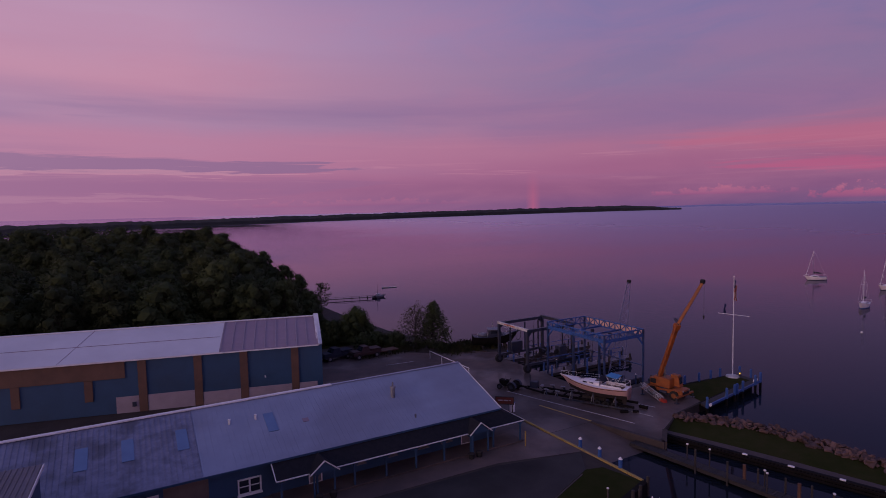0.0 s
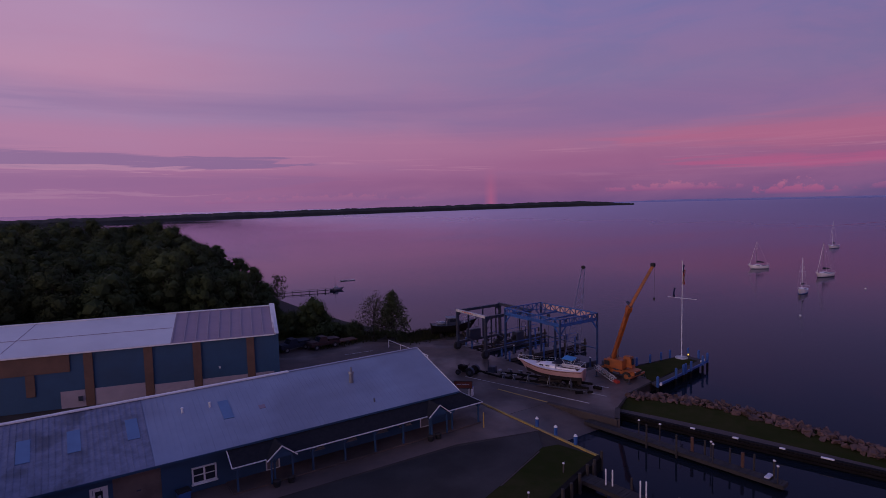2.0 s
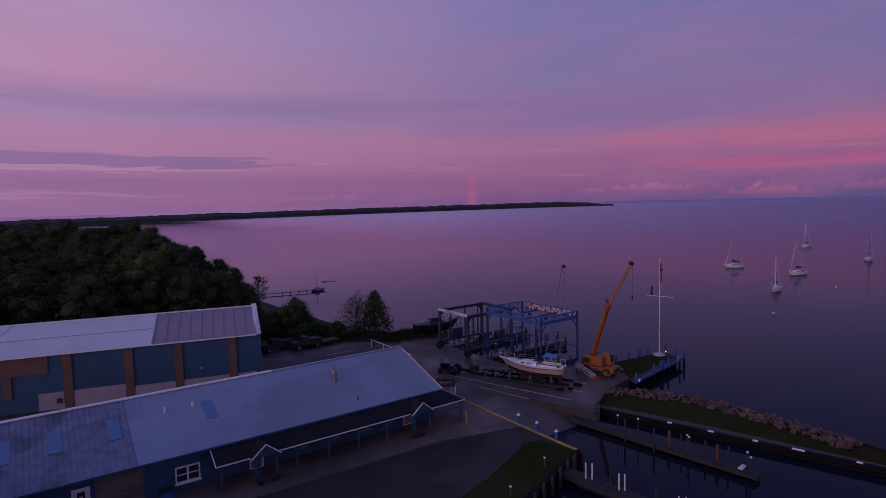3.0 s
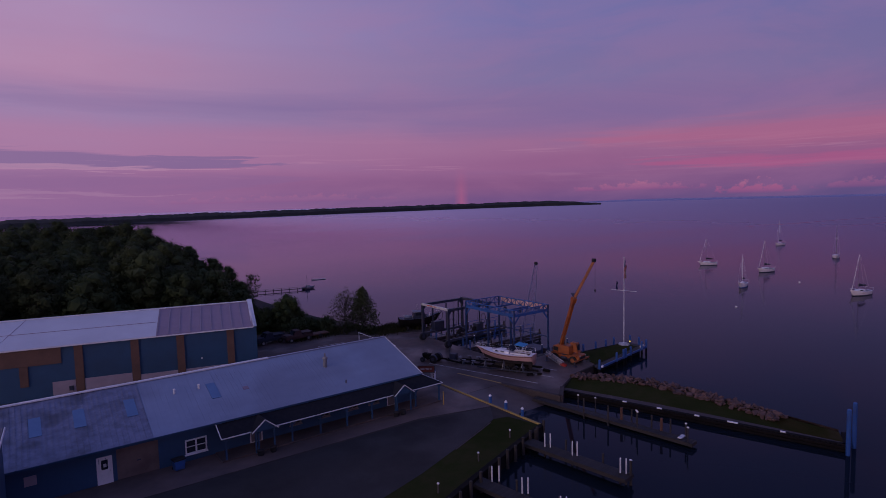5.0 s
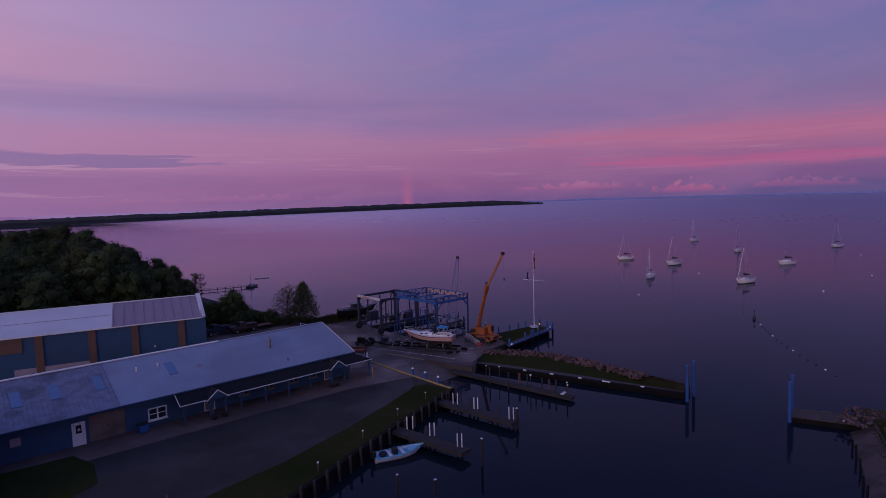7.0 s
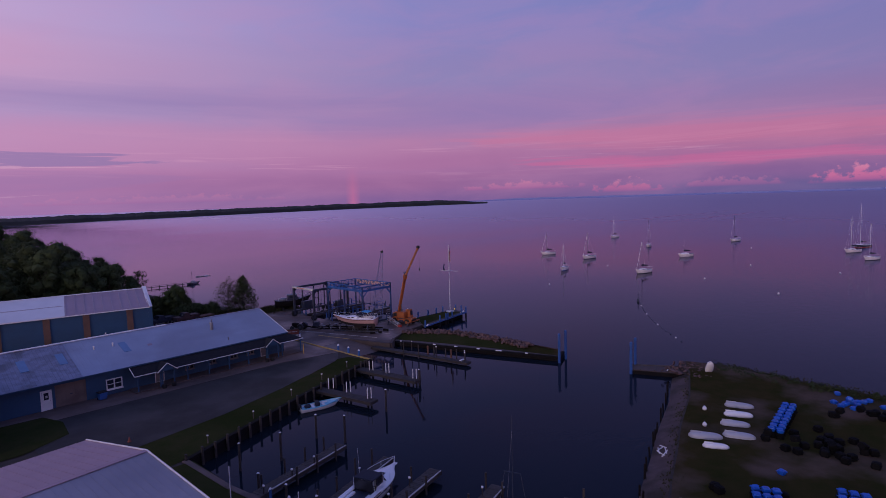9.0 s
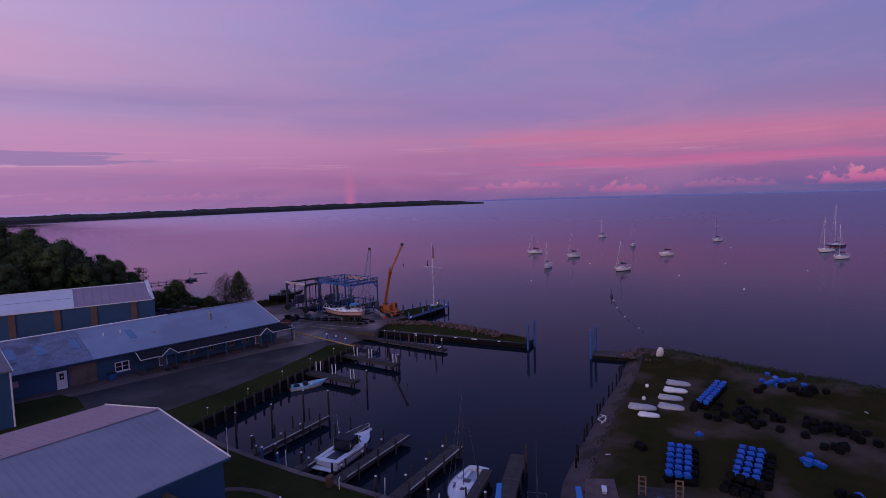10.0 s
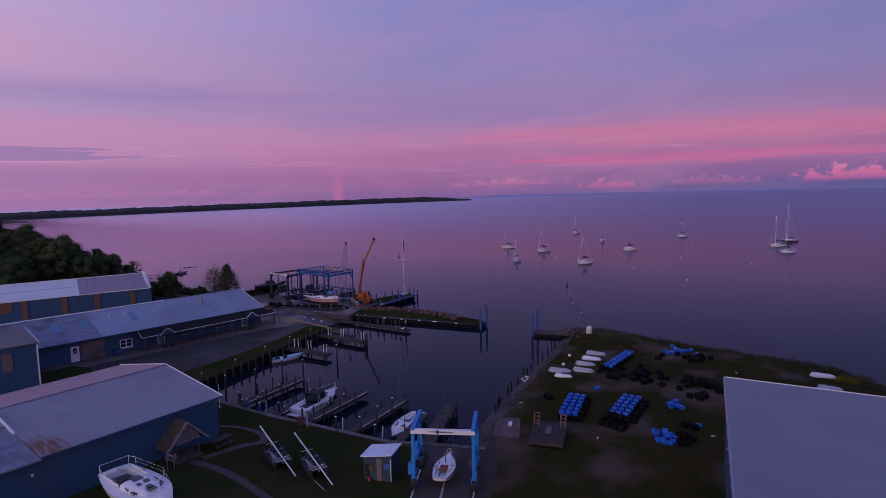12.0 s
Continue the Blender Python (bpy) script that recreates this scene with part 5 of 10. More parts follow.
part("rake_trim", rod(B(), (0.03, 0, 7.25), (0.03, -24, 6.55), 0.04, 0.1, square=True), "white", R)
part("wall_lamp", box(B(), -6, -0.03, 4.2, 0.12, 0.12, 0.12), "trim_dim", R, "small white wall lamp")


# ---- boats ----
def hull_rings(L, beam, depth, draft, n=14, fine=2.0, transom=0.75, sheer=0.25, open_top=True, flat_bottom=0.5):
    """Cross-sections from stern to bow; each runs from one gunwale round the keel to the other."""
    rings = []
    for i in range(n + 1):
        t = i / n
        w = beam / 2 * (transom + (1 - transom) * math.sin(min(1.0, t / 0.45) * math.pi / 2)) if t < 0.45 else beam / 2 * (1 - ((t - 0.45) / 0.55) ** fine)
        w = max(w, 0.02)
        top = depth + sheer * (2 * t - 0.75) ** 2 + (sheer * 0.6 * t)
        low = -draft * (1 - max(0.0, (t - 0.55) / 0.45) ** 2 * 1.0) * (0.75 + 0.25 * math.sin(math.pi * min(1, t + 0.2)))
        low = min(low, top - 0.15) if t < 0.97 else top - 0.28
        x = -L / 2 + L * t + (0.06 * L if t == 1 else 0)
        ring = []
        for s in (-1.0, -0.93, -0.72, -0.4, 0.0, 0.4, 0.72, 0.93, 1.0):
            a = abs(s)
            y = w * math.copysign(a ** flat_bottom if a < 1 else 1, s) if s else 0.0
            z = low + (top - low) * (a ** 2.2)
            xx = x - (0.07 * L * (1 - (z - low) / max(0.05, top - low)) * max(0.0, (t - 0.6) / 0.4))
            ring.append((xx, y, z))
        rings.append(ring)
    return rings


def hull(parent, mat, rings, thick=0.04, label=""):
    bm = loft(B(), rings, closed=False)
    bm.faces.new([bm.verts.new(p) for p in rings[0]])
    bmesh.ops.remove_doubles(bm, verts=bm.verts[:], dist=0.002)
    return part("hull", bm, mat, parent, label, True)


def deck(parent, mat, rings, drop=0.03, camber=0.06, t0=0, t1=None, name="deck", inset=1.0):
    bm = B()
    rows = []
    for r in rings[t0:t1]:
        (xa, ya, za), (xb, yb, zb) = r[0], r[-1]
        rows.append([bm.verts.new((xa, ya * k * inset, za - drop + camber * (1 - k * k))) for k in (1, 0.5, 0, -0.5, -1)])
    for a, b in zip(rows, rows[1:]):
        for i in range(4):
            bm.faces.new((a[i], a[i + 1], b[i + 1], b[i]))
    return part(name, bm, mat, parent, "", True)


def cabin(parent, mat, x0, x1, w0, w1, z, h, name="cabin", slope=0.5, label=""):
    """A coach roof with sloping front and rounded edges."""
    bm = B()
    rings = []
    for x, w, k in ((x0, w0, 0.0), (x0 + 0.05, w0, 0.9), (x0 + 0.35, w0, 1.0), ((x0 + x1) / 2, (w0 + w1) / 2 * 1.06, 1.0), (x1 - slope, w1, 0.8), (x1 - slope * 0.35, w1 * 0.9, 0.35), (x1, w1 * 0.8, 0.0)):
        hh = h * k
        rings.append([(x, -w / 2, z), (x, -w / 2 * 0.93, z + hh * 0.75), (x, -w / 2 * 0.6, z + hh), (x, w / 2 * 0.6, z + hh), (x, w / 2 * 0.93, z + hh * 0.75), (x, w / 2, z)])
    loft(bm, rings, closed=True, caps=True)
    return part(name, bm, mat, parent, label, False)


def rail(parent, pts, r=0.015, posts=True, base=0.0, name="guard_rail"):
    bm = B()
    for a, b in zip(pts, pts[1:]):
        rod(bm, a, b, r, seg=5)
    if posts:
        for p in pts:
            rod(bm, p, (p[0], p[1], p[2] - posts), r, seg=5)
    return part(name, bm, "alu", parent, "steel guard rail")


def rig(parent, x, z, h, L, boom=0.42, cover="canvas_navy", fore=0.46, mast_mat="alu", r=0.085, furled=False, stays=True):
    part("mast", rod(B(), (x, 0, z), (x - 0.1, 0, z + h), r, r * 0.75, 8), mast_mat, parent, "pale alloy mast")
    part("spreader", rod(B(), (x - 0.05, -0.55, z + h * 0.55), (x - 0.05, 0.55, z + h * 0.55), 0.025, seg=5), mast_mat, parent)
    if not stays:
        return
    bm = B()
    rod(bm, (L * fore, 0, z - 0.1), (x, 0, z + h * 0.97), 0.012 if not furled else 0.05, seg=4)
    rod(bm, (-L * 0.49, 0, z - 0.1), (x - 0.1, 0, z + h), 0.010, seg=4)
    for s in (-1, 1):
        rod(bm, (x - 0.1, s * 0.95, z - 0.15), (x - 0.05, s * 0.55, z + h * 0.55), 0.008, seg=4)
        rod(bm, (x - 0.05, s * 0.55, z + h * 0.55), (x - 0.08, 0, z + h * 0.95), 0.008, seg=4)
    part("rigging", bm, "alu" if not furled else "white", parent, "thin wire stays")
    if boom:
        b = part("boom", rod(B(), (x - 0.05, 0, z + 0.75), (x - L * boom, 0, z + 0.7), 0.045, seg=6), mast_mat, parent)
        bm = B()
        loft(bm, [[(x - 0.05 - L * boom * t, wy * k, z + 0.78 - 0.05 * t + wz * k) for wy, wz in ((0.02, 0), (0.13, 0.05), (0.12, 0.28), (0, 0.42), (-0.12, 0.28), (-0.13, 0.05))] for t, k in ((0, 1.3), (0.1, 1.25), (0.5, 0.9), (0.97, 0.5))])
        part("sail_cover", bm, cover, b, "dark furled sail cover")


def moored_sloop(L=5.8, cover="canvas_navy", mast=9.6, hullmat="hull_warm", stripe=None, furled=False):
    b = thing("moored_sailboat", 0, 0, 0, 0, "white sloop moored on the bay with furled sails", "sailboat", "moored sailboats")
    rings = hull_rings(L, L * 0.33, 0.72, 0.35, 12, 2.0, 0.68, 0.28)
    hull(b, hullmat, rings)
    deck(b, "gel", rings)
    part("boot_stripe", loft(B(), [[(r[2][0] * 1.0, r[1][1] * 1.0 * 0.985, 0.02), (r[2][0], r[1][1] * 0.99, 0.14), (r[2][0], -r[1][1] * 0.99, 0.14), (r[2][0], -r[1][1] * 0.985, 0.02)] for r in rings[:-1]]), stripe or "steel_dark", b, "dark waterline stripe")
    cabin(b, "gel", -L * 0.12, L * 0.30, L * 0.21, L * 0.13, 0.86, 0.42)
    for s in (-1, 1):
        part("cabin_window", box(B(), L * 0.06, s * L * 0.098, 1.08, L * 0.2, 0.03, 0.14), "hatch", b, "dark cabin window")
    part("cockpit", box(B(), -L * 0.3, 0, 0.88, L * 0.27, L * 0.15, 0.06), "cockpit", b, "grey cockpit well")
    rig(b, L * 0.10, 1.1, mast, L, 0.40, cover, mast_mat="mast_dim" if furled else "alu", r=0.045 if furled else 0.062, furled=furled)
    rail(b, [(L * 0.36, -0.42, 1.55), (L * 0.52, 0, 1.6), (L * 0.36, 0.42, 1.55)], 0.016, 0.55)
    rail(b, [(-L * 0.47, -0.75, 1.45), (-L * 0.48, 0.75, 1.45)], 0.016, 0.55)
    return b


first = moored_sloop(5.8, mast=7.4, furled=True)
tagged(first, "white sloop moored on the bay with a furled jib")
first.matrix_basis = pose(171.7, 90.2, 0, 0, 0, 146)
for x, y, k, hd in ((165.9, 70.0, 1.08, 168), (139.5, 39.1, 1.06, 165)):
    copy_thing(first, pose(x, y, 0, 0, 0, hd)).scale = (k, k, k)
tall = moored_sloop(6.2, mast=10.0)
tall.matrix_basis = pose(258.7, 105, 0, 0, 0, 172)
for x, y, k, hd in ((221.2, 0.9, 1.12, 150), (199.0, -6.4, 1.0, 152)):
    copy_thing(tall, pose(x, y, 0, 0, 0, hd)).scale = (k, k, k)
small = moored_sloop(5.3, "canvas_navy", 6.9, "hull_warm", "steel_blue")
small.matrix_basis = pose(134.5, 61.4, 0, 0, 0, 192)
tagged(small, "small white sloop with blue waterline moored on the bay")
dark = moored_sloop(6.8, "canvas_navy", 10.4)
dark.matrix_basis = pose(217.1, 69.8, 0, 0, 0, 202)
tagged(dark, "white sloop moored end-on with dark mast")
for o in dark.children:
    if o.name.startswith("mast"):
        o.data = o.data.copy()
        o.data.materials[0] = M["steel_dark"]
far1 = copy_thing(dark, pose(254.8, 47.0, 0, 0, 0, 165))
ketch = moored_sloop(10.5, "canvas_navy", 15.0, "steel_dark", "red")
ketch.matrix_basis = pose(243.3, 0.7, 0, 0, 0, 162)
tagged(ketch, "large dark-hulled sailboat moored with tall mast")
mb = thing("moored_sailboat", 185.9, 43.9, 0, 155, "white mastless sailboat moored with dark sail cover", "sailboat", "moored sailboats")
rings = hull_rings(6.2, 2.2, 0.75, 0.35, 12, 2.0, 0.7, 0.28)
hull(mb, "hull_warm", rings), deck(mb, "gel", rings), cabin(mb, "gel", -1.0, 2.2, 1.6, 1.0, 0.88, 0.5)
rig(mb, 0.7, 1.1, 5.0, 7.0, 0.42, mast_mat="mast_dim", r=0.03, stays=False)
part("sail_cover", loft(B(), [[(0.6 - 2.9 * t, wy * k, 1.85 + wz * k) for wy, wz in ((0.02, 0), (0.13, 0.05), (0.12, 0.28), (0, 0.42), (-0.12, 0.28), (-0.13, 0.05))] for t, k in ((0, 1.5), (0.1, 1.4), (0.5, 1.0), (0.97, 0.6))]), "canvas_navy", mb, "dark furled sail cover")
part("cockpit", box(B(), -2.2, 0, 0.9, 2.0, 1.2, 0.06), "cockpit", mb)


def upturned(L=3.4, mat="gel_grey", label="", cat="dinghy"):
    """A small boat keel up: a rounded hull, blunt at both ends, with a rub rail and a skeg."""
    d = thing("upturned_dinghy", 0, 0, 0, 0, label or "pale dinghy lying keel up on the grass", cat, "dinghies on the lawn")
    rings = []
    for i in range(13):
        u = -1 + 2 * i / 12
        k = max(0.03, 1 - abs(u) ** (5 if u < 0 else 2.6)) ** 0.5
        w, h = L * 0.19 * k, 0.08 + 0.34 * k ** 0.7
        rings.append([(u * L / 2, w * math.cos(radians(a)), h * math.sin(radians(a)) ** 0.8 if 0 < a < 180 else 0.0) for a in range(0, 181, 20)])
    bm = loft(B(), rings, closed=True)
    part("hull", bm, mat, d, "", True)
    part("rub_rail", loft(B(), [[(r[0][0], r[0][1] * 1.05, 0.02), (r[0][0], r[0][1] * 1.05, 0.09), (r[-1][0], r[-1][1] * 1.05, 0.09), (r[-1][0], r[-1][1] * 1.05, 0.02)] for r in rings]), "gel_grey", d)
    part("skeg", prism(B(), [(-L * 0.44, -0.02), (-L * 0.1, -0.015), (-L * 0.1, 0.015), (-L * 0.44, 0.02)], 0.38, 0.5), mat, d)
    return d


dg = upturned(2.5, "gel")
dg.matrix_basis = pose(42.4, -11.5, 0.99, 0, 0, -68)
for x, y, a, k in ((34.1, -12.0, -66, 0.82),):
    copy_thing(dg, pose(x, y, 0.99, 0, 0, a)).scale = (k, k, k)
dg2 = upturned(2.6, "gel_grey", "grey twin-hulled dinghy lying keel up on the grass")
dg2.matrix_basis = pose(44.9, -10.9, 0.99, 0, 0, -72)
for x, y, a, k in ((39.9, -11.9, -70, 0.95), (37.4, -12.9, -72, 0.98), (35.6, -10.7, -66, 1.05)):
    copy_thing(dg2, pose(x, y, 0.99, 0, 0, a)).scale = (k, k, k)
up = upturned(1.7, "gel", "white dinghy leaning upright on its transom by the rocks")
up.matrix_basis = pose(54.3, -5.2, 1.60, 0, -62, 215) @ Matrix.Diagonal((1, 1.35, 1, 1))
dg3 = upturned(2.55, "gel", "white rowing boat lying keel up near the reeds")
dg3.matrix_basis = pose(51.3, -35.6, 1.0, 0, 0, -75)
dg4 = upturned(2.35, "gel_grey", "grey rowing boat lying keel up near the hall")
dg4.matrix_basis = pose(46.9, -36.8, 1.0, 0, 0, -78)

# boat in the slip with a navy bimini
pb = thing("power_boat", 11.7, 5.8, 0.0, 17, "white power boat with navy bimini moored in a slip", "motorboat")
rings = hull_rings(6.5, 2.55, 0.85, 0.35, 14, 3.2, 0.94, 0.08)
hull(pb, "gel", rings)
deck(pb, "gel", rings, 0.03, 0.16, 6)
part("cockpit_floor", box(B(), -1.75, 0, 0.5, 2.6, 1.7, 0.06), "gel_grey", pb, "pale cockpit sole")
for s in (-1, 1):
    part("side_deck", box(B(), -1.5, s * 1.02, 0.90, 3.3, 0.36, 0.12, None, 0.03), "gel", pb)
    part("side_bench", box(B(), -1.9, s * 0.7, 0.70, 1.5, 0.32, 0.34, None, 0.05), "gel", pb)
part("transom_seat", box(B(), -3.0, 0, 0.72, 0.55, 1.9, 0.45, None, 0.05), "gel", pb, "white transom bench")
part("swim_platform", box(B(), -3.55, 0, 0.40, 0.55, 2.1, 0.1, None, 0.03), "gel", pb)
for s in (-1, 1):
    part("helm_seat", box(B(), -0.55, s * 0.5, 0.85, 0.45, 0.5, 0.6, None, 0.06), "rubber", pb)
part("console", box(B(), 0.35, 0, 1.0, 0.5, 1.6, 0.4, None, 0.04), "gel", pb)
part("windscreen", slab(B(), (0.75, -0.95, 1.1), (0.75, 0.95, 1.1), (0.35, 0.85, 1.75), (0.35, -0.85, 1.75), 0.03), "glass", pb, "raked dark windscreen")
bim = part("bimini", box(B(), -0.25, 0, 1.80, 1.4, 1.75, 0.10, None, 0.05), "canvas_navy", pb, "navy canvas bimini")
for s in (-1, 1):
    part("side_curtain", box(B(), -0.1, s * 0.88, 1.45, 0.9, 0.03, 0.6), "hatch", bim, "dark clear side curtain")
part("aft_curtain", box(B(), -0.93, 0, 1.35, 0.03, 1.6, 0.8), "hatch", bim, "dark aft curtain")
bm = B()
for s in (-1, 1):
    for x in (-0.9, 0.4):
        rod(bm, (x, s * 0.95, 0.95), (x, s * 0.86, 1.8), 0.02, seg=5)
part("bimini_frame", bm, "alu", bim)
part("fore_hatch", box(B(), 1.6, 0, 1.06, 0.45, 0.45, 0.06), "hatch", pb)
part("anchor_plank", box(B(), 3.45, 0, 0.98, 0.7, 0.35, 0.07, None, 0.02), "gel", pb)
rail(pb, [(1.2, -1.0, 1.45), (2.5, -0.6, 1.55), (3.6, 0, 1.62), (2.5, 0.6, 1.55), (1.2, 1.0, 1.45)], 0.016, 0.5, name="bow_rail")
part("rub_stripe", loft(B(), [[(r[0][0], r[0][1] * 1.012, r[0][2] - 0.16), (r[0][0], r[0][1] * 1.012, r[0][2] - 0.10), (r[-1][0], r[-1][1] * 1.012, r[-1][2] - 0.10), (r[-1][0], r[-1][1] * 1.012, r[-1][2] - 0.16)] for r in rings[:-1]], caps=False), "steel_dark", pb, "dark rubbing stripe")
part("antenna", rod(B(), (0.1, 1.0, 1.2), (0.0, 1.05, 3.6), 0.015, seg=5), "alu", pb)
part("outdrive", box(B(), -3.95, 0, -0.05, 0.35, 0.4, 0.7, None, 0.05), "rubber", pb)


def well_deck(parent, rings, i0, i1, k, floor_z, sole):
    """A cambered deck with an open cockpit well between two sections."""
    bm = B()
    rows = []
    for r in rings:
        (xa, ya, za) = r[0]
        rows.append([bm.verts.new((xa, ya * f, za - 0.02 + 0.08 * (1 - f * f))) for f in (1, k, 0, -k, -1)])
    for i, (a, b) in enumerate(zip(rows, rows[1:])):
        for j in range(4):
            if i0 <= i < i1 and j in (1, 2):
                continue
            bm.faces.new((a[j], a[j + 1], b[j + 1], b[j]))
    low = {}
    for i in range(i0, i1 + 1):
        for j in (1, 3):
            c = rows[i][j].co
            low[i, j] = bm.verts.new((c.x, c.y * 0.88, floor_z))
    for i in range(i0, i1):
        for j in (1, 3):
            bm.faces.new((rows[i][j], rows[i + 1][j], low[i + 1, j], low[i, j]))
    for i in (i0, i1):
        bm.faces.new((rows[i][1], rows[i][2], rows[i][3], low[i, 3], low[i, 1]))
    floor = B()
    bmesh.ops.contextual_create(floor, geom=[floor.verts.new(low[q].co + Vector((0, 0, 0.01))) for q in [(i, 1) for i in range(i0, i1 + 1)] + [(i, 3) for i in range(i1, i0 - 1, -1)]])
    d = part("deck", bm, "gel", parent, "", False)
    part("cockpit_sole", floor, sole, d, "sunken cockpit floor")
    return d


def day_sailer(name, L, beam, x, y, z, turn, label, mast, cover=None, keel=0.0, trunk=0.2):
    """A small open sloop with low freeboard, bare mast and deck fittings."""
    b = thing(name, x, y, z, turn, label, "sailboat")
    rings = hull_rings(L, beam, 0.50, 0.24, 16, 2.1, 0.62, 0.10)
    # the counter lifts clear at the stern
    rings = [[(px, py, r[0][2] - (r[0][2] - pz) * min(1.0, 0.30 + 2.4 * i / 16)) for px, py, pz in r] for i, r in enumerate(rings)]
    hull(b, "gel", rings)
    well_deck(b, rings, 1, 7, 0.66, 0.28, "gel_grey")
    part("toe_rail", loft(B(), [[(r[0][0], r[0][1] * 1.01, r[0][2] - 0.03), (r[0][0], r[0][1] * 0.97, r[0][2] + 0.05), (r[0][0], r[0][1] * 0.94, r[0][2] - 0.01)] for r in rings[:-1]]), "cockpit", b, "grey toe rail")
    part("toe_rail", loft(B(), [[(r[-1][0], r[-1][1] * 1.01, r[-1][2] - 0.03), (r[-1][0], r[-1][1] * 0.97, r[-1][2] + 0.05), (r[-1][0], r[-1][1] * 0.94, r[-1][2] - 0.01)] for r in rings[:-1]]), "cockpit", b, "grey toe rail")
    cabin(b, "gel", -L * 0.04, L * 0.27, beam * 0.60, beam * 0.34, 0.52, trunk, slope=0.5)
    for s in (-1, 1):
        part("seat", box(B(), -L * 0.25, s * beam * 0.20, 0.38, L * 0.30, beam * 0.11, 0.14, None, 0.03), "gel", b, "white cockpit seat")
        part("cabin_window", box(B(), L * 0.08, s * beam * 0.275, 0.52 + trunk * 0.5, L * 0.13, 0.03, trunk * 0.5), "hatch", b, "dark cabin window")
        part("winch", rod(B(), (-L * 0.12, s * beam * 0.36, 0.56), (-L * 0.12, s * beam * 0.36, 0.68), 0.05, 0.045, 10), "steel_grey", b)
    if cover:
        part("cockpit_cover", box(B(), -L * 0.11, 0, 0.60, L * 0.25, beam * 0.36, 0.05, None, 0.015), cover, b, "red brown cockpit cover")
        part("footwell", box(B(), -L * 0.24, 0, 0.31, L * 0.10, beam * 0.22, 0.04), "hull_warm", b, "pinkish footwell board")
    else:
        part("companionway", box(B(), -L * 0.01, 0, 0.56 + trunk, L * 0.08, beam * 0.2, 0.05, None, 0.01), "hatch", b)
        part("fore_hatch", box(B(), L * 0.18, 0.05, 0.53 + trunk * 0.85, 0.34, 0.32, 0.05, None, 0.01), "hatch", b, "dark deck hatch")
    part("tiller", rod(B(), (-L * 0.47, 0, 0.62), (-L * 0.33, 0.04, 0.70), 0.022, seg=5), "bronze", b)
    part("stemhead", box(B(), L * 0.5, 0, 0.62, 0.22, 0.10, 0.05), "steel_grey", b)
    for fx, fy in ((0.33, 0.1), (0.30, -0.12), (-0.02, 0.34), (0.02, -0.35), (0.12, 0.30), (0.40, 0.0)):
        part("deck_fitting", box(B(), L * fx, fy * beam, 0.58, 0.12, 0.07, 0.06), "hatch", b, "dark deck fitting")
    rail(b, [(L * 0.38, -beam * 0.17, 0.95), (L * 0.46, -beam * 0.10, 1.0), (L * 0.53, 0, 1.02), (L * 0.46, beam * 0.10, 1.0), (L * 0.38, beam * 0.17, 0.95)], 0.014, 0.42, name="pulpit")
    rig(b, L * 0.10, 0.55 + trunk, mast, L, 0, "canvas_navy", mast_mat="steel_dark", r=0.035, stays=False)
    bm = B()
    for s in (-1, 1):
        rod(bm, (L * 0.08, s * beam * 0.47, 0.55), (L * 0.09, s * 0.5, 0.55 + trunk + mast * 0.55), 0.007, seg=4)
    rod(bm, (L * 0.5, 0, 0.62), (L * 0.08, 0, 0.55 + trunk + mast * 0.9), 0.007, seg=4)
    part("rigging", bm, "steel_grey", b, "thin wire stays")
    if keel:
        bm = loft(B(), [[(L * 0.08, -0.10, -0.15 - zt), (-L * 0.16, 0, -0.15 - zt), (L * 0.08, 0.10, -0.15 - zt)] for zt in (-0.05, keel)])
        part("keel", bm, "antifoul", b, "dark painted keel")
    return b


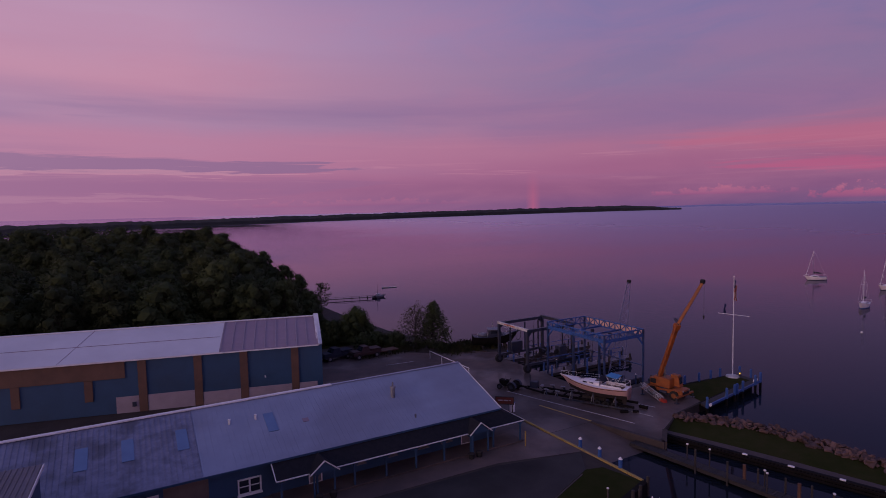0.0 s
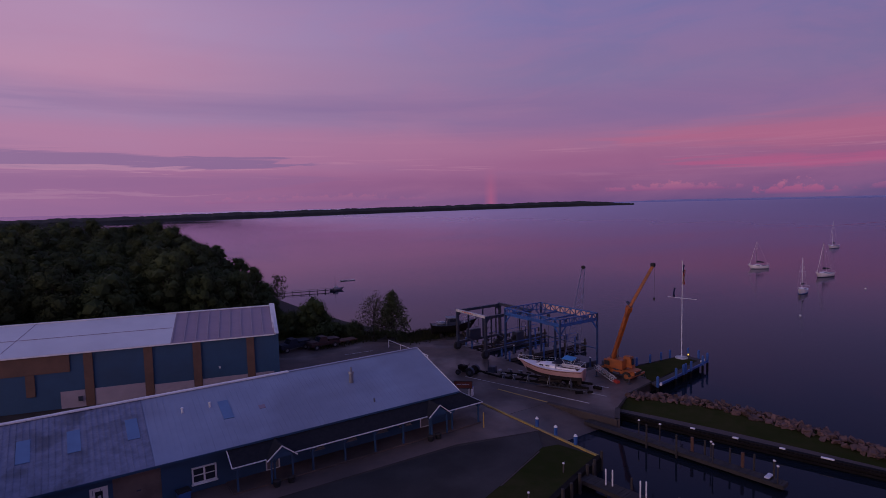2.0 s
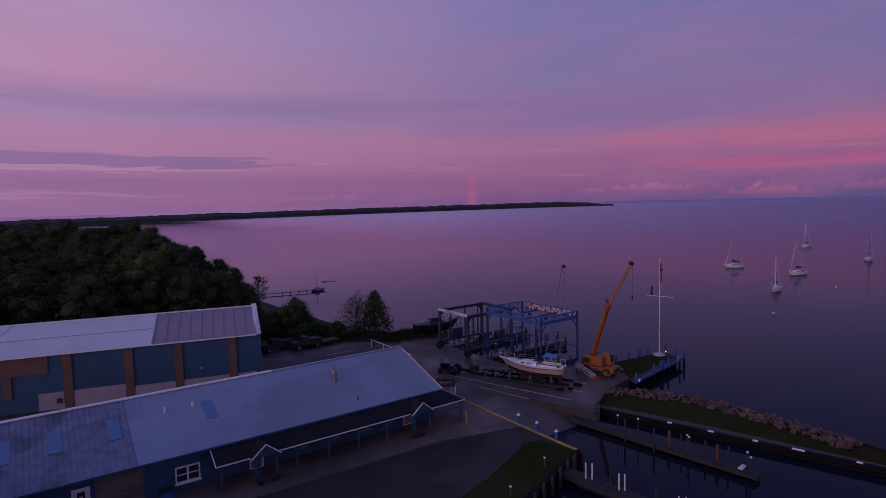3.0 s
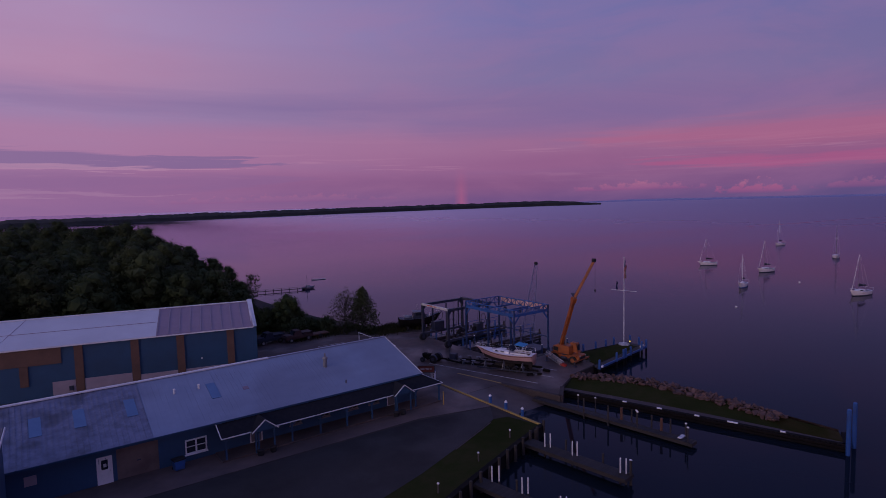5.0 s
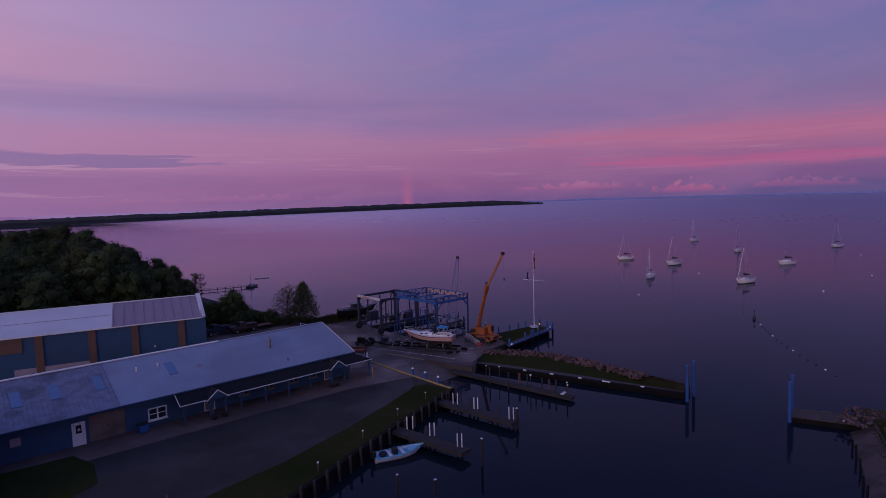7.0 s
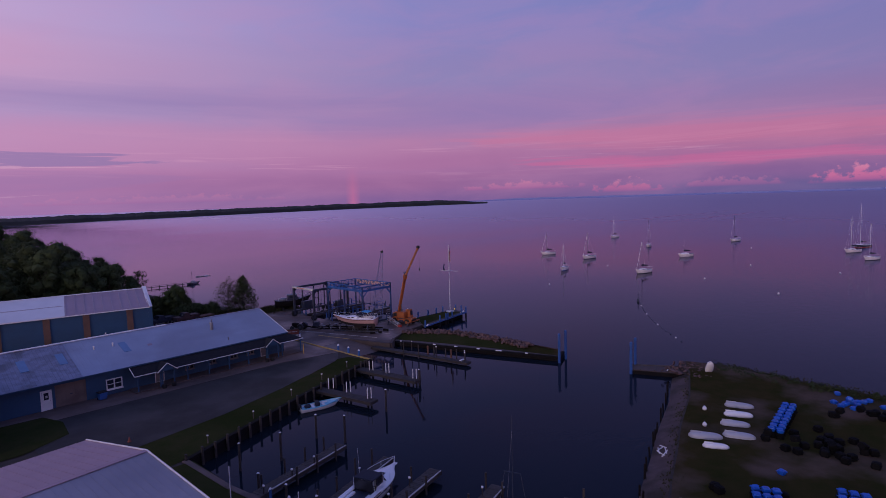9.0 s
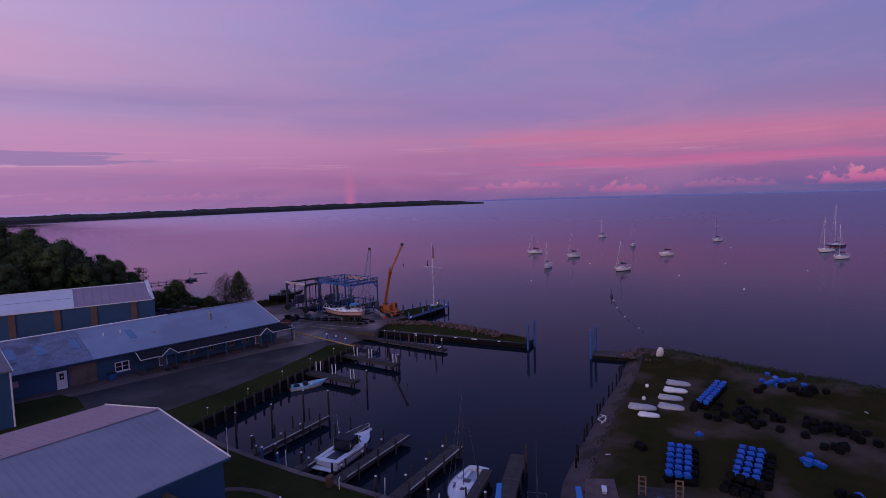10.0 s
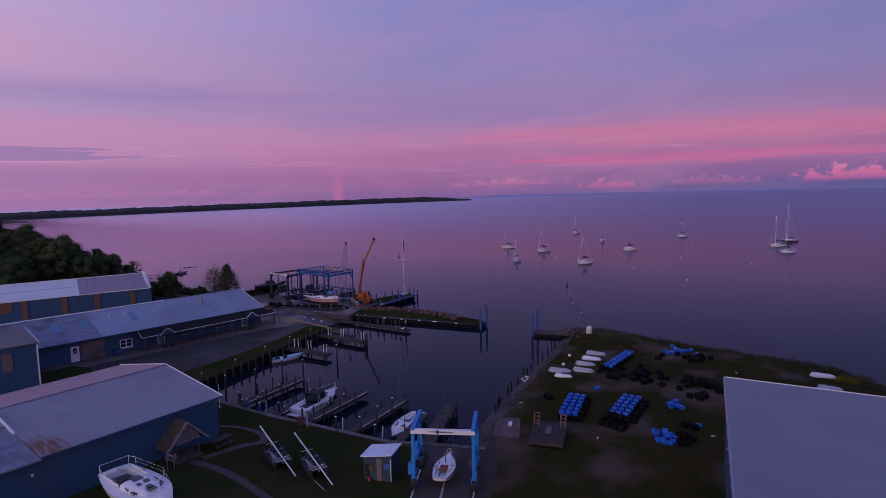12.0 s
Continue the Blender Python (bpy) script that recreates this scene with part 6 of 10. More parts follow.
def sloop_near(name, L, beam, x, y, z, turn, label, mast=0.0, covers=None, keel=False, lower="gel", keel_h=0.95):
    b = thing(name, x, y, z, turn, label, "sailboat")
    rings = hull_rings(L, beam, 0.75, 0.42, 16, 2.0, 0.66, 0.22)
    hull(b, lower, rings)
    well_deck(b, rings, 1, 6, 0.62, 0.42, covers or "cockpit")
    cabin(b, "gel", -L * 0.10, L * 0.30, beam * 0.62, beam * 0.40, 0.84, 0.38, slope=0.9)
    for s in (-1, 1):
        for k in range(2):
            part("cabin_window", box(B(), L * (0.02 + 0.10 * k), s * beam * 0.292, 1.05, 0.45, 0.03, 0.14), "hatch", b, "dark cabin window")
    part("fore_hatch", box(B(), L * 0.20, 0, 1.23, 0.5, 0.5, 0.05, None, 0.01), "hatch", b, "dark deck hatch")
    part("companionway", box(B(), -L * 0.06, 0, 1.24, 0.7, 0.62, 0.05, None, 0.01), covers or "hatch", b)
    for s in (-1, 1):
        part("coaming", box(B(), -L * 0.27, s * beam * 0.30, 0.95, L * 0.30, 0.10, 0.2, None, 0.03), "gel", b)
        part("winch", rod(B(), (-L * 0.2, s * beam * 0.30, 1.06), (-L * 0.2, s * beam * 0.30, 1.22), 0.07, 0.06, 10), "steel_grey", b)
    part("tiller", rod(B(), (-L * 0.45, 0, 1.0), (-L * 0.3, 0.05, 1.15), 0.025, seg=5), "bronze", b)
    rail(b, [(L * 0.33, -beam * 0.24, 1.55), (L * 0.44, -beam * 0.12, 1.62), (L * 0.535, 0, 1.66), (L * 0.44, beam * 0.12, 1.62), (L * 0.33, beam * 0.24, 1.55)], 0.016, 0.6, name="pulpit")
    rail(b, [(-L * 0.40, -beam * 0.36, 1.5), (-L * 0.485, -beam * 0.3, 1.5), (-L * 0.485, beam * 0.3, 1.5), (-L * 0.40, beam * 0.36, 1.5)], 0.016, 0.6, name="pushpit")
    bm = B()
    for s in (-1, 1):
        for zz in (1.22, 1.48):
            rod(bm, (L * 0.33, s * beam * 0.24, zz), (0, s * beam * 0.48, zz), 0.007, seg=4)
            rod(bm, (0, s * beam * 0.48, zz), (-L * 0.40, s * beam * 0.36, zz), 0.007, seg=4)
        rod(bm, (0, s * beam * 0.48, 0.8), (0, s * beam * 0.48, 1.5), 0.012, seg=5)
    part("lifeline", bm, "alu", b)
    if mast:
        rig(b, L * 0.08, 1.2, mast, L, 0, "canvas_navy", mast_mat="steel_grey", r=0.05, stays=False)
    if keel:
        bm = loft(B(), [[(L * 0.08 - zt * 0.25, -0.10, -0.35 - zt), (L * 0.02 + 0.2, -0.16, -0.35 - zt), (-L * 0.16, 0, -0.35 - zt), (L * 0.02 + 0.2, 0.16, -0.35 - zt), (L * 0.08 - zt * 0.25, 0.10, -0.35 - zt)] for zt in (-0.05, keel_h)])
        part("keel", bm, "antifoul", b, "dark painted keel")
        part("rudder", box(B(), -L * 0.43, 0, -0.45, 0.45, 0.07, 0.95), "antifoul", b)
        part("bottom_paint", loft(B(), [[(r[k][0], r[k][1] * 1.015, r[k][2] - 0.012) for k in range(2, 7)] for r in rings[:-1]], closed=False), "antifoul", b, "dark bottom paint")
    return b


day_sailer("slip_sailboat", 6.1, 2.8, 13.5, -6.3, 0.05, 200, "white sailboat with mast moored beside the lift dock", 8.0, trunk=0.28)
day_sailer("lifted_sailboat", 3.9, 1.75, 7.0, -16.85, 1.45, 29, "white sailboat with red brown cockpit hanging in the lift", 7.2, "red_cover", 0.35, 0.10)
sloop_near("cradled_sailboat", 8.0, 3.15, -11.0, -6.3, 3.6, -87, "white sailboat with dark hatches standing by the boathouse", keel=True, covers="hatch")
cs = bpy.data.objects["cradled_sailboat"]
for x, y, w in ((1.3, 0.0, 0.42), (0.35, 0.25, 0.4), (0.5, -0.3, 0.3), (-0.3, -0.2, 0.34), (2.3, 0.0, 0.3)):
    part("deck_hatch", box(B(), x, y, 1.26 if x < 1.8 else 1.02, w, w * 0.8, 0.06, None, 0.01), "hatch", cs, "dark deck hatch")
for s in (-1, 1):
    for k in range(3):
        part("teak_panel", box(B(), -0.4 + 0.7 * k, s * 0.78, 1.0, 0.45, 0.04, 0.16), "brown", cs, "brown cabin side panel")
ts = sloop_near("trailer_sailboat", 7.5, 2.6, 43.7, 47.2, 2.3, 114, "salmon hulled sailboat with blue bimini on a yard trailer", keel=True, lower="gel_salmon")
bm = slab(B(), (-2.7, -0.75, 1.95), (-2.7, 0.75, 1.95), (-1.5, 0.75, 2.1), (-1.5, -0.75, 2.1), 0.06)
bim = part("bimini", bm, "canvas_blue", ts, "light blue canvas bimini")
part("dodger", slab(B(), (-1.2, -0.8, 1.2), (-1.2, 0.8, 1.2), (-0.7, 0.7, 1.75), (-0.7, -0.7, 1.75), 0.05), "canvas_navy", ts, "dark spray dodger")
bm = B()
for s in (-1, 1):
    for xx in (-2.85, -1.55):
        rod(bm, (-2.2, s * 0.8, 1.0), (max(-2.65, xx), s * 0.73, 1.97), 0.02, seg=5)
part("bimini_frame", bm, "alu", bim)
part("sheer_stripe", loft(B(), [[(r[0][0], r[0][1] * 1.01, r[0][2] - 0.14), (r[0][0], r[0][1] * 1.01, r[0][2] - 0.08), (r[-1][0], r[-1][1] * 1.01, r[-1][2] - 0.08), (r[-1][0], r[-1][1] * 1.01, r[-1][2] - 0.14)] for r in hull_rings(7.5, 2.6, 0.75, 0.42, 16, 2.0, 0.66, 0.22)[:-1]], caps=False), "rust_post", ts, "thin dark red stripe")

# hydraulic yard trailer under it
tr = thing("boat_trailer", 43.7, 47.2, 0.985, 118, "dark hydraulic yard trailer with padded lifting arms", "trailer")
for s in (-1, 1):
    part("side_rail", rod(rod(B(), (-4.4, s * 0.85, 0.42), (6.0, s * 0.85, 0.42), 0.09, 0.11, square=True), (6.0, s * 0.85, 0.42), (8.2, s * 0.25, 0.45), 0.07, 0.09, square=True), "near_black", tr)
    part("lower_rail", rod(B(), (-4.2, s * 1.2, 0.24), (3.4, s * 1.2, 0.24), 0.06, 0.07, square=True), "steel_dark", tr)
for x in (-3.0, 1.6, 3.4, 4.8, 6.0):
    part("cross_member", rod(B(), (x, -0.95, 0.42), (x, 0.95, 0.42), 0.07, 0.08, square=True), "near_black", tr)
for x in (-2.6, -0.2, 2.2, 3.9, 5.2):
    for s in (-1, 1):
        tall = 1.30 if x < 3 else 0.85
        arm = part("lifting_arm", rod(B(), (x, s * 1.25, 0.35), (x + 0.15, s * 0.95, tall), 0.06, 0.07, square=True), "steel_dark", tr)
        part("ram", rod(B(), (x + 0.3, s * 1.2, 0.3), (x + 0.22, s * 1.0, tall * 0.8), 0.035, seg=6), "steel_grey", arm, "grey hydraulic ram")
        part("pad", box(B(), x + 0.15, s * 0.9, tall + 0.02, 0.55, 0.2, 0.12, None, 0.03), "steel_grey" if x > 3 else "near_black", arm, "worn support pad")
for x in (-2.4, -1.5, -0.6):
    for s in (-1, 1):
        w_ = part("wheel", rod(B(), (x, s * 0.98, 0.34), (x, s * 1.2, 0.34), 0.34, seg=16), "rubber", tr)
        part("rim", rod(B(), (x, s * 1.19, 0.34), (x, s * 1.22, 0.34), 0.19, seg=12), "near_black", w_)
part("drawbar", rod(B(), (8.2, 0, 0.45), (10.0, 0, 0.5), 0.08, 0.1, square=True), "near_black", tr)
part("power_pack", box(B(), 7.2, 0, 0.95, 0.9, 0.8, 0.75, None, 0.05), "steel_dark", tr, "dark hydraulic power pack")
part("oil_tank", rod(B(), (6.3, -0.35, 0.8), (6.3, 0.35, 0.8), 0.2, seg=12), "steel_grey", tr)
part("control_post", rod(B(), (7.6, 0.3, 1.3), (7.6, 0.3, 2.1), 0.05, seg=6), "steel_dark", tr)
part("keel_block", box(B(), 0.2, 0, 0.5, 2.4, 0.5, 0.35), "timber_dark", tr)
for x, y, w, h in ((-3.6, 1.7, 0.8, 0.25), (-5.0, -0.6, 0.9, 0.3), (-4.6, 1.0, 0.6, 0.22)):
    part("timber_block", box(B(), x, y, h / 2, w, 0.3, h, 20 * y), "near_black", tr, "dark blocking timber")

# low tow tractor at its drawbar
tk = thing("tow_tractor", 38.6, 55.9, 0.985, 112, "dark low tow tractor hitched to the trailer", "tractor")
tk.matrix_basis = tk.matrix_basis @ Matrix.Diagonal((0.85, 0.85, 0.85, 1))
part("frame", box(B(), 0.2, 0, 0.62, 2.8, 0.7, 0.3, None, 0.03), "near_black", tk)
part("bonnet", box(B(), 1.0, 0, 1.0, 1.3, 0.75, 0.55, None, 0.10), "near_black", tk)
part("radiator", box(B(), 1.68, 0, 0.98, 0.08, 0.62, 0.5, None, 0.02), "steel_dark", tk)
part("exhaust", rod(B(), (0.7, 0.22, 1.25), (0.7, 0.22, 1.95), 0.04, seg=6), "steel_grey", tk)
st = part("seat", box(B(), -0.55, 0, 1.0, 0.45, 0.5, 0.14, None, 0.05), "rubber", tk)
part("seat_back", box(B(), -0.78, 0, 1.25, 0.1, 0.48, 0.45, None, 0.04), "rubber", st)
part("steering_column", rod(B(), (0.3, 0, 1.15), (0.05, 0, 1.42), 0.03, seg=6), "rubber", tk)
bm = B()
for k in range(12):
    a0, a1 = k * math.pi / 6, (k + 1) * math.pi / 6
    rod(bm, (0.04 - 0.09 * math.sin(a0), 0.2 * math.cos(a0), 1.43 + 0.17 * math.sin(a0)), (0.04 - 0.09 * math.sin(a1), 0.2 * math.cos(a1), 1.43 + 0.17 * math.sin(a1)), 0.018, seg=5)
part("steering_wheel", bm, "rubber", tk)
for s in (-1, 1):
    bm = B()
    loft(bm, [[(-0.6 + 0.72 * math.cos(radians(a)), s * 0.55, 0.62 + 0.72 * math.sin(radians(a))), (-0.6 + 0.72 * math.cos(radians(a)), s * 0.95, 0.62 + 0.72 * math.sin(radians(a))), (-0.6 + 0.68 * math.cos(radians(a)), s * 0.95, 0.62 + 0.68 * math.sin(radians(a))), (-0.6 + 0.68 * math.cos(radians(a)), s * 0.55, 0.62 + 0.68 * math.sin(radians(a)))] for a in range(20, 181, 20)])
    part("mudguard", bm, "steel_dark", tk)
for x, r in ((-0.6, 0.62), (1.35, 0.38)):
    for s in (-1, 1):
        w_ = part("wheel", rod(B(), (x, s * 0.55, r), (x, s * 0.9, r), r, seg=18), "rubber", tk)
        part("hub", rod(B(), (x, s * 0.88, r), (x, s * 0.93, r), r * 0.45, seg=12), "steel_dark", w_)

# blue skiff in the basin
sk = thing("skiff", 20.35, 24.5, 0.0, -18, "pale blue and white open skiff with gear aboard", "boat")
sk.matrix_basis = sk.matrix_basis @ Matrix.Diagonal((0.9, 0.9, 0.85, 1))
rings = hull_rings(4.9, 1.85, 0.5, 0.2, 12, 2.2, 0.9, 0.16)
hull(sk, "gel", rings)
deck(sk, "gel_blue", rings, 0.30, 0.0, 0, 11, "sole", 0.9)
part("gunwale", loft(B(), [[(r[0][0], r[0][1] * 1.02, r[0][2]), (r[0][0], r[0][1] * 0.9, r[0][2] + 0.03), (r[0][0], r[0][1] * 0.9, r[0][2] - 0.06), (r[0][0], r[0][1] * 1.02, r[0][2] - 0.09)] for r in rings]), "gel_blue", sk, "pale blue gunwale")
part("gunwale", loft(B(), [[(r[-1][0], r[-1][1] * 1.02, r[-1][2]), (r[-1][0], r[-1][1] * 0.9, r[-1][2] + 0.03), (r[-1][0], r[-1][1] * 0.9, r[-1][2] - 0.06), (r[-1][0], r[-1][1] * 1.02, r[-1][2] - 0.09)] for r in rings]), "gel_blue", sk, "pale blue gunwale")
part("fore_deck", box(B(), 1.55, 0, 0.58, 1.2, 0.95, 0.05, None, 0.02), "gel_blue", sk)
for x in (-0.9, 0.4):
    part("thwart", box(B(), x, 0, 0.45, 0.3, 1.55, 0.05), "gel", sk)
part("console", box(B(), -0.3, 0.1, 0.62, 0.5, 0.7, 0.6, None, 0.06), "canvas_navy", sk, "covered console")
part("gear_bag", ball(B(), -1.5, 0.1, 0.5, 0.45, 0.6), "canvas_navy", sk)
part("outboard", box(B(), -2.45, 0, 0.65, 0.35, 0.38, 0.7, None, 0.08), "rubber", sk, "black outboard motor")


# two beach catamarans with masts lowered along them
def beach_cat(x, y, turn, tilt, label):
    c = thing("beach_catamaran", x, y, rise(x, y), turn, label, "catamaran", "catamarans on the lawn")
    for s in (-1, 1):
        rings = hull_rings(3.4, 0.36, 0.40, 0.1, 10, 1.6, 0.6, 0.1)
        rings = [[(px - 0.3, py + s * 0.62, pz + 0.2) for px, py, pz in r] for r in rings]
        part("float", loft(B(), rings, closed=True), "antifoul", c, "dark catamaran hull")
    part("trampoline", box(B(), -0.9, 0, 0.66, 1.2, 1.1, 0.04), "cockpit", c, "grey mesh trampoline")
    for xx in (-1.4, 0.6):
        part("cross_beam", rod(B(), (xx, -0.72, 0.70), (xx, 0.72, 0.70), 0.045, seg=8), "steel_grey", c)
    for s in (-1, 1):
        part("rudder", box(B(), -2.0, s * 0.62, 0.55, 0.16, 0.04, 0.7), "hatch", c)
    part("tiller_bar", rod(B(), (-1.8, -0.62, 0.78), (-1.8, 0.62, 0.78), 0.02, seg=5), "alu", c)
    part("gear_bag", ball(B(), 0.35, 0.1, 0.85, 0.42, 0.6, 10), "canvas_navy", c, "dark gear bundle")
    part("gear_bag", ball(B(), -0.9, -0.15, 0.8, 0.36, 0.6, 10), "rubber", c)
    part("sail_roll", rod(B(), (-1.5, 0.42, 0.78), (0.7, 0.38, 0.8), 0.11, seg=8), "cockpit", c, "grey rolled sail")
    for k in range(5):
        a = k * 1.25
        part("sheet_rope", rod(B(), (-0.5 + 0.45 * math.cos(a), 0.4 * math.sin(a), 0.72), (-0.5 + 0.5 * math.cos(a + 1.2), 0.42 * math.sin(a + 1.2), 0.78), 0.02, seg=4), "line", c)
    m_ = part("mast", rod(B(), (4.3, 0.15, 1.15 + tilt), (-4.6, -0.1, 1.05 - tilt), 0.06, 0.045, 8), "alu", c, "pale alloy mast laid along the boat")
    for xx in (1.2, -1.9):
        part("mast_crutch", box(B(), xx, 0.05, 0.85, 0.06, 0.1, 0.5), "steel_grey", c)
        part("spreader", rod(B(), (xx, -0.45, 1.1), (xx, 0.5, 1.1), 0.02, seg=5), "alu", m_)
    for s in (-1, 1):
        part("dolly_wheel", rod(B(), (-0.3, s * 0.82, 0.2), (-0.3, s * 0.98, 0.2), 0.2, seg=12), "rubber", c)
    return c


beach_cat(-0.65, -5.75, 73, 0.35, "dark beach catamaran with lowered mast on the lawn")
beach_cat(0.95, -8.2, 71, 0.30, "dark beach catamaran with lowered alloy mast beside another")
wire("mooring_line", [(1.9, -5.2, rise(1.9, -5.2) + 0.03), (0.9, -7.6, rise(0.9, -7.6) + 0.04), (-0.1, -9.6, rise(-0.1, -9.6) + 0.03), (-0.3, -11.4, rise(-0.3, -11.4) + 0.03)], 0.02, "line")
tagged(bpy.data.objects["mooring_line"], "thin pale rope lying on the lawn", "rope")

# dark work boat ashore beyond the lifts
wb = thing("work_boat", 48.7, 73.6, 1.9, -22, "dark cabin work boat standing ashore", "boat")
rings = hull_rings(7.0, 2.5, 0.9, 0.4, 12, 1.9, 0.85, 0.35)
hull(wb, "near_black", rings), deck(wb, "steel_dark", rings)
part("wheelhouse", loft(B(), [[(-1.2, -0.9, 0.9), (1.2, -0.85, 0.9), (1.2, 0.85, 0.9), (-1.2, 0.9, 0.9)], [(-1.0, -0.8, 2.0), (0.6, -0.75, 2.0), (0.6, 0.75, 2.0), (-1.0, 0.8, 2.0)]]), "steel_dark", wb, "dark grey wheelhouse")
part("roof", box(B(), -0.2, 0, 2.04, 2.0, 1.8, 0.08), "cockpit", wb)
part("dinghy", ball(B(), -1.9, 0.2, 1.15, 0.75, 0.45, 12), "cockpit", wb, "grey dinghy on the stern deck")
part("engine_hatch", box(B(), 2.0, 0, 1.15, 1.2, 1.0, 0.3, None, 0.05), "cockpit", wb)
for s in (-1, 1):
    part("side_window", box(B(), -0.2, s * 0.86, 1.7, 1.2, 0.04, 0.45), "glass", wb)
part("mast", rod(B(), (-0.4, 0, 2.0), (-0.4, 0, 3.2), 0.04, seg=6), "steel_grey", wb)
rail(wb, [(-3.0, -1.0, 1.7), (-1.4, -1.15, 1.7)], 0.02, 0.7)
rail(wb, [(1.5, -0.95, 1.9), (3.4, 0, 2.0), (1.5, 0.95, 1.9)], 0.02, 0.7)
for x in (-2.2, 1.6):
    part("cradle", box(B(), x, 0, -0.62, 0.25, 2.0, 0.6), "timber_dark", wb)


# ---- docks, piles, lifts and yard things ----
def planks(t, L, w, z, mat, step=0.24, y=0.0, x0=0.0):
    """Deck boards side by side, each a plank of its own."""
    n = int(L / step)
    me = mesh_of(box(B(), 0, 0, 0, L / n - 0.03, w, 0.05), mat)
    for i in range(n):
        part_of("plank", me, None, t).matrix_basis = pose(x0 + (i + 0.5) * L / n, y, z + 0.006 * math.sin(i * 2.4), 0, 0, 0.6 * math.sin(i * 3.7))


def dock(name, a, b, w, z=0.72, label="", piles=(), lamps=(), edge=True, mat="plank", pile_h=1.0):
    """A timber dock from a to b; piles and lamps are (along, side, height)."""
    d = Vector((b[0] - a[0], b[1] - a[1], 0))
    t = thing(name, a[0], a[1], 0, math.degrees(math.atan2(d.y, d.x)), label, "dock", "docks")
    L = d.length
    planks(t, L, w, z, mat)
    bm = B()
    for s in (-1, 1):
        box(bm, L / 2, s * (w / 2 - 0.05), z - 0.16, L, 0.1, 0.26)
    box(bm, L / 2, 0, z - 0.18, L, 0.1, 0.2)
    box(bm, L - 0.05, 0, z - 0.16, 0.1, w - 0.22, 0.26)
    part("frame", bm, "timber_dark", t)
    if edge:
        part("edge_rail", box(B(), L * 0.56, -w / 2 + 0.03, z + 0.07, L * 0.86, 0.07, 0.08), "line", t, "pale rub rail along the dock")
    for x, s, h in piles:
        part("piling", rod(B(), (x, s * (w / 2 + 0.12), -2.2), (x, s * (w / 2 + 0.12), z + h), 0.09, 0.08, 8), "timber_dark", t)
    for x, s, h in lamps:
        pl = part("lamp_post", rod(B(), (x, s * (w / 2 - 0.12), z), (x, s * (w / 2 - 0.12), z + h), 0.05, seg=6), "timber_dark", t)
        part("lamp_cap", ball(B(), x, s * (w / 2 - 0.12), z + h + 0.05, 0.11, 0.8, 8), "white", pl, "small white lamp cap")
    return t


dock("slip_dock", (4.9, 11.5), (15.1, 13.7), 1.1, label="narrow timber slip dock with lamp posts", piles=[(1.8, 1, 0.9), (4.2, 1, 1.2), (4.2, -1, 0.8), (6.5, 1, 1.2), (6.5, -1, 0.8), (8.8, 1, 1.2), (8.8, -1, 0.9)], lamps=[(1.0, -1, 0.6), (3.9, -1, 0.6), (6.4, -1, 0.6)])
dock("slip_dock", (5.9, 5.65), (16.0, 8.5), 1.0, label="narrow timber slip dock beside the power boat", piles=[(2.0, 1, 1.2), (4.2, 1, 1.1), (6.6, 1, 1.5), (8.9, 1, 1.3)], lamps=[(1.6, -1, 0.6), (6.8, 1, 0.6)])
dock("slip_dock", (6.8, 1.75), (16.9, 3.9), 1.1, label="narrow timber slip dock with lamps and piles", piles=[(2.6, 1, 0.8), (2.6, -1, 0.7), (5.2, 1, 1.0), (5.2, -1, 0.8), (7.8, 1, 1.2), (7.8, -1, 0.8)], lamps=[(1.8, 1, 0.6), (4.5, 1, 0.6), (7.2, 1, 0.6)])
dock("slip_dock", (8.5, -3.6), (18.0, -1.5), 1.1, label="narrow timber slip dock beside the lift", piles=[(1.0, -1, 0.9), (3.4, 1, 0.8), (3.4, -1, 0.7), (6.2, 1, 0.9), (6.2, -1, 0.8), (9.0, 1, 1.2), (9.0, -1, 0.8)], lamps=[(2.2, 1, 0.6), (5.2, 1, 0.6), (7.9, 1, 0.6)])
dock("lift_dock", (10.9, -11.3), (19.6, -6.9), 1.3, 0.92, "heavy timber runway dock of the boat lift", piles=[(2.5, -1, 0.4), (5.0, -1, 0.6), (7.4, -1, 1.2), (8.6, -1, 1.4)], edge=False)
dock("lift_dock", (9.9, -8.9), (16.0, -6.4), 0.8, 0.85, "short timber walkway beside the runway dock", piles=[(2.5, 1, 0.5), (5.6, 1, 0.7)], edge=False)
dock("finger_pier", (30.6, 31.0), (31.9, 20.9), 1.3, 0.78, "dark timber finger pier with white piles", piles=[(0.8, 1, 0.9), (4.0, 1, 0.9), (7.5, 1, 0.8), (9.9, 1, 1.0)], edge=False, mat="plank_wet")
dock("finger_pier", (22.6, 28.1), (24.0, 19.7), 1.3, 0.78, "dark timber finger pier beside the skiff", piles=[(0.8, 1, 0.8), (3.4, 1, 0.8), (7.0, 1, 0.8)], edge=False, mat="plank_wet")
fp = dock("finger_pier", (39.9, 38.5), (42.0, 21.4), 1.0, 0.50, "long timber finger pier beside the jetty", piles=[(6.5, -1, 1.6), (9.2, -1, 1.5), (11.0, 1, 1.2), (13.0, 1, 1.2), (14.8, 1, 1.3), (16.2, 1, 1.3)], lamps=[(5.2, 1, 1.3), (7.2, 1, 1.5), (11.6, 1, 1.3), (12.1, -1, 1.5), (16.3, 1, 1.3), (16.8, -1, 1.3)], edge=False, mat="plank_wet")
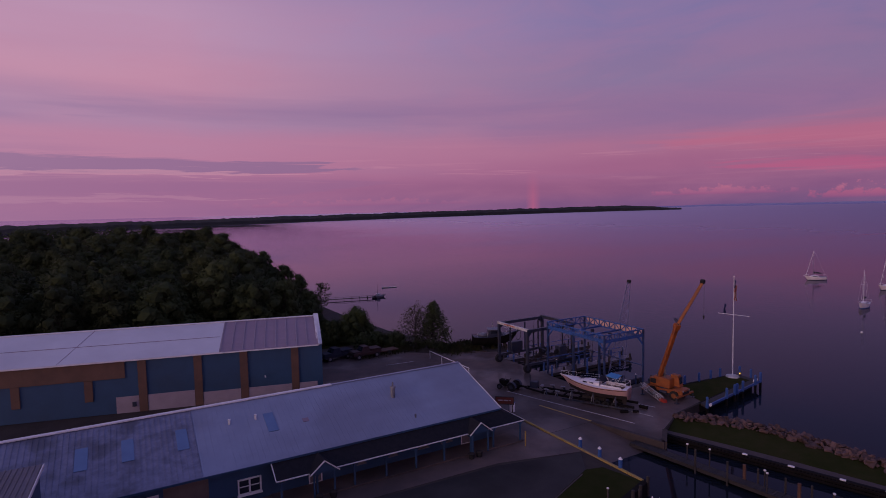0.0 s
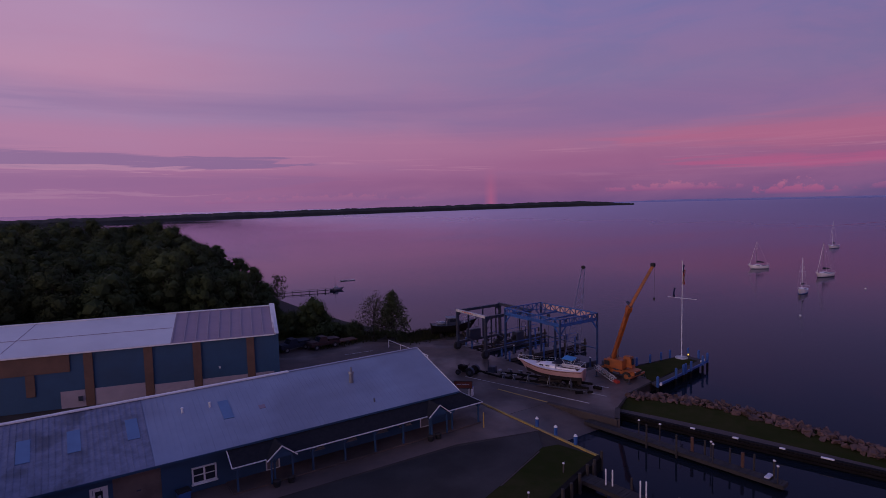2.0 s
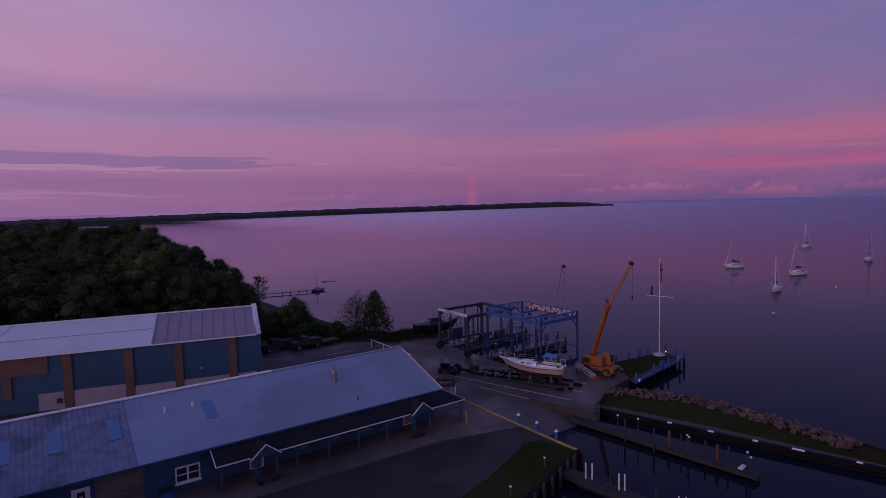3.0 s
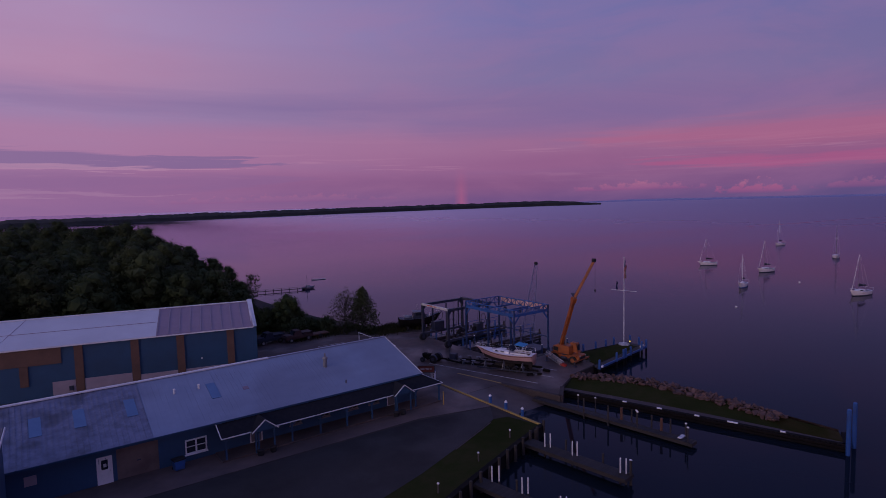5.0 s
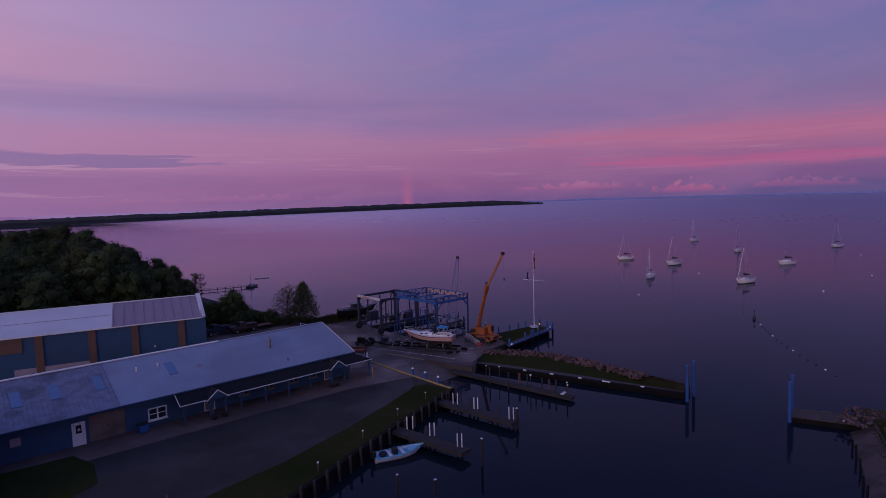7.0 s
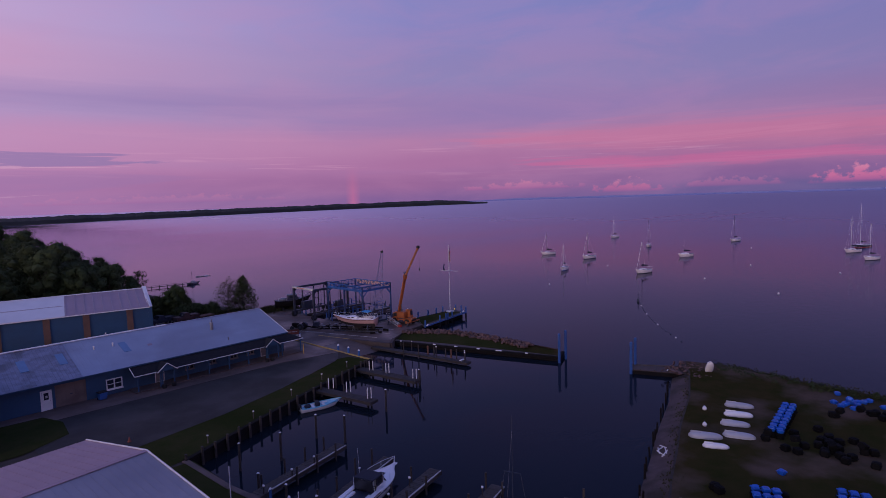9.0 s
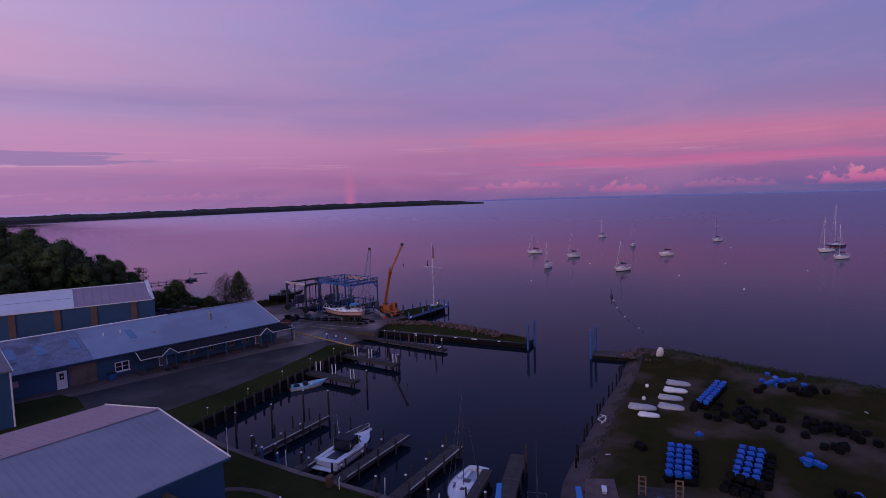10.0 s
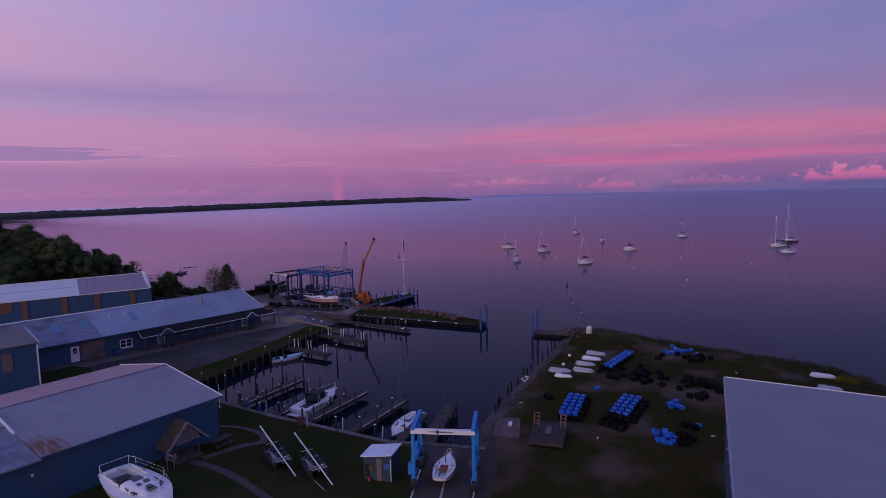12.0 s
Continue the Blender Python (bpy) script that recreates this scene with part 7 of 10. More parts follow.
for x, s in ((10.0, 0.5), (14.0, 0.5)):
    part("rust_post", rod(B(), (x, s, -1.5), (x, s, 1.7), 0.13, seg=8), "rust_post", fp, "rusty red steel post")
part("bench_plank", box(B(), 16.0, 0.2, 0.62, 0.35, 0.9, 0.08), "white", fp, "white box on the pier")

# white-sleeved piles standing in pairs
WHITE = [(30.85, 28.6), (31.1, 28.2), (31.35, 26.0), (31.6, 25.7), (31.8, 21.65), (32.05, 21.3), (23.3, 26.9), (23.75, 26.6), (23.8, 24.2), (24.1, 23.9), (23.95, 20.7), (24.2, 20.4)]
wp = None
for x, y in WHITE:
    if wp is None:
        wp = thing("white_pile", x, y, 0, 0, "white plastic sleeved mooring pile", "pile", "white mooring piles")
        part("sleeve", rod(B(), (0, 0, 0.86), (0, 0, 2.02), 0.055, 0.055, 10), "white", wp)
        part("cap", rod(B(), (0, 0, 2.02), (0, 0, 2.08), 0.06, 0.03, 10), "white", wp)
        part("timber", rod(B(), (0, 0, -2.0), (0, 0, 0.86), 0.09, 0.09, 8), "timber_dark", wp)
    else:
        copy_thing(wp, pose(x, y, 0))

# lone dark piles in the basin and along the banks
LONE = [(10.7, 16.6, 2.6), (7.4, 17.6, 2.4), (15.4, 18.1, 2.3), (16.5, 15.1, 2.6), (24.1, 17.9, 2.4), (32.2, 21.0, 2.0), 
        (11.6, -9.6, 1.9), (9.6, -6.0, 1.7), (8.4, -1.7, 1.8), (7.6, 2.6, 1.9), (7.3, 6.4, 1.7), (6.6, 9.2, 1.9), (6.3, 12.6, 1.8)]
lp = None
for x, y, h in LONE:
    if lp is None:
        lp = thing("mooring_pile", x, y, 0, 0, "tall dark timber mooring pile in the basin", "pile", "mooring piles")
        part("shaft", rod(B(), (0, 0, -2.2), (0, 0, 2.5), 0.12, 0.10, 8), "timber_dark", lp)
        part("cap", rod(B(), (0, 0, 2.5), (0, 0, 2.56), 0.12, 0.06, 8), "white", lp, "small pale cap")
    else:
        copy_thing(lp, pose(x, y, h - 2.5))
# short rotten posts at the foot of the sloping bank
bk = None
for k, (x, y) in enumerate(((21.8, -11.0), (23.0, -10.5), (24.5, -9.6), (27.1, -8.9), (28.4, -8.5), (31.0, -7.7), (33.2, -7.1), (34.5, -6.7), (36.2, -6.2), (39.2, -5.4), (41.6, -4.7), (44.1, -4.0), (46.6, -3.2), (48.6, -2.5))):
    if bk is None:
        bk = thing("bank_post", x, y, 0, 0, "short dark rotten post at the foot of the bank", "post", "bank posts")
        part("shaft", rod(B(), (0, 0, -1.8), (0, 0, 1.1), 0.10, 0.08, 7), "near_black", bk)
    else:
        copy_thing(bk, pose(x, y, 0.25 * math.sin(k * 2.3), 3 * math.sin(k), 3 * math.cos(k * 1.7), 0))
# seawall posts along the quay lawn
qp = None
for k in range(22):
    t = k / 21
    x, y = (4.4 + 29.3 * t, 21.0 + 10.8 * t)
    if qp is None:
        qp = thing("quay_post", x, y, 0, 0, "dark timber post of the quay wall", "post", "quay posts")
        part("shaft", rod(B(), (0, 0, -1.6), (0, 0, 1.55), 0.14, 0.12, 8), "timber_dark", qp)
    else:
        copy_thing(qp, pose(x + 0.1, y - 0.28, 0.12 * math.sin(k * 2.1)))
bl = None
for x, y in ((7.2, 23.0), (12.9, 25.2), (19.0, 27.9), (24.5, 29.9), (29.6, 31.6)):
    if bl is None:
        bl = thing("dock_pedestal", x, y, 0.99, 0, "small dock service pedestal with white head on the grass", "pedestal", "dock pedestals")
        part("body", rod(B(), (0, 0, 0), (0, 0, 0.7), 0.06, 0.06, 8), "timber", bl)
        part("head", ball(B(), 0, 0, 0.72, 0.10, 0.8), "gel", bl)
    else:
        copy_thing(bl, pose(x, y, 0.99))

# tall blue gate piles at the mouth of the basin
bp = None
for x, y in ((50.3, 12.6), (52.3, 12.8), (51.44, 3.14), (53.76, 3.63)):
    if bp is None:
        bp = thing("gate_pile", x, y, 0, 0, "tall blue steel pile at the harbour mouth", "pile", "harbour mouth piles")
        part("tube", rod(B(), (0, 0, -3), (0, 0, 3.9), 0.17, seg=14), "steel_blue", bp)
        part("cap", rod(B(), (0, 0, 3.9), (0, 0, 3.98), 0.19, 0.12, 14), "steel_blue", bp)
    else:
        copy_thing(bp, pose(x, y, 0.05))
# short east jetty opposite
ej = thing("east_jetty", 0, 0, 0, 0, "short timber crib jetty at the harbour mouth", "jetty")
EJ = [(51.6, 3.0), (53.6, 3.9), (56.4, -1.6), (53.6, -2.6)]
part("crib", prism(B(), EJ, -2, 0.44), "near_black", ej, "dark timber crib wall")
part("top", prism(B(), [(51.75, 2.9), (53.5, 3.7), (56.2, -1.6), (53.7, -2.5)], 0.445, 0.52), "path", ej, "pale gravel top")
for a, b in zip(EJ, EJ[1:]):
    part("cap_beam", rod(B(), (*a, 0.52), (*b, 0.52), 0.12, 0.08, square=True), "timber", ej)
for k in range(3):
    y = 2.2 - 1.5 * k
    part("tie_beam", rod(B(), (52.1 + 0.6 * k, y, 0.56), (53.9 + 0.7 * k, y + 0.6, 0.56), 0.09, 0.05, square=True), "timber", ej)

# blue posts round the flagpole platform
POSTS = [(55.6, 46.0), (57.2, 46.1), (59.6, 45.9), (61.7, 45.8), (63.4, 45.7), (52.6, 39.8), (57.0, 40.5), (58.9, 40.8), (59.5, 40.9), (60.9, 41.1), (64.2, 41.65), (65.8, 42.0), (66.1, 43.4), (66.15, 44.9)]
pp = None
for x, y in POSTS:
    if pp is None:
        pp = thing("blue_post", x, y, 0, 0, "blue painted steel post at the platform edge", "post", "platform posts")
        part("tube", rod(B(), (0, 0, 0.82), (0, 0, 1.95), 0.14, seg=10), "steel_blue", pp)
        part("pile", rod(B(), (0, 0, -2.5), (0, 0, 0.82), 0.14, seg=8), "near_black", pp, "dark wet timber pile")
        part("cap", rod(B(), (0, 0, 1.95), (0, 0, 2.05), 0.15, 0.06, 10), "steel_blue", pp)
    else:
        copy_thing(pp, pose(x, y, 0.0))
eb_ = box(B(), 59.1, 40.93, 0.93, 13.35, 0.14, 0.26, math.degrees(math.atan2(2.1, 13.2)))
tagged(part("edge_beam", eb_, "steel_blue"), "blue painted beam along the boardwalk edge", "beam", kind="structure")
for x, y, s in ((65.3, 42.2, 0.5), (64.5, 42.0, 0.4), (52.9, 39.6, 0.5)):
    fd = thing("white_fender", x, y, 1.18, 30, "white fender lying on the platform edge", "fender", "fenders")
    part("body", rod(B(), (-s / 2, 0, 0), (s / 2, 0, 0), 0.13, seg=10), "white", fd)

# flagpole with a yardarm
fl = thing("flagpole", 64.4, 44.7, 1.03, 0, "tall white flagpole with yardarm and limp striped flag", "flagpole")
part("footing", rod(B(), (0, 0, 0), (0, 0, 0.14), 0.8, 0.75, 24), "line", fl, "round white concrete footing")
part("pole", rod(B(), (0, 0, 0.2), (0, 0, 12.5), 0.065, 0.04, 10), "alu", fl)
part("yardarm", rod(B(), (-1.1, 1.35, 7.95), (1.1, -1.35, 7.65), 0.035, seg=8), "alu", fl)
part("finial", ball(B(), 0, 0, 12.55, 0.09), "white", fl)
def hanging(x, y, z0, z1, w, k0, k1):
    bm = B()
    rows = []
    for i in range(9):
        t = i / 8
        rows.append([bm.verts.new((x + 0.10 * math.sin(t * 5 + j * 1.3) + w * (k0 + (k1 - k0) * j / 3) * 0.7, y - w * (k0 + (k1 - k0) * j / 3) * 0.7 + 0.09 * math.sin(j * 2.2 + t * 3), z1 + (z0 - z1) * t - 0.25 * j / 3)) for j in range(4)])
    for a, b in zip(rows, rows[1:]):
        for j in range(3):
            bm.faces.new((a[j], a[j + 1], b[j + 1], b[j]))
    bmesh.ops.solidify(bm, geom=bm.faces[:], thickness=0.02)
    return bm
fg = part("flag", hanging(0.05, -0.05, 11.2, 12.2, 0.2, 0.0, 0.8), "flag_blue", fl, "dark blue canton of the limp flag")
for k in range(7):
    part("stripe", hanging(0.05, -0.05, 9.7 + 0.08 * (k % 3), 11.3 + (0.25 if k > 3 else 0), 0.2, k * 0.16, k * 0.16 + 0.15), "flag_red" if k % 2 == 0 else "white", fg, "red fold" if k % 2 == 0 else "white fold")
part("burgee", hanging(-0.65, 0.8, 8.0, 9.2, 0.25, 0.0, 0.8), "flag_blue", fl, "small dark burgee")
part("halyard", rod(B(), (0.09, 0, 1.5), (0.09, -0.02, 12.2), 0.006, seg=4), "alu", fl)
lamp_ = part("flood_lamp", box(B(), 0.75, -0.5, 0.42, 0.22, 0.22, 0.3), "yellow", fl, "small yellow floodlight")
part("lens", box(B(), 0.62, -0.56, 0.44, 0.05, 0.09, 0.11), "lamp_glow", lamp_, "lit yellow lens")

# orange telescopic crane
cr = thing("mobile_crane", 52.0, 44.4, 0.985, -82, "orange telescopic yard crane with raised boom", "crane")
cr.matrix_basis = cr.matrix_basis @ Matrix.Diagonal((0.84, 0.84, 0.84, 1))
part("chassis", box(B(), 0, 0, 0.95, 5.2, 1.9, 0.5, None, 0.05), "orange", cr)
part("front_deck", box(B(), 2.0, 0, 1.3, 1.3, 1.9, 0.25, None, 0.04), "orange", cr)
for x in (-1.6, 1.6):
    for s in (-1, 1):
        w_ = part("wheel", rod(B(), (x, s * 0.75, 0.62), (x, s * 1.2, 0.62), 0.62, seg=20), "rubber", cr, "large black tyre")
        part("rim", rod(B(), (x, s * 1.18, 0.62), (x, s * 1.23, 0.62), 0.33, seg=14), "orange", w_)
        part("mudguard", box(B(), x, s * 0.98, 1.32, 1.3, 0.5, 0.08, None, 0.02), "orange", cr)
tt = part("turret", box(B(), -0.3, -0.1, 1.95, 2.3, 1.7, 1.3, None, 0.08), "orange", cr)
part("engine_cover", box(B(), -1.5, -0.1, 1.9, 1.1, 1.7, 1.0, None, 0.1), "orange", tt)
part("grille", box(B(), -1.5, 0.77, 1.95, 0.8, 0.04, 0.6), "rubber", tt, "dark engine grille")
part("grille", box(B(), -1.5, -0.97, 1.95, 0.8, 0.04, 0.6), "rubber", tt, "dark engine grille")
part("counterweight", box(B(), -2.15, -0.1, 1.75, 0.35, 1.8, 0.7, None, 0.05), "steel_dark", tt, "dark counterweight")
part("slew_ring", rod(B(), (-0.2, -0.1, 1.15), (-0.2, -0.1, 1.35), 0.85, seg=20), "steel_dark", cr, "dark slewing ring")
part("winch_drum", rod(B(), (-0.9, -0.6, 2.75), (-0.9, 0.5, 2.75), 0.28, seg=14), "steel_dark", tt, "dark winch drum")
part("front_grille", box(B(), 2.66, 0, 1.05, 0.05, 1.4, 0.35), "rubber", cr)
for s in (-1, 1):
    part("headlight", rod(B(), (2.64, s * 0.75, 1.32), (2.70, s * 0.75, 1.32), 0.1, seg=10), "line", cr)
    part("step", box(B(), 0.9, s * 1.02, 0.75, 0.5, 0.12, 0.06), "steel_dark", cr)
    part("fuel_tank", rod(B(), (-0.5, s * 0.95, 0.72), (0.5, s * 0.95, 0.72), 0.22, seg=12), "steel_dark", cr)
cb = part("cab", loft(B(), [[(0.3, 0.15, 1.5), (1.7, 0.15, 1.5), (1.7, 1.0, 1.5), (0.3, 1.0, 1.5)], [(0.4, 0.2, 3.0), (1.4, 0.2, 3.0), (1.4, 0.95, 3.0), (0.4, 0.95, 3.0)]]), "orange", cr, "orange operator cab")
part("cab_window", box(B(), 0.95, 1.0, 2.4, 0.8, 0.05, 0.8), "glass", cb)
part("cab_window", box(B(), 1.62, 0.57, 2.35, 0.06, 0.6, 0.9), "glass", cb)
for x in (-2.5, 2.5):
    part("outrigger_beam", box(B(), x, 0, 0.75, 0.22, 4.0, 0.22), "orange", cr)
    for s in (-1, 1):
        part("outrigger_foot", rod(B(), (x, s * 1.95, 0.0), (x, s * 1.95, 0.75), 0.09, seg=8), "steel_dark", cr)
        part("float_pad", box(B(), x, s * 1.95, 0.04, 0.5, 0.5, 0.08), "steel_dark", cr)
inv = cr.matrix_basis.inverted()
foot, joint, tip = inv @ Vector((51.55, 45.1, 3.1)), inv @ Vector((50.15, 41.75, 9.65)), inv @ Vector((51.07, 39.4, 14.5))
bo = part("boom", rod(B(), foot, joint, 0.21, 0.26, square=True), "orange", cr, "orange box boom")
part("boom_collar", rod(B(), foot.lerp(joint, 0.95), foot.lerp(joint, 1.03), 0.30, 0.34, square=True), "orange", bo)
part("fly_section", rod(B(), joint, tip, 0.15, 0.17, square=True), "orange", bo)
part("boom_head", rod(B(), tip + Vector((-0.22, 0, 0.1)), tip + Vector((0.22, 0, 0.1)), 0.27, seg=14), "rubber", bo, "dark sheave head")
part("ram", rod(B(), foot + Vector((0.7, 0.2, -0.6)), foot.lerp(joint, 0.33), 0.09, seg=10), "steel_grey", bo, "grey lift ram")
part("winch_bracket", rod(B(), joint + Vector((0.3, 0.3, 0.2)), joint + Vector((-0.4, 0.4, 0.9)), 0.06, square=True), "steel_dark", bo)
part("winch_bracket", rod(B(), joint + Vector((0.3, -0.1, 0.2)), joint + Vector((-0.4, 0.0, 0.9)), 0.06, square=True), "steel_dark", bo)
hk = tip + Vector((0.18, 0, -4.1))
part("hoist_cable", rod(B(), tip + Vector((0.2, 0, 0.1)), hk, 0.02, seg=5), "steel_dark", bo)
part("hook_block", ball(rod(B(), hk, hk + Vector((0, 0, -0.45)), 0.10, 0.06, 8), hk.x, hk.y, hk.z - 0.1, 0.13), "rubber", bo, "black hook ball")
bm = rod(B(), joint + Vector((-0.2, 0.2, 0.5)), tip + Vector((-0.1, 0, -0.1)), 0.015, seg=4)
part("boom_line", bm, "steel_dark", bo)


def lattice(bm, a, b, w0, w1, bays, r=0.04, up=(0, 0, 1)):
    """A four-chord lattice with zigzag bracing from a to b."""
    a, b = Vector(a), Vector(b)
    d = (b - a).normalized()
    u = Vector(up).cross(d)
    u = u.normalized() if u.length > 1e-3 else Vector((1, 0, 0))
    v = d.cross(u)
    def at(t, i):
        w = (w0 + (w1 - w0) * t) / 2
        return a.lerp(b, t) + u * w * (1, 1, -1, -1)[i] + v * w * (1, -1, -1, 1)[i]
    for i in range(4):
        rod(bm, at(0, i), at(1, i), r, seg=4)
    for k in range(bays):
        t0, t1 = k / bays, (k + 1) / bays
        for i in range(4):
            rod(bm, at(t0, i), at(t1, (i + 1) % 4), r * 0.6, seg=4)
            rod(bm, at(t1, i), at(t1, (i + 1) % 4), r * 0.5, seg=4)
    return bm


jb = thing("crane_jib", 0, 0, 0, 0, "pale lattice jib section leaning beside the crane", "crane jib")
part("lattice", lattice(B(), (50.2, 46.5, 2.1), (50.0, 43.5, 1.2), 0.45, 0.45, 9, 0.03), "line", jb)
part("foot_block", box(B(), 49.95, 43.3, 1.14, 0.8, 0.4, 0.28, 80), "red", jb, "red foot block")
# derrick foot placed to fit the camera's view; the barge below is added
dk = thing("derrick_boom", 0, 0, 0, 0, "thin lattice derrick boom above the slips", "derrick")
part("lattice", lattice(B(), (53.5, 53.4, 0.9), (54.4, 52.2, 12.9), 1.9, 0.35, 10, 0.03), "steel_pale", dk, "dark lattice")
part("head", rod(B(), (54.25, 52.2, 13.0), (54.55, 52.2, 13.0), 0.24, seg=12), "rubber", dk)
part("base", box(B(), 53.5, 53.4, 0.75, 1.4, 1.4, 0.4), "steel_dark", dk)
part("barge", box(B(), 54.2, 53.4, 0.25, 5.0, 3.4, 0.7, None, 0.08), "steel_dark", dk, "dark added barge carrying the derrick foot")

# the two boat slips at the lake front: timber piers
for k, (y0, y1, lab) in enumerate(((58.3, 59.9, "timber pier between the two lift slips"), (66.6, 68.0, "timber pier beyond the lift slips"))):
    p_ = thing("lift_pier", 46.2, y0, 0, 0, lab, "pier", "lift piers")
    planks(p_, 15.5, y1 - y0, 0.92, "pier_wet", 0.3, (y1 - y0) / 2)
    bm = B()
    for s in (0.1, y1 - y0 - 0.1):
        box(bm, 7.75, s, 0.72, 15.5, 0.25, 0.35)
        box(bm, 7.75, s, 0.2, 15.5, 0.2, 0.25)
    part("beam", bm, "timber_dark", p_, "heavy runway beams")
    for i in range(8):
        for s in (0.0, y1 - y0):
            part("piling", rod(B(), (0.8 + i * 2.05, s, -2.4), (0.8 + i * 2.05, s, 1.5 + 0.5 * (i % 3 == 0)), 0.15, 0.13, 8), "timber_dark" if i % 3 else "steel_blue", p_)
    bm = B()
    for zz in (1.5, 2.1):
        rod(bm, (4, y1 - y0, zz), (15, y1 - y0, zz), 0.04, seg=5)
    part("hand_rail", bm, "steel_blue", p_, "blue pipe hand rail")
cp = None
for x, y in ((49.0, 59.7), (52.2, 59.7), (55.4, 59.7), (58.6, 59.7), (61.4, 59.7), (50.5, 67.9), (54.5, 67.9), (58.5, 67.9), (48.6, 49.3), (52.4, 49.3), (57.6, 49.3)):
    if cp is None:
        cp = thing("slip_post", x, y, 0.9, 0, "blue slip post with small white cap", "post", "slip posts")
        part("tube", rod(B(), (0, 0, 0), (0, 0, 1.25), 0.1, seg=8), "steel_leg", cp)
        part("cap", ball(B(), 0, 0, 1.28, 0.11, 0.7), "white", cp, "white cap")
    else:
        copy_thing(cp, pose(x, y, 0.9))
sp = thing("lift_pier", 47.0, 48.9, 0, 0, "narrow timber walkway along the near slip", "pier", "lift piers")
planks(sp, 11.0, 0.9, 0.92, "timber", 0.3)
for i in range(5):
    part("piling", rod(B(), (1 + i * 2.4, 0.4, -2.4), (1 + i * 2.4, 0.4, 1.6), 0.14, seg=8), "timber_dark", sp)

# blue truss hoist over the near slip
th = thing("truss_hoist", 0, 0, 0, 0, "blue steel truss boat hoist standing over a slip", "boat hoist")
TX0, TX1, TY0, TY1, TZ = 46.6, 53.0, 48.7, 58.6, 7.75


def truss(bm, a, b, h, bays, r=0.06):
    a, b = Vector(a), Vector(b)
    dn = Vector((0, 0, -h))
    rod(bm, a, b, r, square=True)
    rod(bm, a + dn, b + dn, r, square=True)
    for k in range(bays + 1):
        t = k / bays
        rod(bm, a.lerp(b, t), a.lerp(b, t) + dn, r * 0.7, square=True)
        if k < bays:
            p, q = (a.lerp(b, t), a.lerp(b, t + 1 / bays) + dn) if k % 2 else (a.lerp(b, t) + dn, a.lerp(b, t + 1 / bays))
            rod(bm, p, q, r * 0.65, square=True)
    return bm


for a, b, n in (((TX0, TY0, TZ), (TX1, TY0, TZ), 8), ((TX0, TY1, TZ), (TX1, TY1, TZ), 8), ((TX0, TY0, TZ), (TX0, TY1, TZ), 11), ((TX1, TY0, TZ), (TX1, TY1, TZ), 11)):
    part("truss", truss(B(), a, b, 0.85, n), "steel_blue", th, "blue riveted truss girder")
part("inner_beam", span(B(), TX0, TX1, 52.46, 52.6, 6.85, 7.05), "steel_blue", th)
part("inner_beam", span(B(), TX0, TX1, 55.46, 55.6, 6.85, 7.05), "steel_blue", th)
part("web_plate", span(B(), TX0 - 0.02, TX0 + 0.02, TY0, TY1, 6.95, 7.25), "steel_blue", th)
part("web_plate", span(B(), TX0, TX1, TY0 - 0.03, TY0 + 0.01, 6.92, 7.2), "steel_blue", th)
# added board: its pink stands in for glow caught on the truss
part("lit_board", span(B(), TX1 + 0.08, TX1 + 0.12, TY0 + 0.3, TY1 - 0.4, 6.98, 7.62), "lit_panel", th, "added board with painted pink glow behind the far truss")
for x in (TX0, TX1):
    for y in (TY0, TY1):
        bm = rod(B(), (x, y, 0.3), (x, y, TZ), 0.095, square=True)
        lg = part("leg", bm, "steel_leg", th)
        dx = 1 if x == TX0 else -1
        dy = 1 if y == TY0 else -1
        part("knee_brace", rod(B(), (x, y, 5.8), (x + dx * 1.0, y, 6.9), 0.06, square=True), "steel_blue", lg)
        part("knee_brace", rod(B(), (x, y, 5.8), (x, y + dy * 1.0, 6.9), 0.06, square=True), "steel_blue", lg)
        part("foot", box(B(), x, y, 0.5, 0.5, 0.5, 0.9), "steel_dark", lg)
for x in (49.6, 49.9):
    part("leg", rod(B(), (x if x < 49.7 else TX0, 52.5 if x < 49.7 else 53.8, 0.4), (x if x < 49.7 else TX0, 52.5 if x < 49.7 else 53.8, 6.9), 0.11, square=True), "steel_leg", th)
part("side_rail", rod(B(), (TX1, TY0, 3.3), (TX1, TY1, 3.3), 0.06, square=True), "steel_leg", th)
part("side_rail", rod(B(), (TX0, TY1, 3.0), (TX1, TY1, 3.0), 0.06, square=True), "steel_blue", th)
for x, y in ((48.2, 52.5), (51.4, 52.5), (48.2, 55.5), (51.4, 55.5)):
    h_ = part("hoist_trolley", box(B(), x, y, 6.55, 0.35, 0.35, 0.45, None, 0.04), "steel_dark", th)
    part("sling_cable", rod(B(), (x, y, 6.4), (x, y, 3.9), 0.025, seg=5), "steel_dark", h_)
    part("hook_block", box(B(), x, y, 3.75, 0.2, 0.2, 0.35), "steel_dark", h_)


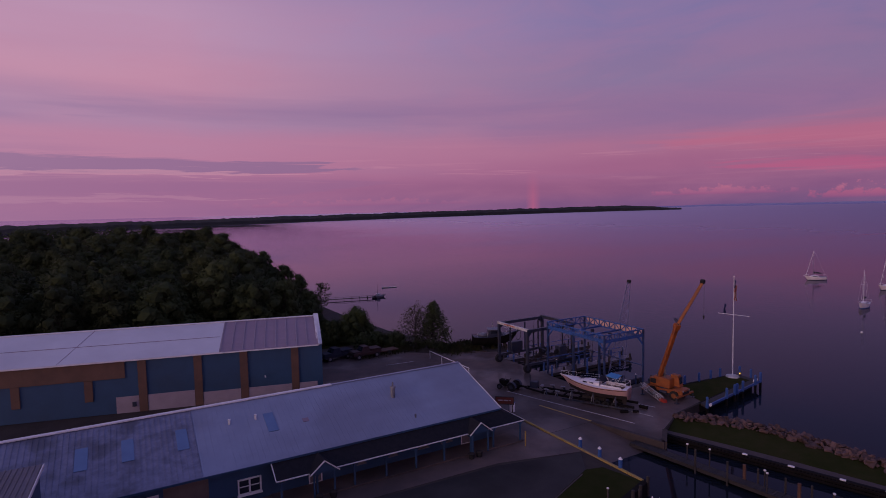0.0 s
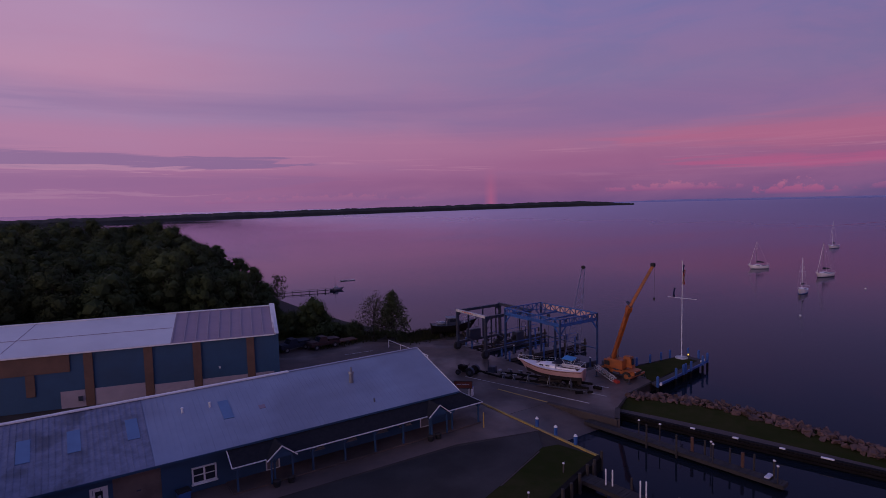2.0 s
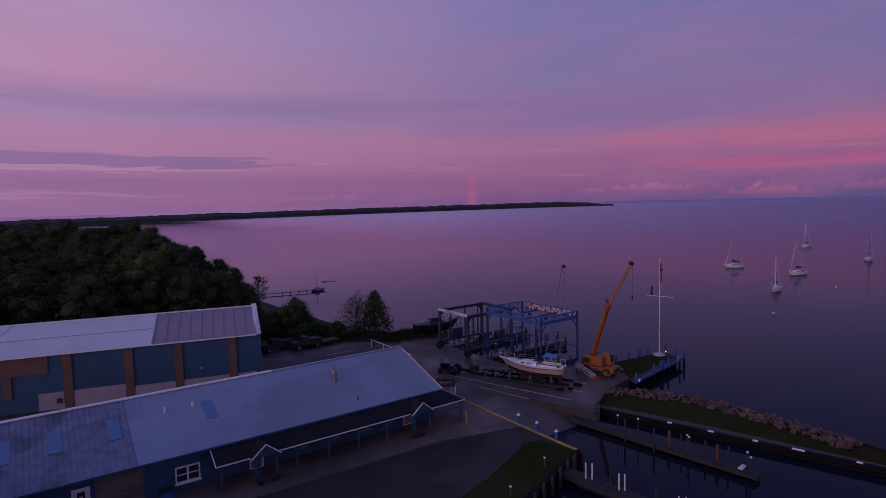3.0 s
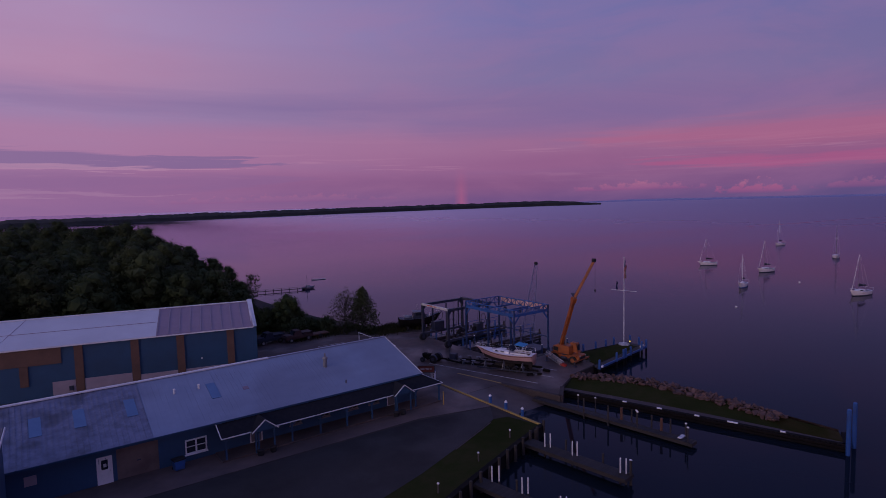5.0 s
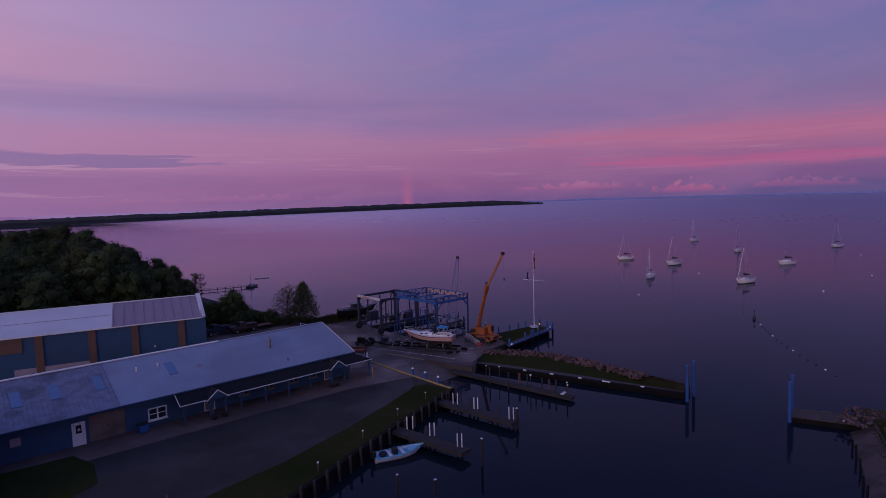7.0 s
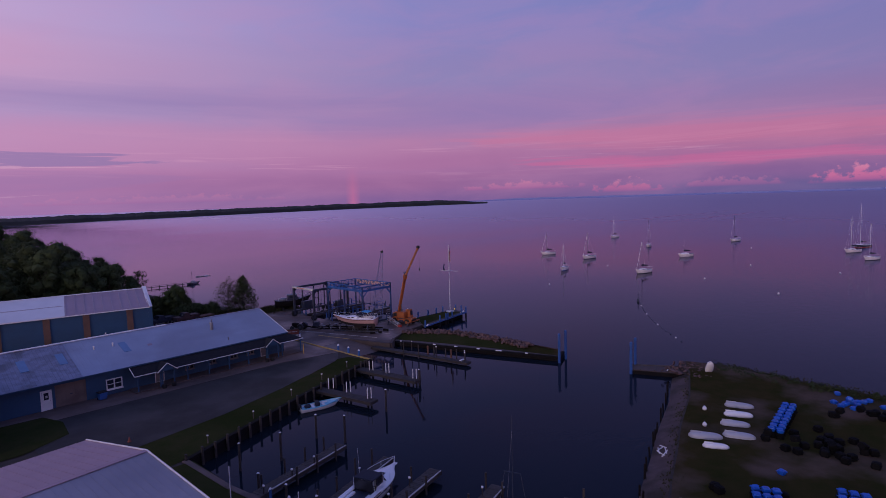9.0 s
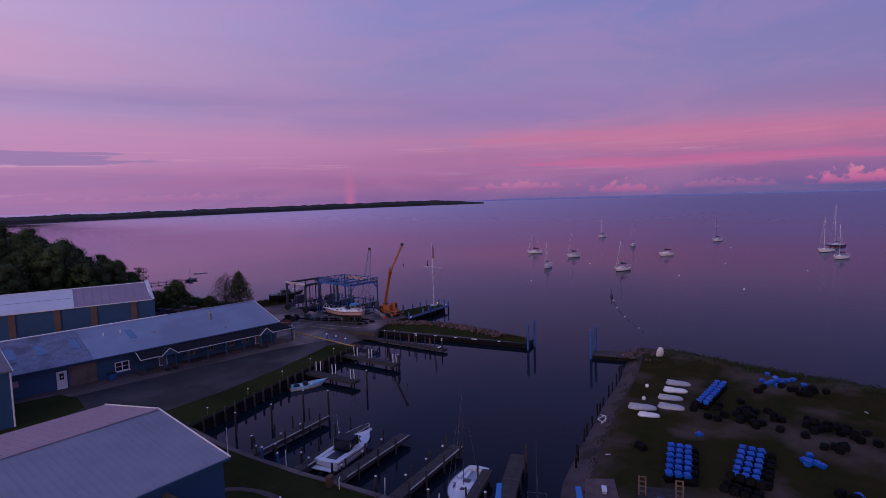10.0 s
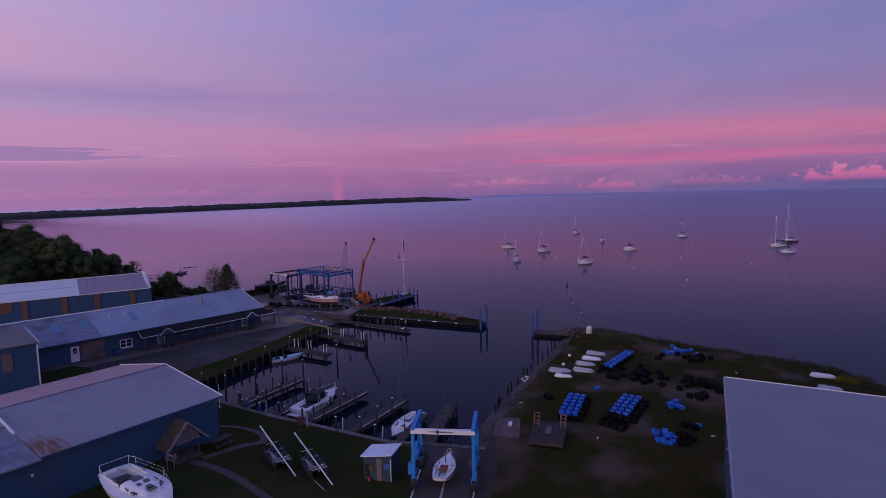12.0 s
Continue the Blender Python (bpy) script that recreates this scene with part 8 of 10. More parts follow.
def travel_lift(name, x, y, z, turn, length, width, height, mat, beam_mat, label, thick=0.2, wheel_r=0.45, panels=True, dark_ends=None):
    """A boat travel lift: four legs, side girders, one open end; origin on the ground at its middle."""
    t = thing(name, x, y, z, turn, label, "travel lift")
    for s in (-1, 1):
        side = part("side_girder", box(B(), 0, s * width / 2, height - 0.2, length, thick * 1.1, 0.38, None, 0.02), mat, t)
        part("bottom_girder", box(B(), 0, s * width / 2, 1.05, length + 0.3, thick * 1.2, 0.32, None, 0.02), mat, t)
        for e in (-1, 1):
            lg = part("leg", box(B(), e * (length / 2 - 0.15), s * width / 2, (height + 0.9) / 2, thick * 1.15, thick * 1.15, height - 0.9, None, 0.02), mat, t)
            part("gusset", prism(B(), [(0, 0), (0.7, 0), (0, 0.7)], -0.04, 0.04), mat, lg).matrix_basis = pose(e * (length / 2 - 0.2), s * width / 2, height - 0.4, 90, 0, 0 if e < 0 else 180) @ pose(0, 0, 0, 180, 0, 0)
            w_ = part("wheel", rod(B(), (e * (length / 2 - 0.1), s * width / 2 - 0.16, wheel_r), (e * (length / 2 - 0.1), s * width / 2 + 0.16, wheel_r), wheel_r, seg=18), "rubber", t, "black tyre")
            part("hub", rod(B(), (e * (length / 2 - 0.1), s * width / 2 - 0.18, wheel_r), (e * (length / 2 - 0.1), s * width / 2 + 0.18, wheel_r), wheel_r * 0.45, seg=12), mat, w_)
            part("fork", box(B(), e * (length / 2 - 0.1), s * width / 2, wheel_r * 1.7, 0.3, 0.42, 0.35), mat, t)
        for e in (-0.5, 0.5):
            part("winch", rod(B(), (e * length * 0.5 - 0.2, s * (width / 2 - 0.18), 1.5), (e * length * 0.5 + 0.2, s * (width / 2 - 0.18), 1.5), 0.16, seg=12), "steel_dark", t)
            bm = rod(B(), (e * length * 0.5, s * (width / 2 - 0.2), height - 0.3), (e * length * 0.5, s * (width / 2 - 0.5), 2.0), 0.02, seg=4)
            part("lifting_cable", bm, "steel_dark", t)
    part("end_beam", box(B(), -length / 2 + 0.1, 0, height - 0.07, 0.30, width + 0.3, 0.36, None, 0.03), beam_mat, t, "white box end beam")
    return t


tl = travel_lift("travel_lift", 7.15, -16.9, 1.0, 34, 3.6, 4.5, 4.5, "steel_cyan", "white", "bright blue boat travel lift with white end beam", 0.22, 0.42)
for s in (-1, 1):
    for x0, z0, x1, z1 in ((-1.6, 1.2, -0.2, 3.0), (1.6, 1.2, 0.4, 2.6), (1.6, 3.0, 0.6, 4.3), (-1.6, 3.3, -0.9, 4.3)):
        part("brace", rod(B(), (x0, s * 2.25, z0), (x1, s * 2.25, z1), 0.06, 0.08, square=True), "steel_cyan", tl)
    part("cable_drum", rod(B(), (-0.9, s * 2.05, 1.55), (-0.3, s * 2.05, 1.55), 0.24, seg=14), "steel_dark", tl)
    part("ladder", rod(rod(B(), (1.2, s * 2.42, 1.2), (1.2, s * 2.42, 4.3), 0.025, seg=5), (1.5, s * 2.42, 1.2), (1.5, s * 2.42, 4.3), 0.025, seg=5), "steel_cyan", tl)
part("engine_box", box(B(), 0.3, 2.45, 1.5, 1.3, 0.55, 0.9, None, 0.05), "steel_cyan", tl)
part("tool_box", box(B(), -1.2, 2.5, 1.3, 0.6, 0.5, 0.8, None, 0.04), "steel_cyan", tl)
for s in (-1, 1):
    part("side_top", box(B(), 0, s * 2.25, 4.6, 3.7, 0.3, 0.2, None, 0.02), "steel_cyan", tl)
eb = [o for o in tl.children if o.name.startswith("end_beam")][0]
for k in range(8):
    part("letter_bar", box(B(), -1.857, 0.95 - 0.16 * k, 4.47, 0.01, 0.10, 0.09), "steel_dark", eb, "dark maker's lettering bar") if k not in (3, 4) else None
part("badge", box(B(), -1.857, 0.37, 4.46, 0.012, 0.26, 0.24), "steel_dark", eb, "dark square badge")
for k in range(6):
    part("letter_bar", box(B(), -1.857, 0.12 - 0.17 * k, 4.45, 0.01, 0.11, 0.09), "steel_dark", eb)
for s in (-1, 1):
    part("tow_strap", rod(B(), (-1.0, s * 2.2, 4.5), (-0.2, s * 0.9, 2.2), 0.025, seg=5), "steel_dark", tl)
for s in (-2.25, 0.1, 2.25):
    d_ = Vector((math.cos(radians(34)), math.sin(radians(34)), 0))
    n_ = Vector((-d_.y, d_.x, 0)) * s
    c_ = Vector((4.6, -18.6, 1.012)) + n_
    tagged(part("track_strip", box(B(), c_.x, c_.y, c_.z, 8.5, 0.14, 0.012, 34), "line"), "pale worn wheel track strip on the apron", "track", kind="structure")
def wire_loop(x, y, z, r):
    """A slack hose hanging in a loop."""
    bm = B()
    pts = [(x + r * math.sin(a), y, z - r * (1 - math.cos(a)) * 1.6) for a in (i * math.pi / 6 - math.pi for i in range(13))]
    for p, q in zip(pts, pts[1:]):
        rod(bm, p, q, 0.035, seg=5)
    return bm


tl2 = travel_lift("travel_lift", 48.4, 63.4, 0.95, 0, 8.0, 6.4, 5.7, "steel_dark", "line", "large dark travel lift with white beam over a slip", 0.3, 0.6)
part("top_beam", box(B(), 3.9, 0, 5.6, 0.4, 7.0, 0.4), "steel_dark", tl2)
eb2 = [o for o in tl2.children if o.name.startswith("end_beam")][0]
for k in range(7):
    part("letter_bar", box(B(), -4.065, 1.6 - 0.36 * k, 5.65, 0.012, 0.24, 0.14), "red", eb2, "red maker's lettering bar")
part("engine_box", box(B(), -1.0, 3.3, 1.9, 2.0, 0.9, 1.4, None, 0.05), "steel_dark", tl2)
part("cab", box(B(), 1.8, -3.2, 2.1, 1.3, 1.0, 1.6, None, 0.05), "steel_dark", tl2)
for x in (-2.4, 0.2, 2.6):
    for s in (-1, 1):
        part("sling", box(B(), x, s * 2.6, 3.4, 0.22, 0.05, 3.9), "steel_dark", tl2, "dark lifting sling")
    bm = B()
    for k in range(8):
        t0, t1 = k / 8, (k + 1) / 8
        rod(bm, (x, -2.6 + 5.2 * t0, 1.45 - 3.2 * t0 * (1 - t0) * 0.3), (x, -2.6 + 5.2 * t1, 1.45 - 3.2 * t1 * (1 - t1) * 0.3), 0.09, 0.03, square=True)
    part("sling_belly", bm, "steel_dark", tl2)
for x, s in ((-3.2, -1), (-0.6, 1), (2.9, -1), (3.4, 1)):
    part("hose_loop", wire_loop(x, s * 3.1, 4.2, 0.45), "rubber", tl2, "hanging hydraulic hose")
part("sheave_block", box(B(), -2.4, -2.6, 5.25, 0.4, 0.3, 0.4, None, 0.05), "rubber", tl2)
part("sheave_block", box(B(), 2.6, -2.6, 5.25, 0.4, 0.3, 0.4, None, 0.05), "rubber", tl2)
for k in range(4):
    part("fender_tyre", rod(B(), (-2 + k * 1.4, -3.5, 2.2 + 0.5 * (k % 2)), (-2 + k * 1.4, -3.3, 2.2 + 0.5 * (k % 2)), 0.35, seg=12), "rubber", tl2)

# bollards on the yellow line
bo_ = None
for x, y in ((34.0, 39.2), (33.97, 36.8), (33.9, 34.4)):
    if bo_ is None:
        bo_ = thing("bollard", x, y, 1.0, 0, "blue bollard with white cap on the ramp kerb", "bollard", "ramp bollards")
        part("tube", rod(B(), (0, 0, 0), (0, 0, 0.8), 0.16, seg=12), "steel_blue", bo_)
        part("cap", rod(B(), (0, 0, 0.8), (0, 0, 0.98), 0.18, 0.05, 12), "white", bo_, "white conical cap")
    else:
        copy_thing(bo_, pose(x, y, 1.0))


def paint(name, a, b, w, mat, label):
    d = Vector((b[0] - a[0], b[1] - a[1], 0))
    tagged(part(name, box(B(), (a[0] + b[0]) / 2, (a[1] + b[1]) / 2, 1.0, d.length, w, 0.02, math.degrees(math.atan2(d.y, d.x))), mat), label, "road marking", kind="structure")


tagged(part("kerb", span(B(), 33.70, 33.90, 31.9, 50.2, 0.9, 1.10), "yellow"), "yellow painted kerb beside the ramp", "kerb", kind="structure")
paint("yellow_line", (37.95, 49.7), (39.6, 42.3), 0.2, "yellow", "yellow painted line beside the ramp")
paint("white_line", (37.8, 55.6), (42.5, 40.6), 0.10, "line", "worn white parking line")
paint("white_line", (44.7, 43.5), (45.5, 40.9), 0.10, "line", "worn white parking line")
paint("white_line", (46.4, 46.0), (47.86, 42.6), 0.10, "line", "worn white parking line")
paint("white_line", (30.4, 73.8), (34.6, 73.5), 0.10, "line", "worn white parking line")
tagged(part("shore_curb", box(B(), 43.4, 73.4, 1.02, 6.2, 0.3, 0.12, -20), "path"), "pale concrete edge along the shore grass", "kerb", kind="structure")

# sign, post lamp, yellow post, cone
sg = thing("yard_sign", 33.2, 49.6, 0.985, -40, "brown red yard sign with white unreadable script", "sign")
for s in (-1, 1):
    part("post", box(B(), s * 0.8, 0, 0.9, 0.1, 0.1, 1.8), "timber", sg)
part("board", box(B(), 0, -0.04, 1.5, 1.9, 0.06, 0.75), "sign_red", sg)
part("frame", framed(B(), 0, -0.06, 1.5, 2.0, 0.85, 0.08, 0.08), "timber", sg)
for x, w in ((-0.45, 0.5), (0.15, 0.45), (0.55, 0.2)):
    part("script_bar", box(B(), x, -0.08, 1.52, w, 0.012, 0.12), "line", sg, "pale bar of unreadable script")
lpst = thing("bin_post", 34.4, 49.9, 0.985, 0, "white trash barrel beside the sign", "barrel")
part("barrel", rod(B(), (0, 0, 0), (0, 0, 0.95), 0.3, seg=14), "white", lpst)
part("lid", rod(B(), (0, 0, 0.95), (0, 0, 1.05), 0.31, 0.2, 14), "steel_blue", lpst)
yp = thing("marker_post", 30.1, 42.1, 0.985, 0, "slim yellow marker post on the apron", "post")
part("tube", rod(B(), (0, 0, 0), (0, 0, 1.4), 0.06, seg=8), "yellow", yp)
cn = thing("traffic_cone", 2.7, 29.1, 1.01, 0, "small orange traffic cone on the asphalt", "cone")
part("cone", rod(B(), (0, 0, 0.03), (0, 0, 0.45), 0.12, 0.03, 12), "sign_red", cn)
part("base", box(B(), 0, 0, 0.02, 0.32, 0.32, 0.04), "sign_red", cn)

# hut with a lilac roof
kb = thing("harbour_hut", 4.35, -12.65, 1.0, -66, "small blue hut with pale pent roof and tan door", "hut")
kb.matrix_basis = kb.matrix_basis @ Matrix.Diagonal((0.69, 0.66, 0.95, 1))
bm = B()
prof = [(-1.7, 0), (1.7, 0), (1.7, 2.3), (-1.7, 1.95)]
a = [bm.verts.new((p, -1.35, q)) for p, q in prof]
b = [bm.verts.new((p, 1.35, q)) for p, q in prof]
bm.faces.new(a), bm.faces.new(b[::-1])
for i in range(4):
    bm.faces.new((a[i], a[(i + 1) % 4], b[(i + 1) % 4], b[i]))
part("body", bm, "hut_wall", kb)
part("roof", slab(B(), (-1.95, -1.65, 2.02), (1.85, -1.65, 2.41), (1.85, 1.6, 2.41), (-1.95, 1.6, 2.02), 0.1), "hut_roof", kb, "pale lilac sheet roof")
part("door", box(B(), 0.2, -1.38, 0.95, 0.6, 0.06, 1.85), "tan_dull", kb, "pale tan plank door")
part("window", box(B(), 1.15, -1.38, 1.25, 0.8, 0.06, 0.5), "steel_blue", kb, "blue shuttered window")
part("hose_reel", rod(B(), (-0.75, -1.42, 1.1), (-0.75, -1.55, 1.1), 0.26, seg=16), "rust_post", kb, "brown hose coil")
part("drain_pipe", rod(B(), (1.62, -1.42, 0.1), (1.62, -1.42, 1.9), 0.05, seg=6), "white", kb)
for x in (-1.4, -1.15):
    part("hanging_gear", box(B(), x, -1.45, 0.8, 0.22, 0.16, 1.1, None, 0.05), "rubber", kb, "dark wetsuit on a hook")
part("bucket", rod(B(), (-0.9, -1.7, 0), (-0.9, -1.7, 0.35), 0.16, 0.2, 10), "red", kb)

# shake-roofed entry porch on the boathouse
ep = thing("entry_porch", -5.75, 0.35, 2.5, 6, "rustic entry porch with wood shake roof", "porch")
for s in (-1, 1):
    slabm = slab(B(), (s * 1.72, -1.7, 1.4), (0, -1.7, 3.2), (0, 0.2, 3.2), (s * 1.72, 0.2, 1.4), 0.1)
    rf = part("roof_slope", slabm, "shake", ep, "brown wood shake roof")
    part("barge_board", rod(B(), (s * 1.72, -1.75, 1.4), (0, -1.75, 3.2), 0.05, 0.09, square=True), "trim_dim", rf, "pale barge board")
    me_shake = None
    for r in range(13):
        for c in range(10):
            t = (r + 0.2) / 13
            x, z = s * 1.70 * (1 - t), 1.42 + 1.78 * t
            y = -1.62 + (c + 0.5 * (r % 2)) * 0.165 + random.uniform(-0.02, 0.02)
            if me_shake is None:
                me_shake = mesh_of(box(B(), 0, 0, 0, 0.30, 0.14, 0.03), "shake")
            o = part_of("shake", me_shake, None, rf)
            o.matrix_basis = pose(x, y, z + 0.075, 0, (math.degrees(math.atan2(1.7, 1.62)) + 7) * s, random.uniform(-4, 4))
for s in (-1, 1):
    part("post", box(B(), s * 0.92, -1.55, 0.72, 0.11, 0.11, 1.86), "timber", ep)
for k in range(15):
    x = -0.91 + k * 0.13
    part("batten", span(B(), x - 0.045, x + 0.045, -1.62, -1.57, 1.72, 3.0 - abs(x) * 1.05), "trim_dim", ep)
part("tie_beam", box(B(), 0, -1.6, 1.72, 2.0, 0.1, 0.12), "trim_dim", ep)
part("floor", box(B(), 0, -0.95, 0.18, 2.1, 1.9, 0.52), "timber", ep)
part("back_door", box(B(), 0.1, 0.22, 1.4, 0.9, 0.08, 1.95), "timber_dark", ep, "dark brown door in shade")
part("side_rail", box(B(), -0.92, -0.8, 0.65, 0.08, 1.4, 0.1), "pale_band", ep)
for k, (x, y) in enumerate(((-1.75, -2.3), (-1.35, -2.5))):
    ns = thing("notice_board", -5.75 + x, 0.35 + y, rise(-7, -1.5), 15, "small pale notice board by the porch", "notice board", "notice boards")
    part("post", rod(B(), (0, 0, 0), (0, 0, 1.2), 0.035, seg=6), "trim_dim", ns)
    part("board", box(B(), 0, -0.04, 1.0, 0.3, 0.04, 0.38), "trim_dim", ns)
pc = thing("picnic_table", -2.7, -0.7, rise(-2.7, -0.7), 8, "dark weathered picnic table beside the boathouse", "picnic table")
part("tabletop", box(B(), 0, 0, 0.74, 1.8, 0.75, 0.05), "timber_dark", pc)
for s in (-1, 1):
    part("bench", box(B(), 0, s * 0.7, 0.45, 1.8, 0.26, 0.05), "timber_dark", pc)
    part("leg", rod(rod(B(), (s * 0.6, -0.7, 0), (s * 0.6, -0.2, 0.72), 0.04, square=True), (s * 0.6, 0.7, 0), (s * 0.6, 0.2, 0.72), 0.04, square=True), "timber_dark", pc)
    part("brace", box(B(), s * 0.6, 0, 0.42, 0.08, 1.5, 0.06), "timber_dark", pc)


# curving path of pavers on the lawn
def ribbon(name, pts, w, mat, label, lift):
    bm = B()
    rows = []
    fine = []
    for (ax, ay), (bx, by) in zip(pts, pts[1:]):
        k = max(1, int(math.hypot(bx - ax, by - ay) / 0.3))
        fine += [(ax + (bx - ax) * i / k, ay + (by - ay) * i / k) for i in range(k)]
    pts = fine + [pts[-1]]
    n = len(pts)
    for i, (x, y) in enumerate(pts):
        ax, ay = pts[max(0, i - 1)]
        bx, by = pts[min(n - 1, i + 1)]
        d = Vector((bx - ax, by - ay, 0)).normalized()
        rows.append([bm.verts.new((x - d.y * k * w / 2, y + d.x * k * w / 2, rise(x - d.y * k * w / 2, y + d.x * k * w / 2) + lift)) for k in (-1, 0, 1)])
    for p, q in zip(rows, rows[1:]):
        for i in range(2):
            bm.faces.new((p[i], q[i], q[i + 1], p[i + 1]))
    tagged(part(name, bm, mat), label, "path", kind="structure")


arc = [(0.2 + 2.2 * math.cos(radians(a)), 2.2 + 3.1 * math.sin(radians(a))) for a in range(100, -101, -10)]
ribbon("garden_path", arc + [(-1.6, -1.35), (-2.8, -1.8), (-4.0, -2.1), (-4.9, -2.1)], 0.7, "path", "curving brick path on the lawn", 0.04)
ribbon("garden_path", [(-5.7, -1.9), (-5.45, -2.9), (-5.2, -3.8), (-5.0, -5.2), (-4.8, -7.0), (-4.5, -9.0), (-4.1, -11.0), (-3.6, -13.4)], 0.65, "path", "brick path leading to the porch", 0.045)


# small things along the west quay
tp = thing("light_pole", 3.66, 11.81, 1.0, 0, "thin white pole at the corner of the quay", "pole")
part("tube", rod(B(), (0, 0, 0), (0, 0, 2.6), 0.05, 0.04, 8), "white", tp)
part("base", rod(B(), (0, 0, 0), (0, 0, 0.08), 0.14, seg=10), "steel_grey", tp)
ub = thing("utility_box", 6.11, 0.88, 1.05, 12, "rusty brown utility box on the quay wall", "box")
part("body", box(B(), 0, 0, 0.4, 0.5, 0.4, 0.8, None, 0.03), "rust_post", ub)
part("lid", box(B(), 0, 0, 0.82, 0.56, 0.46, 0.06, None, 0.02), "rust_post", ub)
hp = thing("hose_post", 6.33, 0.04, 1.05, 40, "white bent hose post beside the utility box", "post")
part("stem", rod(B(), (0, 0, 0), (0, 0, 0.75), 0.04, seg=8), "white", hp)
part("arm", rod(B(), (0, 0, 0.75), (0.35, 0, 0.78), 0.04, seg=8), "white", hp)
bq = None
for x, y in ((5.52, 9.51), (5.75, 7.46)):
    if bq is None:
        bq = thing("dock_post", x, y, 0, 0, "short blue dock post with white cap", "post", "blue dock posts")
        part("tube", rod(B(), (0, 0, -1.5), (0, 0, 1.9), 0.11, seg=10), "steel_blue", bq)
        part("cap", rod(B(), (0, 0, 1.9), (0, 0, 2.0), 0.12, 0.05, 10), "white", bq, "white cap")
    else:
        copy_thing(bq, pose(x, y, 0))
st_ = None
for k, (x, y) in enumerate(((6.70, 7.84), (8.79, -2.24), (9.51, -7.10))):
    if st_ is None:
        st_ = thing("white_stake", x, y, 0, 0, "thin leaning white stake in the water", "stake", "white stakes")
        part("rod", rod(B(), (0, 0, -1.5), (0.08, 0.05, 1.7), 0.045, seg=8), "white", st_)
    else:
        copy_thing(st_, pose(x, y, 0.1 * k - 0.1, 3, -4, 60 * k))


# ---- trees, shrubs and reeds ----
def leaf_cloud(bm, centres, per, size, rnd, droop=0.2):
    """Many small leaf faces round a set of clump centres (x, y, z, r)."""
    for cx, cy, cz, r in centres:
        for _ in range(per):
            d = Vector((rnd.gauss(0, 1), rnd.gauss(0, 1), rnd.gauss(0, 0.85))).normalized()
            p = Vector((cx, cy, cz)) + d * r * rnd.uniform(0.70, 1.10)
            n = (d * 2.6 + Vector((rnd.uniform(-0.7, 0.7), rnd.uniform(-0.7, 0.7), rnd.uniform(-0.1, 0.9)))).normalized()
            u = n.orthogonal().normalized()
            v = n.cross(u)
            s = size * rnd.uniform(0.6, 1.4)
            a = rnd.uniform(0, math.pi)
            u, v = u * math.cos(a) + v * math.sin(a), v * math.cos(a) - u * math.sin(a)
            q = [bm.verts.new(p + u * s * 0.9), bm.verts.new(p + v * s * 0.45 - n * s * droop), bm.verts.new(p - u * s * 0.8), bm.verts.new(p - v * s * 0.45 - n * s * droop * 0.4)]
            bm.faces.new(q)
    return bm


def tree(name, h, spread, seed, leaf="leaf", clumps=26, per=46, size=0.34, low=0.30, label="", pointed=False, bare=False):
    rnd = random.Random(seed)
    t = thing(name, 0, 0, 0, 0, label or "dark leafy tree in the shore woods", "tree", "shore trees")
    bm = B()
    top = Vector((rnd.uniform(-0.4, 0.4), rnd.uniform(-0.4, 0.4), h * 0.86))
    pts = [Vector((0, 0, -0.8)), Vector((rnd.uniform(-0.15, 0.15), rnd.uniform(-0.15, 0.15), h * 0.3)), Vector((top.x * 0.6, top.y * 0.6, h * 0.6)), top]
    r0 = h * 0.018 + 0.03
    for k in range(3):
        rod(bm, pts[k], pts[k + 1], r0 * (1 - 0.3 * k), r0 * (1 - 0.3 * (k + 1)), 7)
    centres = []
    for k in range(clumps):
        f = low + (1 - low) * (k + 0.5) / clumps
        a = k * 2.4 + rnd.uniform(-0.5, 0.5)
        w = spread * ((1.02 - f) ** 0.85 * 1.35 if pointed else math.sin(math.pi * min(0.98, (f - low) / (1 - low) * 0.80 + 0.16)) ** 0.7)
        rr = w * rnd.uniform(0.35, 0.95)
        c = Vector((math.cos(a) * rr, math.sin(a) * rr, h * f * rnd.uniform(0.95, 1.03)))
        base = pts[1].lerp(pts[3], max(0, f - 0.35))
        rod(bm, base, c, r0 * 0.28, r0 * 0.08, 5)
        if bare:
            for _ in range(7):
                e = c + Vector((rnd.gauss(0, 0.5), rnd.gauss(0, 0.5), rnd.uniform(0.1, 0.9))) * spread * 0.35
                rod(bm, base.lerp(c, rnd.uniform(0.5, 1)), e, r0 * 0.10, r0 * 0.03, 4)
        centres.append((c.x, c.y, c.z, spread * rnd.uniform(0.28, 0.46) * (0.7 if pointed else 1)))
    part("trunk", bm, "bark", t, "grey brown trunk and limbs")
    crown = B()
    if per > 60:
        for cx, cy, cz, r in centres:
            made = bmesh.ops.create_icosphere(crown, subdivisions=1, radius=r * 0.60, matrix=Matrix.Translation((cx, cy, cz)))
            for v in made["verts"]:
                v.co += Vector((rnd.gauss(0, 1), rnd.gauss(0, 1), rnd.gauss(0, 1))) * r * 0.07
    part("crown", leaf_cloud(crown, centres, per, size, rnd), leaf, t, "uneven dark green crown")
    return t


